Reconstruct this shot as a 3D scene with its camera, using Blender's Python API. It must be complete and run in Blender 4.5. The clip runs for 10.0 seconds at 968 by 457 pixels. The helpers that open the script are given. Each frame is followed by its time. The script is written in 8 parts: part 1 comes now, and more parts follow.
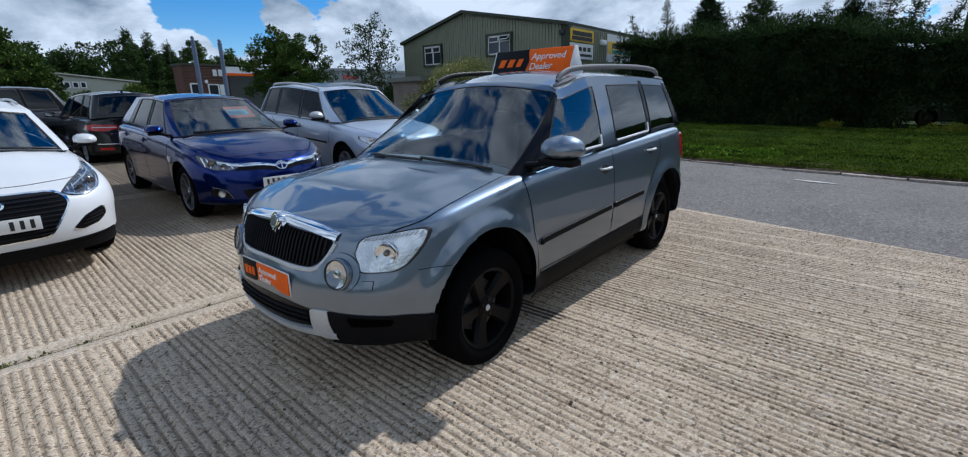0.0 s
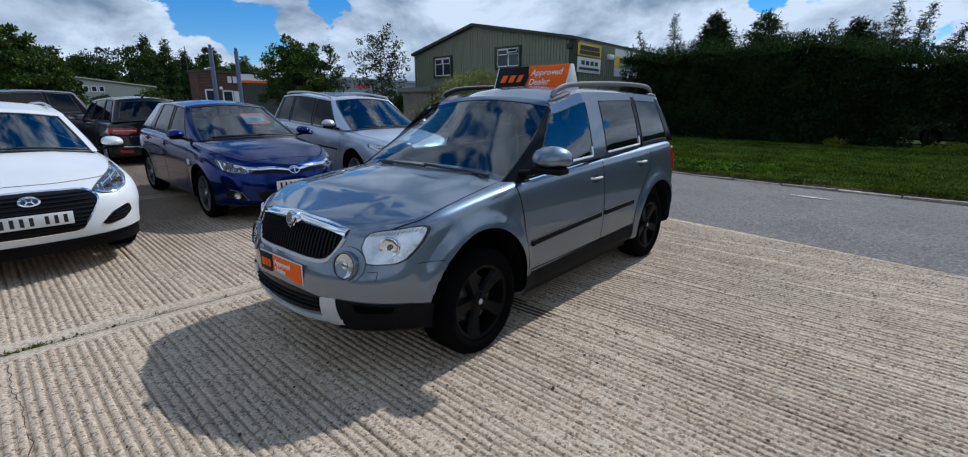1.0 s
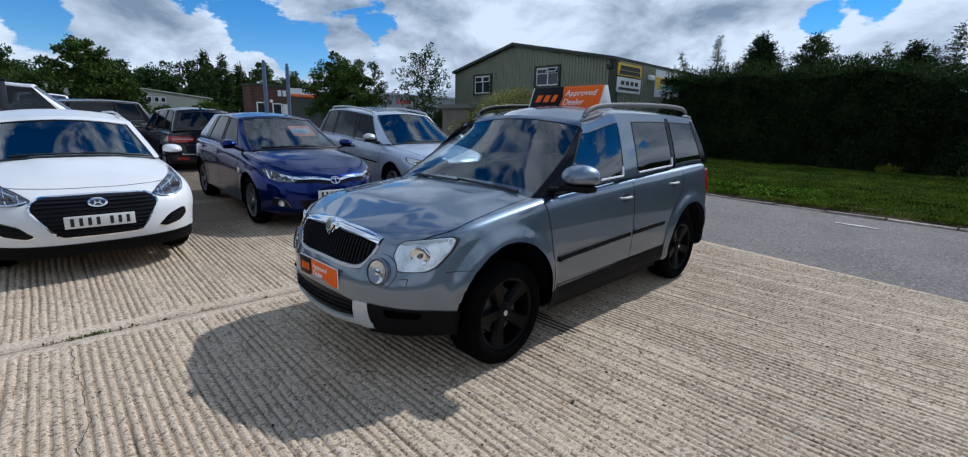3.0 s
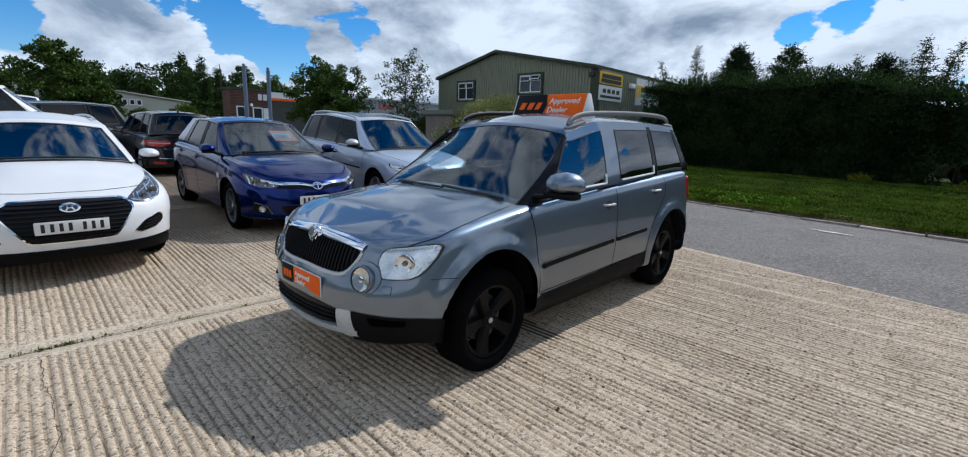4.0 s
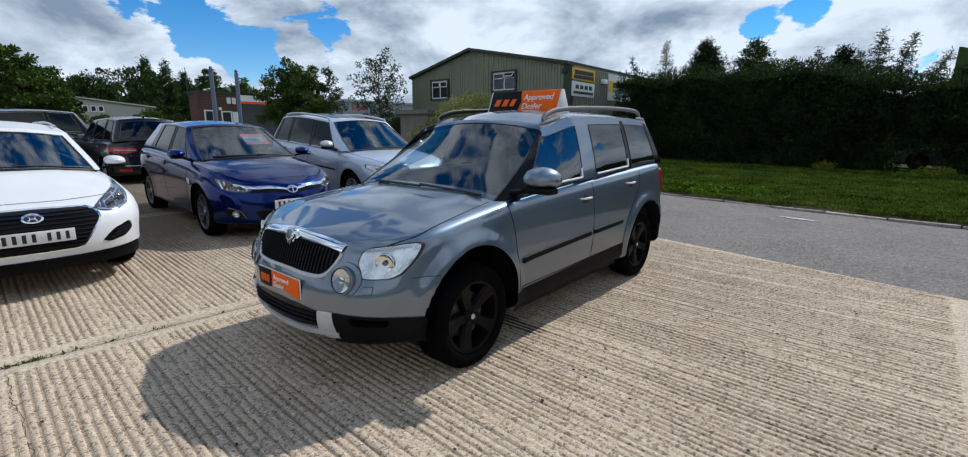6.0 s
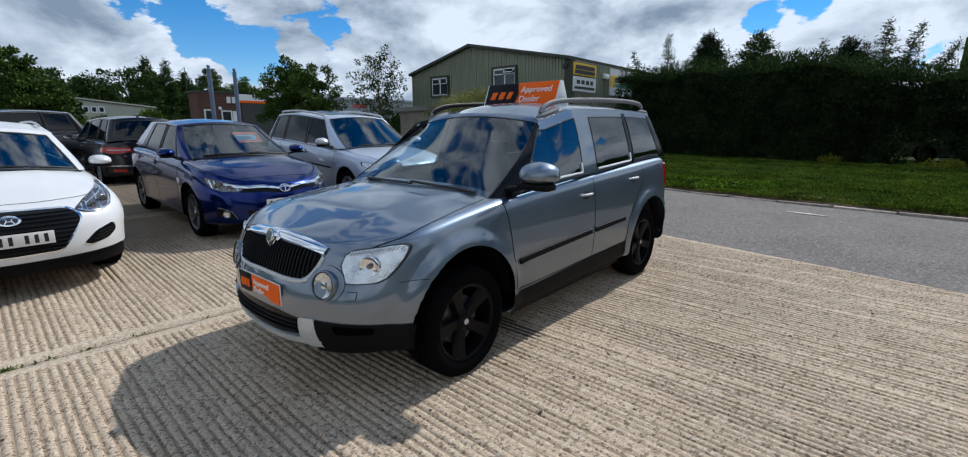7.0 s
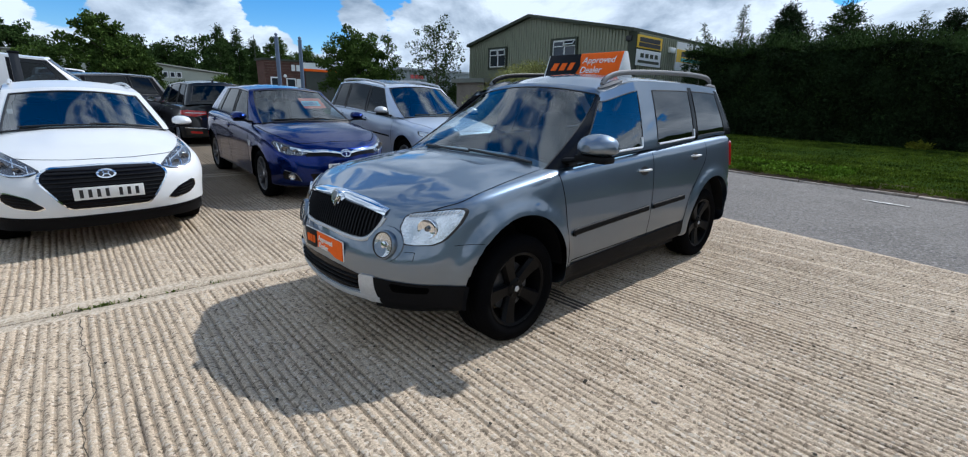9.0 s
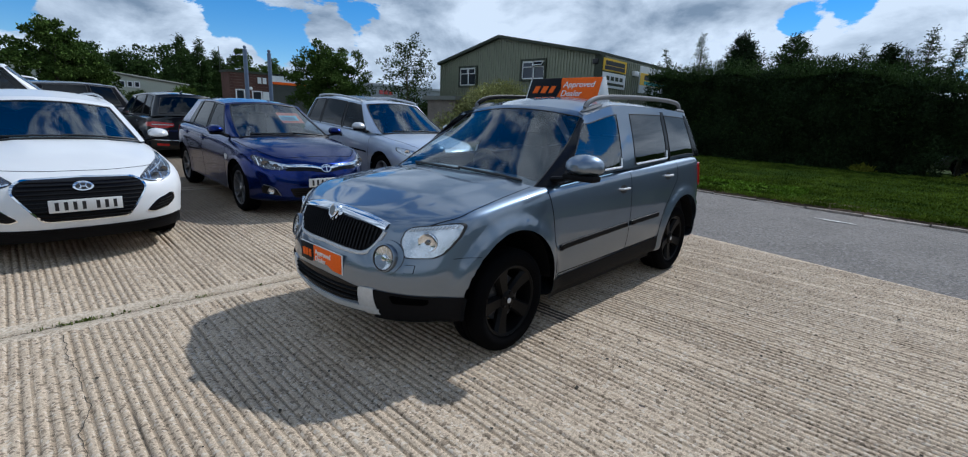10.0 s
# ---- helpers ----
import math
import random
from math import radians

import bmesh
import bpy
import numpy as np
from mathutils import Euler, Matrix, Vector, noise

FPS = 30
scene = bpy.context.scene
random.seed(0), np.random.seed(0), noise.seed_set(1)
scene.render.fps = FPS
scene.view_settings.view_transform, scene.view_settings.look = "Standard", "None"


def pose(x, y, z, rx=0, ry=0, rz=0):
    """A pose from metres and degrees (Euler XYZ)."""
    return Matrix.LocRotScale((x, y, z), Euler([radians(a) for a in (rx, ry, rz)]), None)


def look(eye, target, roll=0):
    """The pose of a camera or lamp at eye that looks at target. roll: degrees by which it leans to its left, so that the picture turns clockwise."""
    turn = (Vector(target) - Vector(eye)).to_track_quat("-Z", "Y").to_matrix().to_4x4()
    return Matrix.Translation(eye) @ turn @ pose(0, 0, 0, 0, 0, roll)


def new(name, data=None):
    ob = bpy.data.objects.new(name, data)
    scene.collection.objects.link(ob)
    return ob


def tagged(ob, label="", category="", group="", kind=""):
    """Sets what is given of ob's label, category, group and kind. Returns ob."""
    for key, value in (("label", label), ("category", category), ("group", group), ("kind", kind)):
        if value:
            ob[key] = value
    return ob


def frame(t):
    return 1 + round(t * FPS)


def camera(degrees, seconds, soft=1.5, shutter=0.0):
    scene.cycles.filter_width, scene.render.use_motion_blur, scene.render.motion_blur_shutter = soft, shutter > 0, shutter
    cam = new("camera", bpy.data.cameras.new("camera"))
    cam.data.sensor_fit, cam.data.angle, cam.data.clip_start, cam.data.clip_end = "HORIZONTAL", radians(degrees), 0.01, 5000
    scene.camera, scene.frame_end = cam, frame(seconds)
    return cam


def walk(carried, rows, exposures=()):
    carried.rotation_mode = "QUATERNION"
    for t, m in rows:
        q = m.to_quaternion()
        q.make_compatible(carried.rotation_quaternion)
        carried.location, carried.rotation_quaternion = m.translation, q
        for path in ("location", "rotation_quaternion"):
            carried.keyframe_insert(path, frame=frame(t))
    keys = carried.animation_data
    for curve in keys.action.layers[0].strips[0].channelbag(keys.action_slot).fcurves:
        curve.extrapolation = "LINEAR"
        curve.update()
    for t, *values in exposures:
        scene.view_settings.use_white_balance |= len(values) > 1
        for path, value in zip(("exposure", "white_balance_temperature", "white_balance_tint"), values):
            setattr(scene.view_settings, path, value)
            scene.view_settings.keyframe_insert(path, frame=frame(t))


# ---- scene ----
cam = camera(91.3, 10.0, soft=1.12)
PATH = [
    (0, (1.83, 2.383, 1.439), (0.359, 1.137, 0.905), -1.1),
    (0.5, (1.84, 2.5, 1.436), (0.372, 1.24, 0.928), -0.3),
    (1, (1.986, 2.605, 1.452), (0.524, 1.331, 0.96), 0.0),
    (1.5, (2.056, 2.662, 1.456), (0.612, 1.365, 0.976), 0.9),
    (2, (2.047, 2.688, 1.462), (0.619, 1.367, 0.997), 1.2),
    (2.5, (2.039, 2.702, 1.455), (0.66, 1.323, 1.013), 1.2),
    (3.8, (2.034, 2.688, 1.468), (0.638, 1.313, 1.067), 1.9),
    (4, (2.041, 2.686, 1.465), (0.613, 1.344, 1.064), 1.8),
    (4.5, (2.064, 2.678, 1.455), (0.635, 1.338, 1.055), 1.6),
    (5, (2.084, 2.713, 1.47), (0.619, 1.412, 1.069), 1.3),
    (5.5, (2.086, 2.72, 1.465), (0.601, 1.442, 1.066), 0.8),
    (7, (1.884, 2.618, 1.432), (0.406, 1.338, 1.015), -0.2),
    (7.5, (1.812, 2.615, 1.408), (0.357, 1.327, 0.934), -0.0),
    (8, (1.85, 2.609, 1.384), (0.551, 1.229, 0.746), 1.6),
    (8.5, (1.908, 2.636, 1.386), (0.615, 1.242, 0.768), 0.5),
    (9, (1.942, 2.632, 1.405), (0.625, 1.22, 0.883), 1.3),
    (9.5, (1.997, 2.64, 1.43), (0.669, 1.22, 0.963), 1.1),
    (10, (2.148, 2.609, 1.423), (0.722, 1.281, 0.971), 2.5),
]
EXPOSURES = [(0, -0.30, 5600, 11), (1.0, -0.36, 5550, 11), (2.5, -0.32, 5600, 11), (4.0, -0.18, 5800, 11), (5.5, -0.13, 5950, 11), (7.0, -0.19, 5950, 11), (8.0, 0.12, 5900, 10), (8.7, 0.10, 5800, 10), (9.4, -0.24, 5650, 10), (10.0, -0.31, 5600, 10)]
walk(cam, [(t, look(eye, target, roll)) for t, eye, target, roll in PATH], EXPOSURES)

# ---- world and light ----
SUN_EL, SUN_AZ = radians(46), radians(176)   # azimuth counted from +X towards +Y
sun_dir = Vector((math.cos(SUN_EL) * math.cos(SUN_AZ), math.cos(SUN_EL) * math.sin(SUN_AZ), math.sin(SUN_EL)))
sun = new("sun", bpy.data.lights.new("sun", "SUN"))
sun.data.energy, sun.data.angle, sun.data.color = 4.25, radians(0.8), (1.0, 0.945, 0.85)
sun.matrix_world = look((0, 0, 30), Vector((0, 0, 30)) - sun_dir)


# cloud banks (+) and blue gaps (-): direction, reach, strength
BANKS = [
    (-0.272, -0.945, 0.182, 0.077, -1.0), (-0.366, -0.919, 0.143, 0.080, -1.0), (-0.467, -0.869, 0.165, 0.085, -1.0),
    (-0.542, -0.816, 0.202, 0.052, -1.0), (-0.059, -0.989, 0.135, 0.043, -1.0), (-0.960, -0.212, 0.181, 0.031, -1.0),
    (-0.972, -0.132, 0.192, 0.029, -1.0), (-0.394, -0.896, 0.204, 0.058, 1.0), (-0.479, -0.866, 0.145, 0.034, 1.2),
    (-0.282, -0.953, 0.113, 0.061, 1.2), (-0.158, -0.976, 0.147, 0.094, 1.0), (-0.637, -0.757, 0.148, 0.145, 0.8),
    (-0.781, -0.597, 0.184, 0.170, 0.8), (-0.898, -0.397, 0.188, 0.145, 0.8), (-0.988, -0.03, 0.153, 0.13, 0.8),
    # all but the last added out of view, mirrored by glass, paint, chrome
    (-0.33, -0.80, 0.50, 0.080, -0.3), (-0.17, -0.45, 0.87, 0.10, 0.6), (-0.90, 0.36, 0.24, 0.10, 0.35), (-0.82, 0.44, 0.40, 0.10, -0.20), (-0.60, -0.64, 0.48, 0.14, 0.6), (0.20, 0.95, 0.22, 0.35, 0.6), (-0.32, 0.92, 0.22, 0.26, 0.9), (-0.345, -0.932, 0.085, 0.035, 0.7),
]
# grey cloud bases: direction, reach, strength
BASES = [(-0.10, -0.98, 0.172, 0.075, 0.75), (-0.19, -0.965, 0.185, 0.055, 0.65), (-0.08, -0.99, 0.11, 0.04, 0.4), (-0.62, -0.755, 0.24, 0.08, 0.4)]


def make_world():
    w = bpy.data.worlds.new("world")
    scene.world = w
    w.use_nodes = True
    nt = w.node_tree
    n, l = nt.nodes, nt.links
    n.clear()
    out = n.new("ShaderNodeOutputWorld")
    sky = n.new("ShaderNodeTexSky")
    sky.sky_type, sky.sun_disc = "NISHITA", False
    sky.sun_elevation, sky.sun_rotation = SUN_EL, radians(90) - SUN_AZ
    sky.ozone_density, sky.dust_density, sky.air_density = 3.5, 0.0, 0.9
    bg_sky = n.new("ShaderNodeBackground")
    bg_sky.inputs["Strength"].default_value = 0.13
    hs = n.new("ShaderNodeHueSaturation")
    hs.inputs["Saturation"].default_value = 1.38
    l.new(sky.outputs[0], hs.inputs["Color"])
    l.new(hs.outputs[0], bg_sky.inputs[0])
    # cumulus: warped noise on the sky's direction, flattened towards the horizon
    tc = n.new("ShaderNodeTexCoord")
    mp = n.new("ShaderNodeMapping")
    mp.inputs["Location"].default_value = (1.35, 0.4, 0.15)
    sep = n.new("ShaderNodeSeparateXYZ")
    l.new(tc.outputs["Generated"], sep.inputs[0])
    flat = n.new("ShaderNodeMath")
    flat.operation = "MINIMUM"
    flat.inputs[1].default_value = 0.3
    l.new(sep.outputs["Z"], flat.inputs[0])
    tall = n.new("ShaderNodeMath")
    tall.operation = "MULTIPLY_ADD"
    tall.inputs[1].default_value = 1.5
    l.new(flat.outputs[0], tall.inputs[0])
    rest = n.new("ShaderNodeMath")
    rest.operation = "MULTIPLY"
    rest.inputs[1].default_value = 0.4
    l.new(sep.outputs["Z"], rest.inputs[0])
    l.new(rest.outputs[0], tall.inputs[2])
    dome = n.new("ShaderNodeCombineXYZ")
    l.new(sep.outputs["X"], dome.inputs["X"])
    l.new(sep.outputs["Y"], dome.inputs["Y"])
    l.new(tall.outputs[0], dome.inputs["Z"])
    l.new(dome.outputs[0], mp.inputs[0])
    big = n.new("ShaderNodeTexNoise")
    big.inputs["Scale"].default_value, big.inputs["Detail"].default_value = 4.2, 12
    big.inputs["Roughness"].default_value, big.inputs["Distortion"].default_value = 0.60, 0.3
    l.new(mp.outputs[0], big.inputs[0])
    # gaps close up towards the horizon and open overhead, where the edges are softer
    edge = n.new("ShaderNodeMapRange")
    edge.inputs["From Min"].default_value, edge.inputs["From Max"].default_value = 0.40, 0.75
    edge.inputs["To Min"].default_value, edge.inputs["To Max"].default_value = 0.398, 0.475
    soft = n.new("ShaderNodeMapRange")
    soft.inputs["From Min"].default_value, soft.inputs["From Max"].default_value = 0.25, 0.75
    soft.inputs["To Min"].default_value, soft.inputs["To Max"].default_value = 0.036, 0.085
    l.new(sep.outputs["Z"], edge.inputs[0])
    l.new(sep.outputs["Z"], soft.inputs[0])
    upper = n.new("ShaderNodeMath")
    l.new(edge.outputs[0], upper.inputs[0])
    l.new(soft.outputs[0], upper.inputs[1])
    mask = n.new("ShaderNodeMapRange")
    mask.interpolation_type = "SMOOTHSTEP"
    total = big.outputs[0]
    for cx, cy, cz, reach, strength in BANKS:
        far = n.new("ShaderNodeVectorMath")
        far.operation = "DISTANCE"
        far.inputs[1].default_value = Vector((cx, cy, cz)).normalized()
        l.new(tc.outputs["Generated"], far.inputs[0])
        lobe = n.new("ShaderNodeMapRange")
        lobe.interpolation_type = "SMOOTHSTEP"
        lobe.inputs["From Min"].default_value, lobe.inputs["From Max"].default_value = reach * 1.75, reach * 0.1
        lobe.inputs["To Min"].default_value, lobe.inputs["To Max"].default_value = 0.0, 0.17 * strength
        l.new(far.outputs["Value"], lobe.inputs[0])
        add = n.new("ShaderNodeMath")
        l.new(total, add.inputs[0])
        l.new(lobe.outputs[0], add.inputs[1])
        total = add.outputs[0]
    # unseen cloud added over the hidden sides, for pale fill and chrome reflections
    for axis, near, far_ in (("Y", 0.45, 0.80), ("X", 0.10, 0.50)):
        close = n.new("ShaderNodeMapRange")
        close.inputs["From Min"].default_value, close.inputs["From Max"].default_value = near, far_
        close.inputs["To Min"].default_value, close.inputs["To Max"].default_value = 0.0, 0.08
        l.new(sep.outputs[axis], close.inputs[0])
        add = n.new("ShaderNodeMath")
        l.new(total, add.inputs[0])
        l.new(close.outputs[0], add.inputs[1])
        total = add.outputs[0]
    l.new(add.outputs[0], mask.inputs["Value"])
    l.new(edge.outputs[0], mask.inputs["From Min"])
    l.new(upper.outputs[0], mask.inputs["From Max"])
    # shaded undersides: the same field a little lower down
    mp2 = n.new("ShaderNodeMapping")
    mp2.inputs["Location"].default_value = (1.35 - 0.05, 0.4, 0.15 + 0.10)
    l.new(dome.outputs[0], mp2.inputs[0])
    low = n.new("ShaderNodeTexNoise")
    low.inputs["Scale"].default_value, low.inputs["Detail"].default_value = 4.2, 11
    low.inputs["Roughness"].default_value, low.inputs["Distortion"].default_value = 0.57, 0.3
    l.new(mp2.outputs[0], low.inputs[0])
    tone = n.new("ShaderNodeValToRGB")
    e = tone.color_ramp.elements
    e[0].position, e[0].color = 0.41, (0.87, 0.945, 1.0, 1)
    e[1].position, e[1].color = 0.62, (0.26, 0.335, 0.42, 1)
    under = low.outputs[0]
    for cx, cy, cz, reach, strength in BASES:
        far = n.new("ShaderNodeVectorMath")
        far.operation = "DISTANCE"
        far.inputs[1].default_value = Vector((cx, cy, cz)).normalized()
        l.new(tc.outputs["Generated"], far.inputs[0])
        lobe = n.new("ShaderNodeMapRange")
        lobe.interpolation_type = "SMOOTHSTEP"
        lobe.inputs["From Min"].default_value, lobe.inputs["From Max"].default_value = reach * 1.6, reach * 0.1
        lobe.inputs["To Min"].default_value, lobe.inputs["To Max"].default_value = 0.0, 0.14 * strength
        l.new(far.outputs["Value"], lobe.inputs[0])
        add = n.new("ShaderNodeMath")
        l.new(under, add.inputs[0])
        l.new(lobe.outputs[0], add.inputs[1])
        under = add.outputs[0]
    l.new(under, tone.inputs[0])
    bg_cloud = n.new("ShaderNodeBackground")
    bg_cloud.inputs["Strength"].default_value = 1.04
    l.new(tone.outputs[0], bg_cloud.inputs[0])
    mix = n.new("ShaderNodeMixShader")
    l.new(mask.outputs[0], mix.inputs[0])
    l.new(bg_sky.outputs[0], mix.inputs[1])
    l.new(bg_cloud.outputs[0], mix.inputs[2])
    l.new(mix.outputs[0], out.inputs[0])


make_world()


# ---- materials ----
def mat(name, color, rough=0.6, metal=0.0, vary=0.15, scale=6.0, fine=60.0, bump=0.0, bump_scale=80.0, coat=0.0,
        coord="Object", random_tint=0.0, spec=0.5, island=0.0, second=None, alpha_glass=False, stretch=None):
    """A procedural surface: base colour varied at two scales, with fine relief."""
    m = bpy.data.materials.new(name)
    m.use_nodes = True
    nt = m.node_tree
    n, l = nt.nodes, nt.links
    b = n["Principled BSDF"]
    b.inputs["Roughness"].default_value, b.inputs["Metallic"].default_value = rough, metal
    b.inputs["Specular IOR Level"].default_value = spec
    b.inputs["Coat Weight"].default_value, b.inputs["Coat Roughness"].default_value = coat, 0.03
    tc = n.new("ShaderNodeTexCoord")
    src = tc.outputs[coord]
    if stretch:
        mp = n.new("ShaderNodeMapping")
        mp.inputs["Scale"].default_value = stretch
        l.new(src, mp.inputs[0])
        src = mp.outputs[0]
    col = None
    if vary > 0:
        a = n.new("ShaderNodeTexNoise")
        a.inputs["Scale"].default_value, a.inputs["Detail"].default_value = scale, 6
        f = n.new("ShaderNodeTexNoise")
        f.inputs["Scale"].default_value, f.inputs["Detail"].default_value = fine, 4
        l.new(src, a.inputs[0]); l.new(src, f.inputs[0])
        add = n.new("ShaderNodeMath"); add.operation = "ADD"
        l.new(a.outputs[0], add.inputs[0]); l.new(f.outputs[0], add.inputs[1])
        ramp = n.new("ShaderNodeValToRGB")
        dark = [c * (1 - vary) for c in color]
        light = [min(1, c * (1 + vary)) for c in (second or color)]
        ramp.color_ramp.elements[0].position, ramp.color_ramp.elements[1].position = 0.36, 0.64
        ramp.color_ramp.elements[0].color, ramp.color_ramp.elements[1].color = (*dark, 1), (*light, 1)
        half = n.new("ShaderNodeMath"); half.operation = "MULTIPLY"; half.inputs[1].default_value = 0.5
        l.new(add.outputs[0], half.inputs[0]); l.new(half.outputs[0], ramp.inputs[0])
        col = ramp.outputs[0]
    if random_tint or island:
        hsv = n.new("ShaderNodeHueSaturation")
        if col:
            l.new(col, hsv.inputs["Color"])
        else:
            hsv.inputs["Color"].default_value = (*color, 1)
        rnd = n.new("ShaderNodeObjectInfo").outputs["Random"] if random_tint else n.new("ShaderNodeNewGeometry").outputs["Random Per Island"]
        k = random_tint or island
        mr = n.new("ShaderNodeMapRange")
        mr.inputs["To Min"].default_value, mr.inputs["To Max"].default_value = 1 - k, 1 + k
        l.new(rnd, mr.inputs[0]); l.new(mr.outputs[0], hsv.inputs["Value"])
        col = hsv.outputs[0]
    if col:
        l.new(col, b.inputs["Base Color"])
    else:
        b.inputs["Base Color"].default_value = (*color, 1)
    if bump:
        t = n.new("ShaderNodeTexNoise")
        t.inputs["Scale"].default_value, t.inputs["Detail"].default_value = bump_scale, 5
        l.new(src, t.inputs[0])
        bp = n.new("ShaderNodeBump")
        bp.inputs["Strength"].default_value, bp.inputs["Distance"].default_value = bump, 0.01
        l.new(t.outputs[0], bp.inputs["Height"]); l.new(bp.outputs[0], b.inputs["Normal"])
    return m


def paint(name, color, metal=0.55, rough=0.34, flake=0.05, coat=1.0, haze=0.03, depth=1.5):
    m = mat(name, color, rough, metal, vary=flake, scale=2.0, fine=900, coat=coat)
    b = m.node_tree.nodes["Principled BSDF"]
    b.inputs["Coat Roughness"].default_value, b.inputs["Coat IOR"].default_value = haze, depth
    return m


def glass_mat(name, tint, gloss=1.0, ior=2.2):
    """Window glass: what is behind it through a tint, and mirror reflection by Fresnel."""
    m = bpy.data.materials.new(name)
    m.use_nodes = True
    nt = m.node_tree
    n, l = nt.nodes, nt.links
    n.clear()
    out = n.new("ShaderNodeOutputMaterial")
    tr = n.new("ShaderNodeBsdfTransparent"); tr.inputs[0].default_value = (*tint, 1)
    gl = n.new("ShaderNodeBsdfGlossy"); gl.inputs["Roughness"].default_value = 0.015
    gl.inputs[0].default_value = (gloss, gloss, gloss, 1)
    # Schlick's curve on the facing angle, the same from both sides of the pane
    f0 = ((ior - 1) / (ior + 1)) ** 2
    lw = n.new("ShaderNodeLayerWeight"); lw.inputs["Blend"].default_value = 0.5
    pw = n.new("ShaderNodeMath"); pw.operation = "POWER"; pw.inputs[1].default_value = 5.0
    fr = n.new("ShaderNodeMath"); fr.operation = "MULTIPLY_ADD"
    fr.inputs[1].default_value, fr.inputs[2].default_value = 1 - f0, f0
    l.new(lw.outputs["Facing"], pw.inputs[0]); l.new(pw.outputs[0], fr.inputs[0])
    mx = n.new("ShaderNodeMixShader")
    l.new(fr.outputs[0], mx.inputs[0]); l.new(tr.outputs[0], mx.inputs[1]); l.new(gl.outputs[0], mx.inputs[2])
    l.new(mx.outputs[0], out.inputs[0])
    return m


def ground_mat(name, base, stain, dark, pale, grain, bump, stain_at=0.52, rough=0.92, row_tone=0.0):
    """Worn paving: broad stains, sandy grain, single dark and pale stones, gritty relief."""
    m = bpy.data.materials.new(name)
    m.use_nodes = True
    nt = m.node_tree
    n, l = nt.nodes, nt.links
    b = n["Principled BSDF"]
    b.inputs["Roughness"].default_value, b.inputs["Specular IOR Level"].default_value = rough, 0.2
    co = n.new("ShaderNodeTexCoord").outputs["Object"]

    def noise_tex(scale, detail, rough_=0.5):
        t = n.new("ShaderNodeTexNoise")
        t.inputs["Scale"].default_value, t.inputs["Detail"].default_value, t.inputs["Roughness"].default_value = scale, detail, rough_
        l.new(co, t.inputs[0])
        return t.outputs[0]

    def ramp(src, p0, c0, p1, c1):
        r = n.new("ShaderNodeValToRGB")
        r.color_ramp.elements[0].position, r.color_ramp.elements[1].position = p0, p1
        r.color_ramp.elements[0].color, r.color_ramp.elements[1].color = (*c0, 1), (*c1, 1)
        l.new(src, r.inputs[0])
        return r.outputs[0]

    def mix(fac, a, c, kind="MIX"):
        x = n.new("ShaderNodeMix")
        x.data_type, x.blend_type = "RGBA", kind
        if isinstance(fac, float):
            x.inputs["Factor"].default_value = fac
        else:
            l.new(fac, x.inputs["Factor"])
        for sock, v in ((x.inputs[6], a), (x.inputs[7], c)):
            if isinstance(v, tuple):
                sock.default_value = (*v, 1)
            else:
                l.new(v, sock)
        return x.outputs[2]

    broad = ramp(noise_tex(0.8, 8, 0.62), stain_at - 0.14, stain, stain_at + 0.06, base)
    sand = ramp(noise_tex(grain, 4, 0.7), 0.33, (0.60, 0.585, 0.57), 0.66, (1.38, 1.38, 1.38))
    col = mix(1.0, broad, sand, "MULTIPLY")
    v = n.new("ShaderNodeTexVoronoi")
    v.inputs["Scale"].default_value = grain * 0.75
    l.new(co, v.inputs["Vector"])
    s = n.new("ShaderNodeSeparateColor")
    l.new(v.outputs["Color"], s.inputs[0])
    col = mix(ramp(s.outputs[0], 0.80, (0, 0, 0), 0.84, (0.7, 0.7, 0.7)), col, dark)
    col = mix(ramp(s.outputs[1], 0.86, (0, 0, 0), 0.90, (0.6, 0.6, 0.6)), col, pale)
    if row_tone:
        # darker brown over the parking row, with a ragged front edge
        sep = n.new("ShaderNodeSeparateXYZ")
        l.new(co, sep.inputs[0])
        wob = n.new("ShaderNodeMath")
        wob.operation = "MULTIPLY_ADD"
        wob.inputs[1].default_value = 1.6
        l.new(noise_tex(1.3, 7, 0.65), wob.inputs[0])
        l.new(sep.outputs["Y"], wob.inputs[2])
        band = n.new("ShaderNodeMapRange")
        band.inputs["From Min"].default_value, band.inputs["From Max"].default_value = -2.6, -3.7
        band.inputs["To Min"].default_value, band.inputs["To Max"].default_value = 0.0, row_tone
        l.new(wob.outputs[0], band.inputs[0])
        col = mix(band.outputs[0], col, (0.085, 0.066, 0.045))
    l.new(col, b.inputs["Base Color"])
    add = n.new("ShaderNodeMath")
    add.operation = "SUBTRACT"
    l.new(noise_tex(grain * 0.8, 5, 0.7), add.inputs[0])
    half = n.new("ShaderNodeMath")
    half.operation = "MULTIPLY"
    half.inputs[1].default_value = 0.35
    l.new(v.outputs["Distance"], half.inputs[0])
    l.new(half.outputs[0], add.inputs[1])
    bp = n.new("ShaderNodeBump")
    bp.inputs["Strength"].default_value, bp.inputs["Distance"].default_value = bump, 0.012
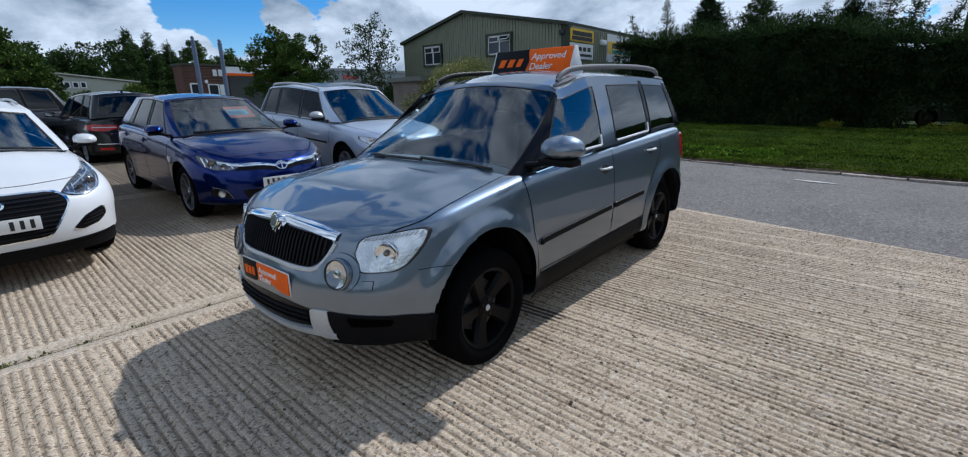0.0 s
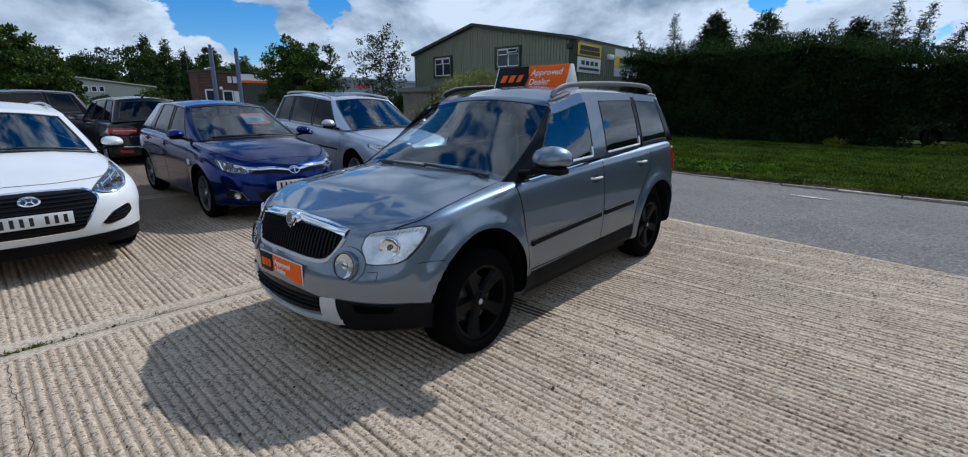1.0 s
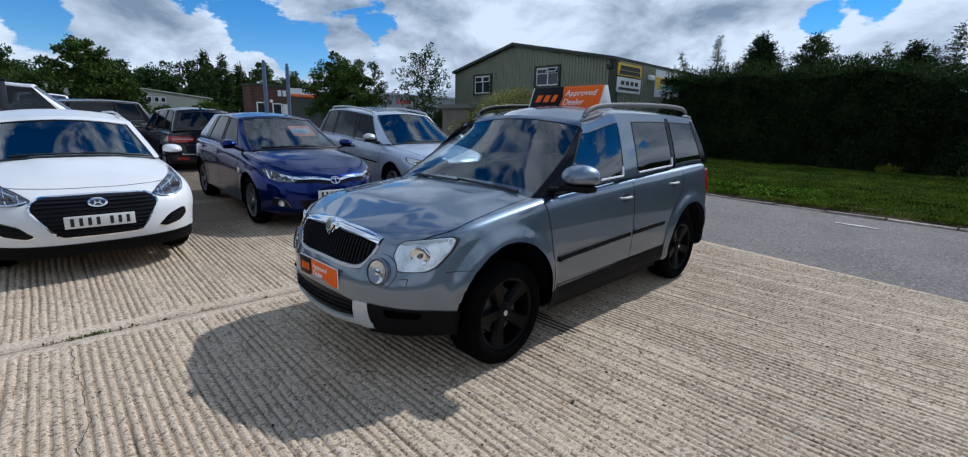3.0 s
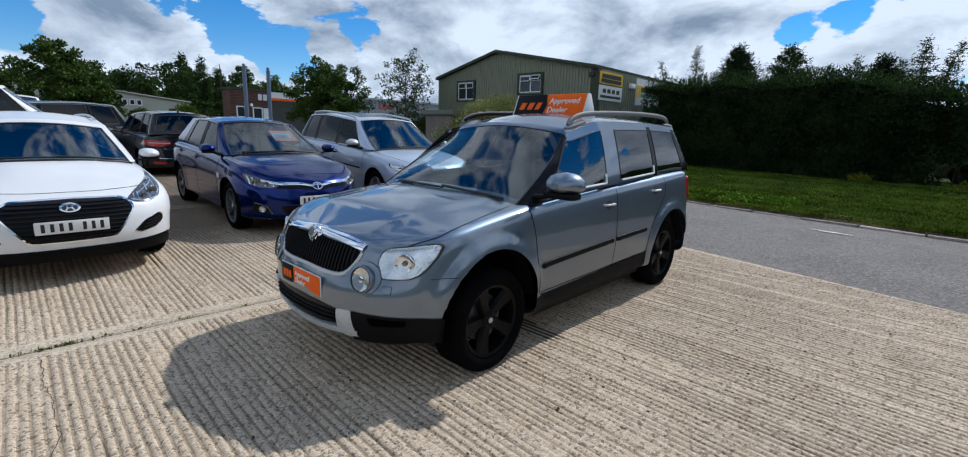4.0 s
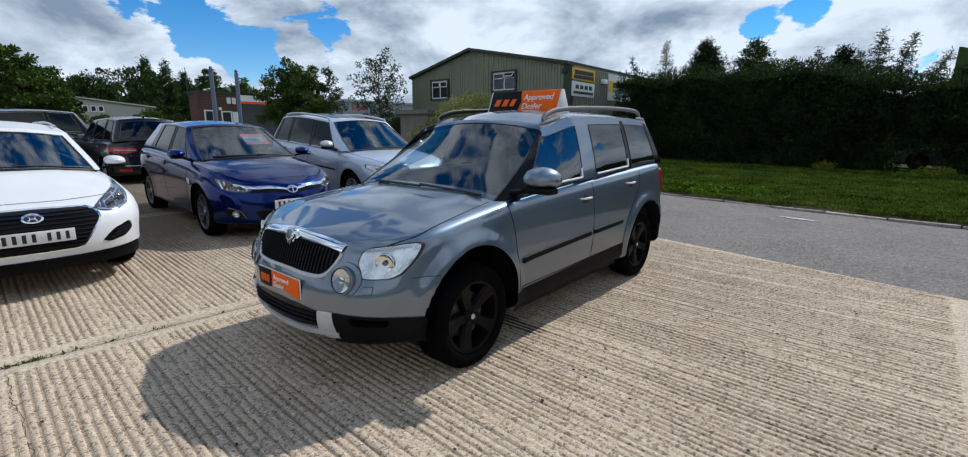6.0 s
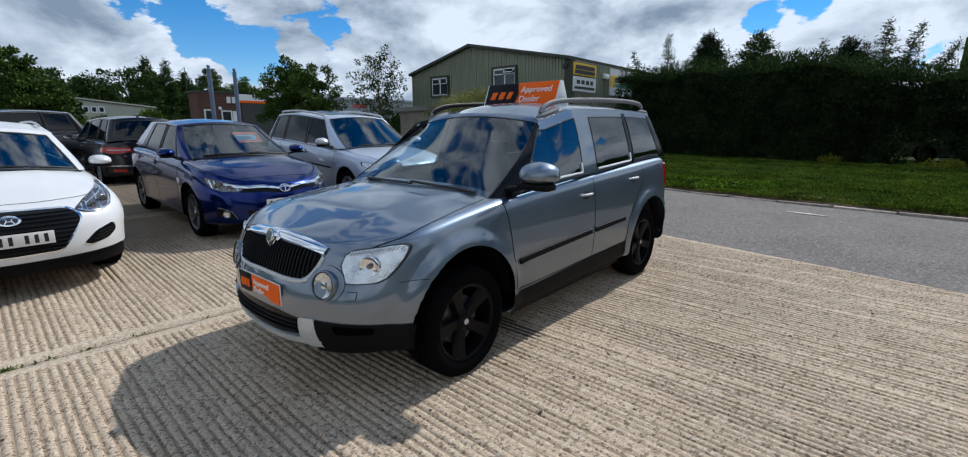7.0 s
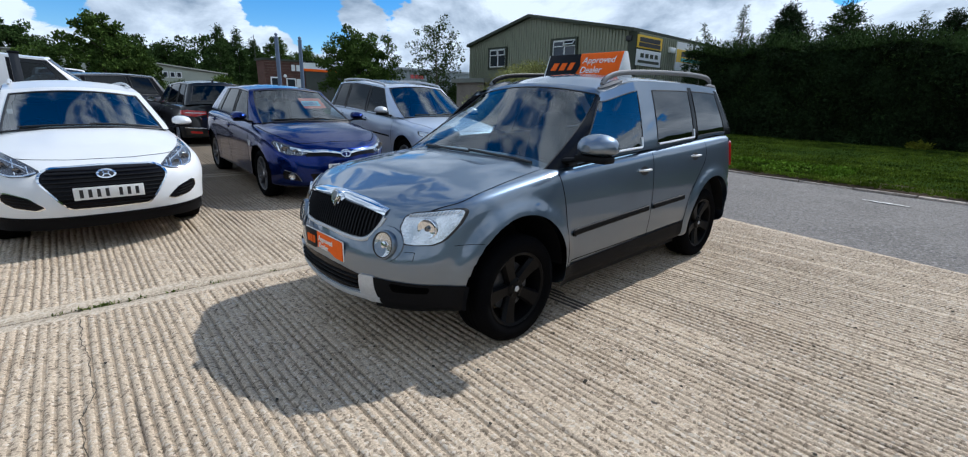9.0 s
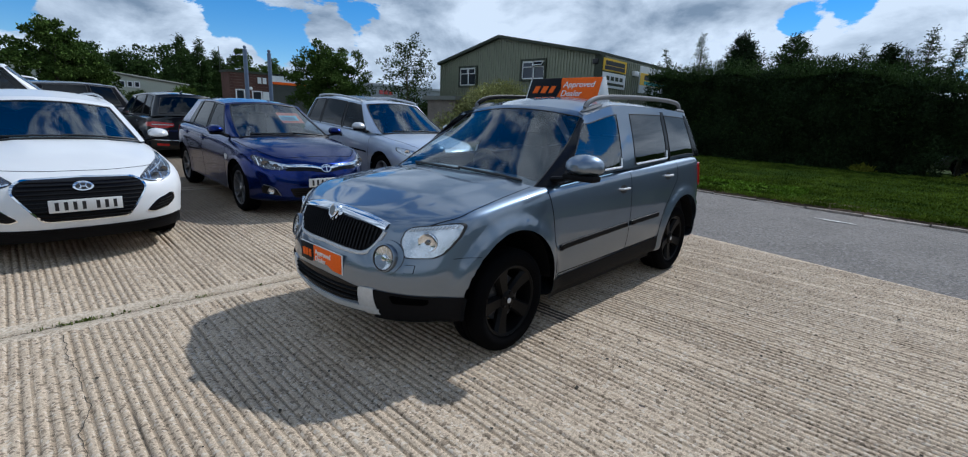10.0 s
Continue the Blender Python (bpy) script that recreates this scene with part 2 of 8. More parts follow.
    l.new(add.outputs[0], bp.inputs["Height"])
    l.new(bp.outputs[0], b.inputs["Normal"])
    return m


M = {}
M["concrete"] = ground_mat("concrete", (0.495, 0.396, 0.287), (0.435, 0.342, 0.245), (0.15, 0.11, 0.075), (0.66, 0.58, 0.47), 95.0, 0.46, 0.47, row_tone=0.74)
M["groove_dirt_shade"] = ground_mat("groove_dirt_shade", (0.345, 0.268, 0.186), (0.27, 0.205, 0.14), (0.08, 0.06, 0.04), (0.40, 0.34, 0.26), 95.0, 0.5, 0.47, row_tone=0.7)
M["joint"] = mat("joint_filler", (0.05, 0.042, 0.03), 0.95, vary=0.4, scale=3, fine=40, bump=0.4)
M["slab_margin"] = ground_mat("trowelled_concrete", (0.50, 0.415, 0.312), (0.43, 0.345, 0.252), (0.30, 0.24, 0.17), (0.60, 0.53, 0.43), 70.0, 0.16, 0.47, row_tone=0.5)
M["asphalt"] = ground_mat("asphalt", (0.178, 0.163, 0.149), (0.142, 0.130, 0.119), (0.09, 0.085, 0.083), (0.29, 0.275, 0.26), 60.0, 0.55, 0.48)
M["kerb"] = mat("kerb_stone", (0.36, 0.30, 0.25), 0.9, vary=0.45, scale=5, fine=40, bump=0.4, random_tint=0.35)
M["soil"] = mat("grass_ground", (0.024, 0.042, 0.008), 0.95, spec=0.0, vary=0.35, scale=0.6, fine=25, bump=0.5, bump_scale=40)
M["grass"] = mat("grass_blades", (0.028, 0.064, 0.008), 0.95, vary=0.6, scale=0.5, fine=2.2, island=0.35, spec=0.0, second=(0.100, 0.135, 0.016))
M["earth"] = mat("far_ground", (0.055, 0.07, 0.035), 0.95, spec=0.0, vary=0.3, scale=0.05, fine=1.0)
M["conifer"] = mat("conifer_sprays", (0.027, 0.046, 0.018), 0.85, spec=0.03, vary=0.65, scale=1.1, fine=9, island=0.4)
M["conifer_tip"] = mat("conifer_pale_sprays", (0.044, 0.074, 0.022), 0.85, spec=0.03, vary=0.35, scale=0.7, fine=9, island=0.4)
M["leaf"] = mat("broad_leaves", (0.095, 0.145, 0.028), 0.85, spec=0.03, vary=0.35, scale=0.6, fine=7, island=0.4)
M["leaf_dark"] = mat("dark_leaves", (0.048, 0.074, 0.022), 0.85, spec=0.03, vary=0.35, scale=0.4, fine=5, island=0.4)
M["leaf_olive"] = mat("olive_leaves", (0.285, 0.290, 0.115), 0.85, spec=0.03, vary=0.35, scale=0.9, fine=9, island=0.4)
M["weed_green"] = mat("joint_weed", (0.10, 0.13, 0.025), 0.8, spec=0.1, vary=0.3, scale=20, fine=90, island=0.3)
M["weed"] = mat("yellow_weeds", (0.15, 0.16, 0.015), 0.75, spec=0.1, vary=0.3, scale=2, fine=9, island=0.3)
M["scuff"] = mat("chalk_scuff", (0.50, 0.48, 0.45), 0.9, vary=0.35, scale=9, fine=60)
M["dirt"] = mat("bare_dirt", (0.085, 0.062, 0.042), 0.95, vary=0.4, scale=3, fine=40, bump=0.5, spec=0.05)
M["verge_leaf"] = mat("verge_weed_leaves", (0.11, 0.185, 0.016), 0.85, spec=0.03, vary=0.35, scale=1.2, fine=9, island=0.35)
M["leaf_wood"] = mat("woodland_leaves", (0.046, 0.078, 0.022), 0.85, spec=0.03, vary=0.45, scale=0.25, fine=3, island=0.45)
M["leaf_mid"] = mat("mid_green_leaves", (0.060, 0.098, 0.021), 0.85, spec=0.03, vary=0.4, scale=0.7, fine=7, island=0.4)
M["bark"] = mat("bark", (0.10, 0.08, 0.06), 0.9, vary=0.35, scale=4, fine=40, bump=0.6, bump_scale=25)
M["tyre"] = mat("tyre_rubber", (0.0035, 0.0035, 0.004), 0.9, vary=0.25, scale=5, fine=70, bump=0.1, spec=0.03)
M["black_plastic"] = mat("black_plastic", (0.006, 0.006, 0.007), 0.55, vary=0.2, scale=4, fine=200, bump=0.08, bump_scale=400, spec=0.08)
M["gloss_black"] = mat("gloss_black", (0.006, 0.006, 0.007), 0.2, vary=0.1, coat=0.04, spec=0.12)
M["rim_black"] = mat("black_alloy", (0.0025, 0.0025, 0.003), 0.42, metal=0.0, vary=0.15, scale=6, fine=80, spec=0.12)
M["alloy"] = mat("silver_alloy", (0.38, 0.39, 0.42), 0.3, metal=0.9, vary=0.1)
M["chrome"] = mat("chrome", (0.82, 0.83, 0.85), 0.08, metal=1.0, vary=0.03)
M["trim_bright"] = mat("bright_trim", (0.86, 0.87, 0.88), 0.35, metal=0.6, vary=0.05)
M["satin_silver"] = mat("satin_silver", (0.55, 0.56, 0.57), 0.42, metal=0.35, vary=0.08)
M["rail_grey"] = mat("anodised_rail", (0.19, 0.195, 0.205), 0.55, vary=0.08, spec=0.25)
M["rubber"] = mat("window_rubber", (0.012, 0.012, 0.013), 0.5, vary=0.1)
M["seam"] = mat("panel_gap", (0.002, 0.002, 0.002), 1.0, vary=0.1, spec=0.0)
M["dark_inside"] = mat("dark_trim", (0.012, 0.012, 0.013), 0.9, vary=0.2, scale=3, fine=60, spec=0.1)
M["seat_cloth"] = mat("seat_cloth", (0.045, 0.046, 0.05), 0.95, vary=0.2, scale=6, fine=200)
M["oil"] = mat("oil_stain", (0.06, 0.045, 0.032), 0.8, vary=0.35, scale=9, fine=50)
M["lamp_red"] = mat("red_lens", (0.45, 0.012, 0.010), 0.15, vary=0.1, coat=0.5)
M["lamp_inner"] = mat("lamp_reflector", (0.66, 0.675, 0.69), 0.20, metal=0.9, vary=0.10, scale=14, fine=70, bump=0.3, bump_scale=16)
M["alloy_dark"] = mat("dark_alloy", (0.10, 0.103, 0.112), 0.35, metal=0.7, vary=0.12, scale=6, fine=80)
M["lamp_smoke"] = mat("smoked_reflector", (0.16, 0.165, 0.18), 0.2, metal=0.85, vary=0.35, scale=14, fine=60, bump=0.6, bump_scale=30)
M["plate_white"] = mat("plate_white", (0.75, 0.75, 0.73), 0.4, vary=0.05)
M["plate_yellow"] = mat("plate_yellow", (0.75, 0.58, 0.05), 0.4, vary=0.05)
M["ink"] = mat("black_ink", (0.015, 0.015, 0.017), 0.5, vary=0.1)
M["orange"] = mat("orange_board", (0.84, 0.135, 0.012), 0.6, vary=0.06, scale=3, spec=0.12)
M["sign_black"] = mat("black_board", (0.010, 0.011, 0.014), 0.5, vary=0.1, spec=0.1)
M["white_letter"] = mat("white_letters", (0.82, 0.82, 0.80), 0.5, vary=0.03)
M["sign_white"] = mat("white_board", (0.74, 0.76, 0.76), 0.5, vary=0.06, scale=1.5)
M["sign_yellow"] = mat("yellow_board", (0.80, 0.50, 0.02), 0.5, vary=0.06)
M["teal"] = mat("teal_band", (0.02, 0.34, 0.32), 0.5, vary=0.05)
M["card_orange"] = mat("card_orange", (0.40, 0.09, 0.04), 0.6, vary=0.05)
M["cyan_card"] = mat("cyan_card", (0.12, 0.42, 0.52), 0.6, vary=0.05)
M["glass"] = glass_mat("clear_car_glass", (0.46, 0.54, 0.56))
M["glass_clear"] = glass_mat("clear_windscreen", (0.70, 0.79, 0.81), 1.0, 2.0)
M["glass_side"] = glass_mat("side_window_glass", (0.42, 0.54, 0.60), 1.0, 2.1)
M["glass_dark"] = glass_mat("tinted_car_glass", (0.04, 0.045, 0.05), 0.6, 1.7)
M["glass_privacy"] = glass_mat("privacy_glass", (0.05, 0.06, 0.065), 1.0, 2.1)
# seen right front panes: their dark look put into tint and weak gloss
M["glass_right_dim"] = glass_mat("shaded_side_glass", (0.13, 0.155, 0.17), 0.6, 1.6)
M["lens"] = glass_mat("lamp_lens", (0.95, 0.96, 0.97), 0.8, 1.35)
M["store_wall"] = mat("brown_render", (0.185, 0.160, 0.135), 0.9, vary=0.25, scale=1.2, fine=14)
M["steelblue"] = mat("cladding_green", (0.225, 0.237, 0.168), 0.55, vary=0.1, scale=0.6, fine=8)
M["cladding_trim"] = mat("cladding_trim", (0.055, 0.064, 0.047), 0.6, spec=0.15, vary=0.12)
M["roof_sheet"] = mat("roof_sheet", (0.13, 0.14, 0.12), 0.6, vary=0.2, scale=0.5)
M["brick"] = mat("brick", (0.105, 0.048, 0.034), 0.9, vary=0.3, scale=2.0, fine=30, bump=0.3)
M["mortar"] = mat("rough_render", (0.25, 0.20, 0.155), 0.9, vary=0.2, scale=1.5, fine=20, bump=0.3)
M["grey_sheet"] = mat("grey_cladding", (0.34, 0.36, 0.38), 0.6, vary=0.08, scale=0.3)
M["cream_sheet"] = mat("cream_cladding", (0.40, 0.42, 0.34), 0.7, vary=0.1, scale=0.3)
M["white_frame"] = mat("white_frame", (0.78, 0.79, 0.78), 0.4, vary=0.04)
M["window_dark"] = mat("window_pane", (0.03, 0.035, 0.045), 0.06, vary=0.1, spec=0.8)
M["post_blue"] = mat("post_paint", (0.11, 0.15, 0.22), 0.45, vary=0.15, scale=3)
M["shutter"] = mat("shutter", (0.06, 0.065, 0.055), 0.6, vary=0.1)
M["suv_paint"] = paint("blue_grey_metallic", (0.130, 0.171, 0.226), 0.92, 0.45, coat=1.0, haze=0.045, depth=1.85)
M["white_paint"] = paint("white_car_paint", (0.70, 0.705, 0.705), 0.0, 0.4, 0.01, coat=0.45)
M["blue_paint"] = paint("deep_blue_paint", (0.0005, 0.012, 0.112), 0.9, 0.24, 0.04, coat=0.8, haze=0.01, depth=1.35)
M["blue_paint"].node_tree.nodes["Principled BSDF"].inputs["Specular IOR Level"].default_value = 0.15
M["silver_paint"] = paint("silver_metallic", (0.44, 0.50, 0.60), 0.5, 0.42)
M["black_paint"] = mat("black_car_paint", (0.004, 0.0045, 0.0055), 0.35, 0.0, vary=0.04, coat=0.9, spec=0.2)
M["dark_paint"] = mat("dark_navy_paint", (0.006, 0.007, 0.013), 0.35, 0.0, vary=0.04, coat=0.9, spec=0.2)
M["grey_paint"] = paint("grey_metallic", (0.12, 0.13, 0.14), 0.6, 0.34)


# ---- mesh helpers ----
def mesh_object(name, bm, material, smooth=True, sharp=35.0):
    me = bpy.data.meshes.new(name)
    bm.normal_update()
    for f in bm.faces:
        f.smooth = smooth
    if smooth:
        lim = radians(sharp)
        for e in bm.edges:
            if len(e.link_faces) == 2 and e.calc_face_angle(0) > lim:
                e.smooth = False
    bm.to_mesh(me)
    bm.free()
    for m in (material if isinstance(material, (list, tuple)) else [material]):
        me.materials.append(m)
    return new(name, me)


def part(name, bm, material, parent=None, label="", smooth=True, sharp=35.0):
    ob = mesh_object(name, bm, material, smooth, sharp)
    if parent:
        ob.parent = parent
    if label:
        tagged(ob, label)
    return ob


def raw_object(name, verts, faces, material, smooth=False, second=None, marks=()):
    me = bpy.data.meshes.new(name)
    me.from_pydata([tuple(v) for v in verts], [], [tuple(f) for f in faces])
    me.polygons.foreach_set("use_smooth", [smooth] * len(me.polygons))
    me.materials.append(material)
    if second:
        me.materials.append(second)
        me.polygons.foreach_set("material_index", np.array(marks, dtype=np.int32))
    return new(name, me)


def box(bm, x0, x1, y0, y1, z0, z1, bevel=0.0):
    g = bmesh.ops.create_cube(bm, size=1)
    vs = g["verts"]
    for v in vs:
        v.co = Vector(((x0 + x1) / 2 + v.co.x * (x1 - x0), (y0 + y1) / 2 + v.co.y * (y1 - y0), (z0 + z1) / 2 + v.co.z * (z1 - z0)))
    if bevel:
        es = list({e for v in vs for e in v.link_edges})
        bmesh.ops.bevel(bm, geom=es, offset=bevel, segments=2, affect="EDGES", profile=0.5)
    return vs


def boxed(x0, x1, y0, y1, z0, z1, bevel=0.0):
    bm = bmesh.new()
    box(bm, x0, x1, y0, y1, z0, z1, bevel)
    return bm


def grid_faces(bm, rows, closed=False):
    """Skins rows of points into quads."""
    vr = [[bm.verts.new(p) for p in r] for r in rows]
    for a, b in zip(vr, vr[1:]):
        k = len(a)
        for i in range(k if closed else k - 1):
            j = (i + 1) % k
            try:
                bm.faces.new((a[i], a[j], b[j], b[i]))
            except ValueError:
                pass
    return vr


def tube(bm, pts, radius, sides=8, flat=1.0, cap=True):
    """A rod along points; radius may be a list."""
    pts = [Vector(p) for p in pts]
    rows = []
    for i, p in enumerate(pts):
        d = (pts[min(i + 1, len(pts) - 1)] - pts[max(i - 1, 0)]).normalized()
        up = Vector((0, 0, 1)) if abs(d.z) < 0.9 else Vector((1, 0, 0))
        s = d.cross(up).normalized()
        u = s.cross(d).normalized()
        r = radius[i] if isinstance(radius, (list, tuple)) else radius
        rows.append([p + s * math.cos(a) * r + u * math.sin(a) * r * flat for a in [2 * math.pi * k / sides for k in range(sides)]])
    vr = grid_faces(bm, rows, closed=True)
    if cap:
        for r in (vr[0], vr[-1]):
            try:
                bm.faces.new(r)
            except ValueError:
                pass
    return vr


def lathe(bm, profile, m, segments=48, closed=False):
    """Turns (radius, along) points round the local y axis, placed by m."""
    rows = []
    for k in range(segments + 1):
        a = 2 * math.pi * k / segments
        rows.append([m @ Vector((r * math.cos(a), y, r * math.sin(a))) for r, y in profile])
    grid_faces(bm, rows)
    bmesh.ops.remove_doubles(bm, verts=bm.verts, dist=1e-5)


def curve_fn(*pts):
    """A smooth monotone curve through (x, value) points."""
    pts = sorted(pts)
    xs, ys = np.array([p[0] for p in pts], float), np.array([p[1] for p in pts], float)
    h = np.diff(xs)
    d = np.diff(ys) / h
    m = np.zeros(len(xs))
    m[0], m[-1] = d[0], d[-1]
    for i in range(1, len(xs) - 1):
        if d[i - 1] * d[i] > 0:
            w1, w2 = 2 * h[i] + h[i - 1], h[i] + 2 * h[i - 1]
            m[i] = (w1 + w2) / (w1 / d[i - 1] + w2 / d[i])

    def f(x):
        if x <= xs[0]:
            return float(ys[0])
        if x >= xs[-1]:
            return float(ys[-1])
        i = int(np.searchsorted(xs, x)) - 1
        t = (x - xs[i]) / h[i]
        return float((2 * t ** 3 - 3 * t * t + 1) * ys[i] + (t ** 3 - 2 * t * t + t) * h[i] * m[i]
                     + (3 * t * t - 2 * t ** 3) * ys[i + 1] + (t ** 3 - t * t) * h[i] * m[i + 1])
    return f


def catmull(ctrl, n):
    """n samples on a smooth line through control points."""
    c = [Vector(p) for p in ctrl]
    c = [c[0] * 2 - c[1]] + c + [c[-1] * 2 - c[-2]]
    segs = len(c) - 3
    out = []
    for k in range(n):
        u = k / (n - 1) * segs
        i = min(int(u), segs - 1)
        t = u - i
        p0, p1, p2, p3 = c[i:i + 4]
        out.append(0.5 * ((2 * p1) + (p2 - p0) * t + (2 * p0 - 5 * p1 + 4 * p2 - p3) * t * t + (3 * p1 - p0 - 3 * p2 + p3) * t ** 3))
    return out


def smoothstep(a, b, x):
    t = min(1, max(0, (x - a) / (b - a)))
    return t * t * (3 - 2 * t)


def letters(name, text, size, m, material, parent=None, shear=0.0, align="LEFT", depth=0.002):
    cu = bpy.data.curves.new(name, "FONT")
    cu.body, cu.size, cu.shear, cu.extrude, cu.align_x = text, size, shear, depth, align
    tmp = bpy.data.objects.new(name, cu)
    me = bpy.data.meshes.new_from_object(tmp)
    bpy.data.objects.remove(tmp)
    bpy.data.curves.remove(cu)
    me.materials.clear()
    me.materials.append(material)
    ob = new(name, me)
    ob.parent = parent
    ob.matrix_basis = m
    return ob


# ---- vehicles ----
from mathutils.bvhtree import BVHTree


class Surface:
    """Lays flat outlines onto a car's skin."""

    def __init__(self, bms):
        self.trees = [BVHTree.FromBMesh(b) for b in bms]

    def hit(self, p, axis):
        """p is (y, z) for axis 'f' or 'b' (front, back), (x, z) for 'l' or 'r' (sides), (x, y) for 't' (top)."""
        if abs(p[0]) < 0.0012:
            p = (p[0] + 0.0017, p[1])
        o, d = {"f": (Vector((5, p[0], p[1])), Vector((-1, 0, 0))), "b": (Vector((-9, p[0], p[1])), Vector((1, 0, 0))),
                "l": (Vector((p[0], 3, p[1])), Vector((0, -1, 0))), "r": (Vector((p[0], -3, p[1])), Vector((0, 1, 0))),
                "t": (Vector((p[0], p[1], 4)), Vector((0, 0, -1)))}[axis]
        best = None
        for t in self.trees:
            loc, nor, idx, dist = t.ray_cast(o, d)
            if loc is not None and (best is None or dist < best[1]):
                best = (loc, dist)
        return (best[0] if best else None), -d

    def around(self, centre, angle, z, off=0.0):
        """The skin met from inside, going out level from centre at an angle."""
        d = Vector((math.cos(angle), math.sin(angle), 0))
        loc = self.trees[0].ray_cast(Vector((centre[0], centre[1], z)), d)[0]
        return loc + d * off if loc is not None else None

    def lift(self, p, axis, off):
        loc, d = self.hit(p, axis)
        if loc is None:
            return None
        return loc + d * off

    def patch(self, bm, outline, axis, off=0.004, skirt=0.012, rings=5, bulge=0.0):
        """A raised patch with the given outline (star-shaped about its middle)."""
        c = Vector((sum(p[0] for p in outline) / len(outline), sum(p[1] for p in outline) / len(outline)))
        rows = []
        loc0, d = self.hit(tuple(c), axis)
        for k in range(rings + 1):
            s = 1 - k / rings
            row = []
            for p in outline:
                q = c + (Vector(p) - c) * max(s, 0.02)
                w = self.lift(tuple(q), axis, off + bulge * (1 - s * s))
                row.append(w)
            rows.append(row)
        good = [w for r in rows for w in r if w is not None]
        if not good:
            return
        depth = sum(((w - Vector()).dot(d)) for w in good) / len(good)
        for r, s in zip(rows, range(len(rows))):
            for i, w in enumerate(r):
                if w is None:
                    r[i] = r[i - 1] if r[i - 1] is not None else good[0]
        if skirt:
            rows.insert(0, [w - d * (off + skirt) for w in rows[0]])
        vr = grid_faces(bm, rows, closed=True)
        bm.faces.new(vr[-1])
        bmesh.ops.remove_doubles(bm, verts=bm.verts, dist=1e-5)
        bmesh.ops.recalc_face_normals(bm, faces=bm.faces)

    def line(self, bm, pts, axis, width=0.006, off=0.0015, closed=False, n=0, height=0.0):
        """A ribbon along a line on the skin; height gives it a rounded body."""
        if n:
            pts = [tuple(p)[:2] for p in catmull([(p[0], p[1], 0) for p in pts], n)]
        k = len(pts)
        rows = []
        prof = [(-0.5, 0.0), (0.5, 0.0)] if not height else [(-0.5, -0.3), (-0.42, 0.7), (0, 1.0), (0.42, 0.7), (0.5, -0.3)]
        for i in range(k):
            a = Vector(pts[(i - 1) % k] if closed or i else pts[0])
            b = Vector(pts[(i + 1) % k] if closed or i < k - 1 else pts[-1])
            t = (b - a)
            if t.length < 1e-9:
                continue
            t.normalize()
            nrm = Vector((-t.y, t.x))
            row = []
            for u, h in prof:
                w = self.lift(tuple(Vector(pts[i]) + nrm * width * u), axis, off + height * h)
                row.append(w)
            if any(w is None for w in row):
                continue
            rows.append(row)
        if closed and rows:
            rows.append(rows[0])
        if len(rows) > 1:
            grid_faces(bm, rows)
            bmesh.ops.remove_doubles(bm, verts=bm.verts, dist=1e-6)


def ring_outline(cx, cy, rx, ry, n=28, power=2.0, tilt=0.0):
    out = []
    for k in range(n):
        a = 2 * math.pi * k / n
        c, s = math.cos(a), math.sin(a)
        x = rx * math.copysign(abs(c) ** (2 / power), c)
        y = ry * math.copysign(abs(s) ** (2 / power), s)
        out.append((cx + x * math.cos(tilt) - y * math.sin(tilt), cy + x * math.sin(tilt) + y * math.cos(tilt)))
    return out


def rounded(pts, r=0.02, n=4):
    """Rounds the corners of an outline and fills its sides with points."""
    out = []
    k = len(pts)
    for i in range(k):
        p, a, b = Vector(pts[i]), Vector(pts[i - 1]), Vector(pts[(i + 1) % k])
        ra = min(r, (a - p).length * 0.45)
        rb = min(r, (b - p).length * 0.45)
        p1, p2 = p + (a - p).normalized() * ra, p + (b - p).normalized() * rb
        for j in range(n + 1):
            t = j / n
            out.append(tuple(p1 * (1 - t) ** 2 + p * 2 * t * (1 - t) + p2 * t * t))
        nxt = Vector(pts[(i + 1) % k])
        q2 = nxt + (p - nxt).normalized() * min(r, (p - nxt).length * 0.45)
        gap = (q2 - p2).length
        for j in range(1, int(gap / 0.04) + 1):
            t = j / (int(gap / 0.04) + 1)
            out.append(tuple(p2.lerp(q2, t)))
    return out


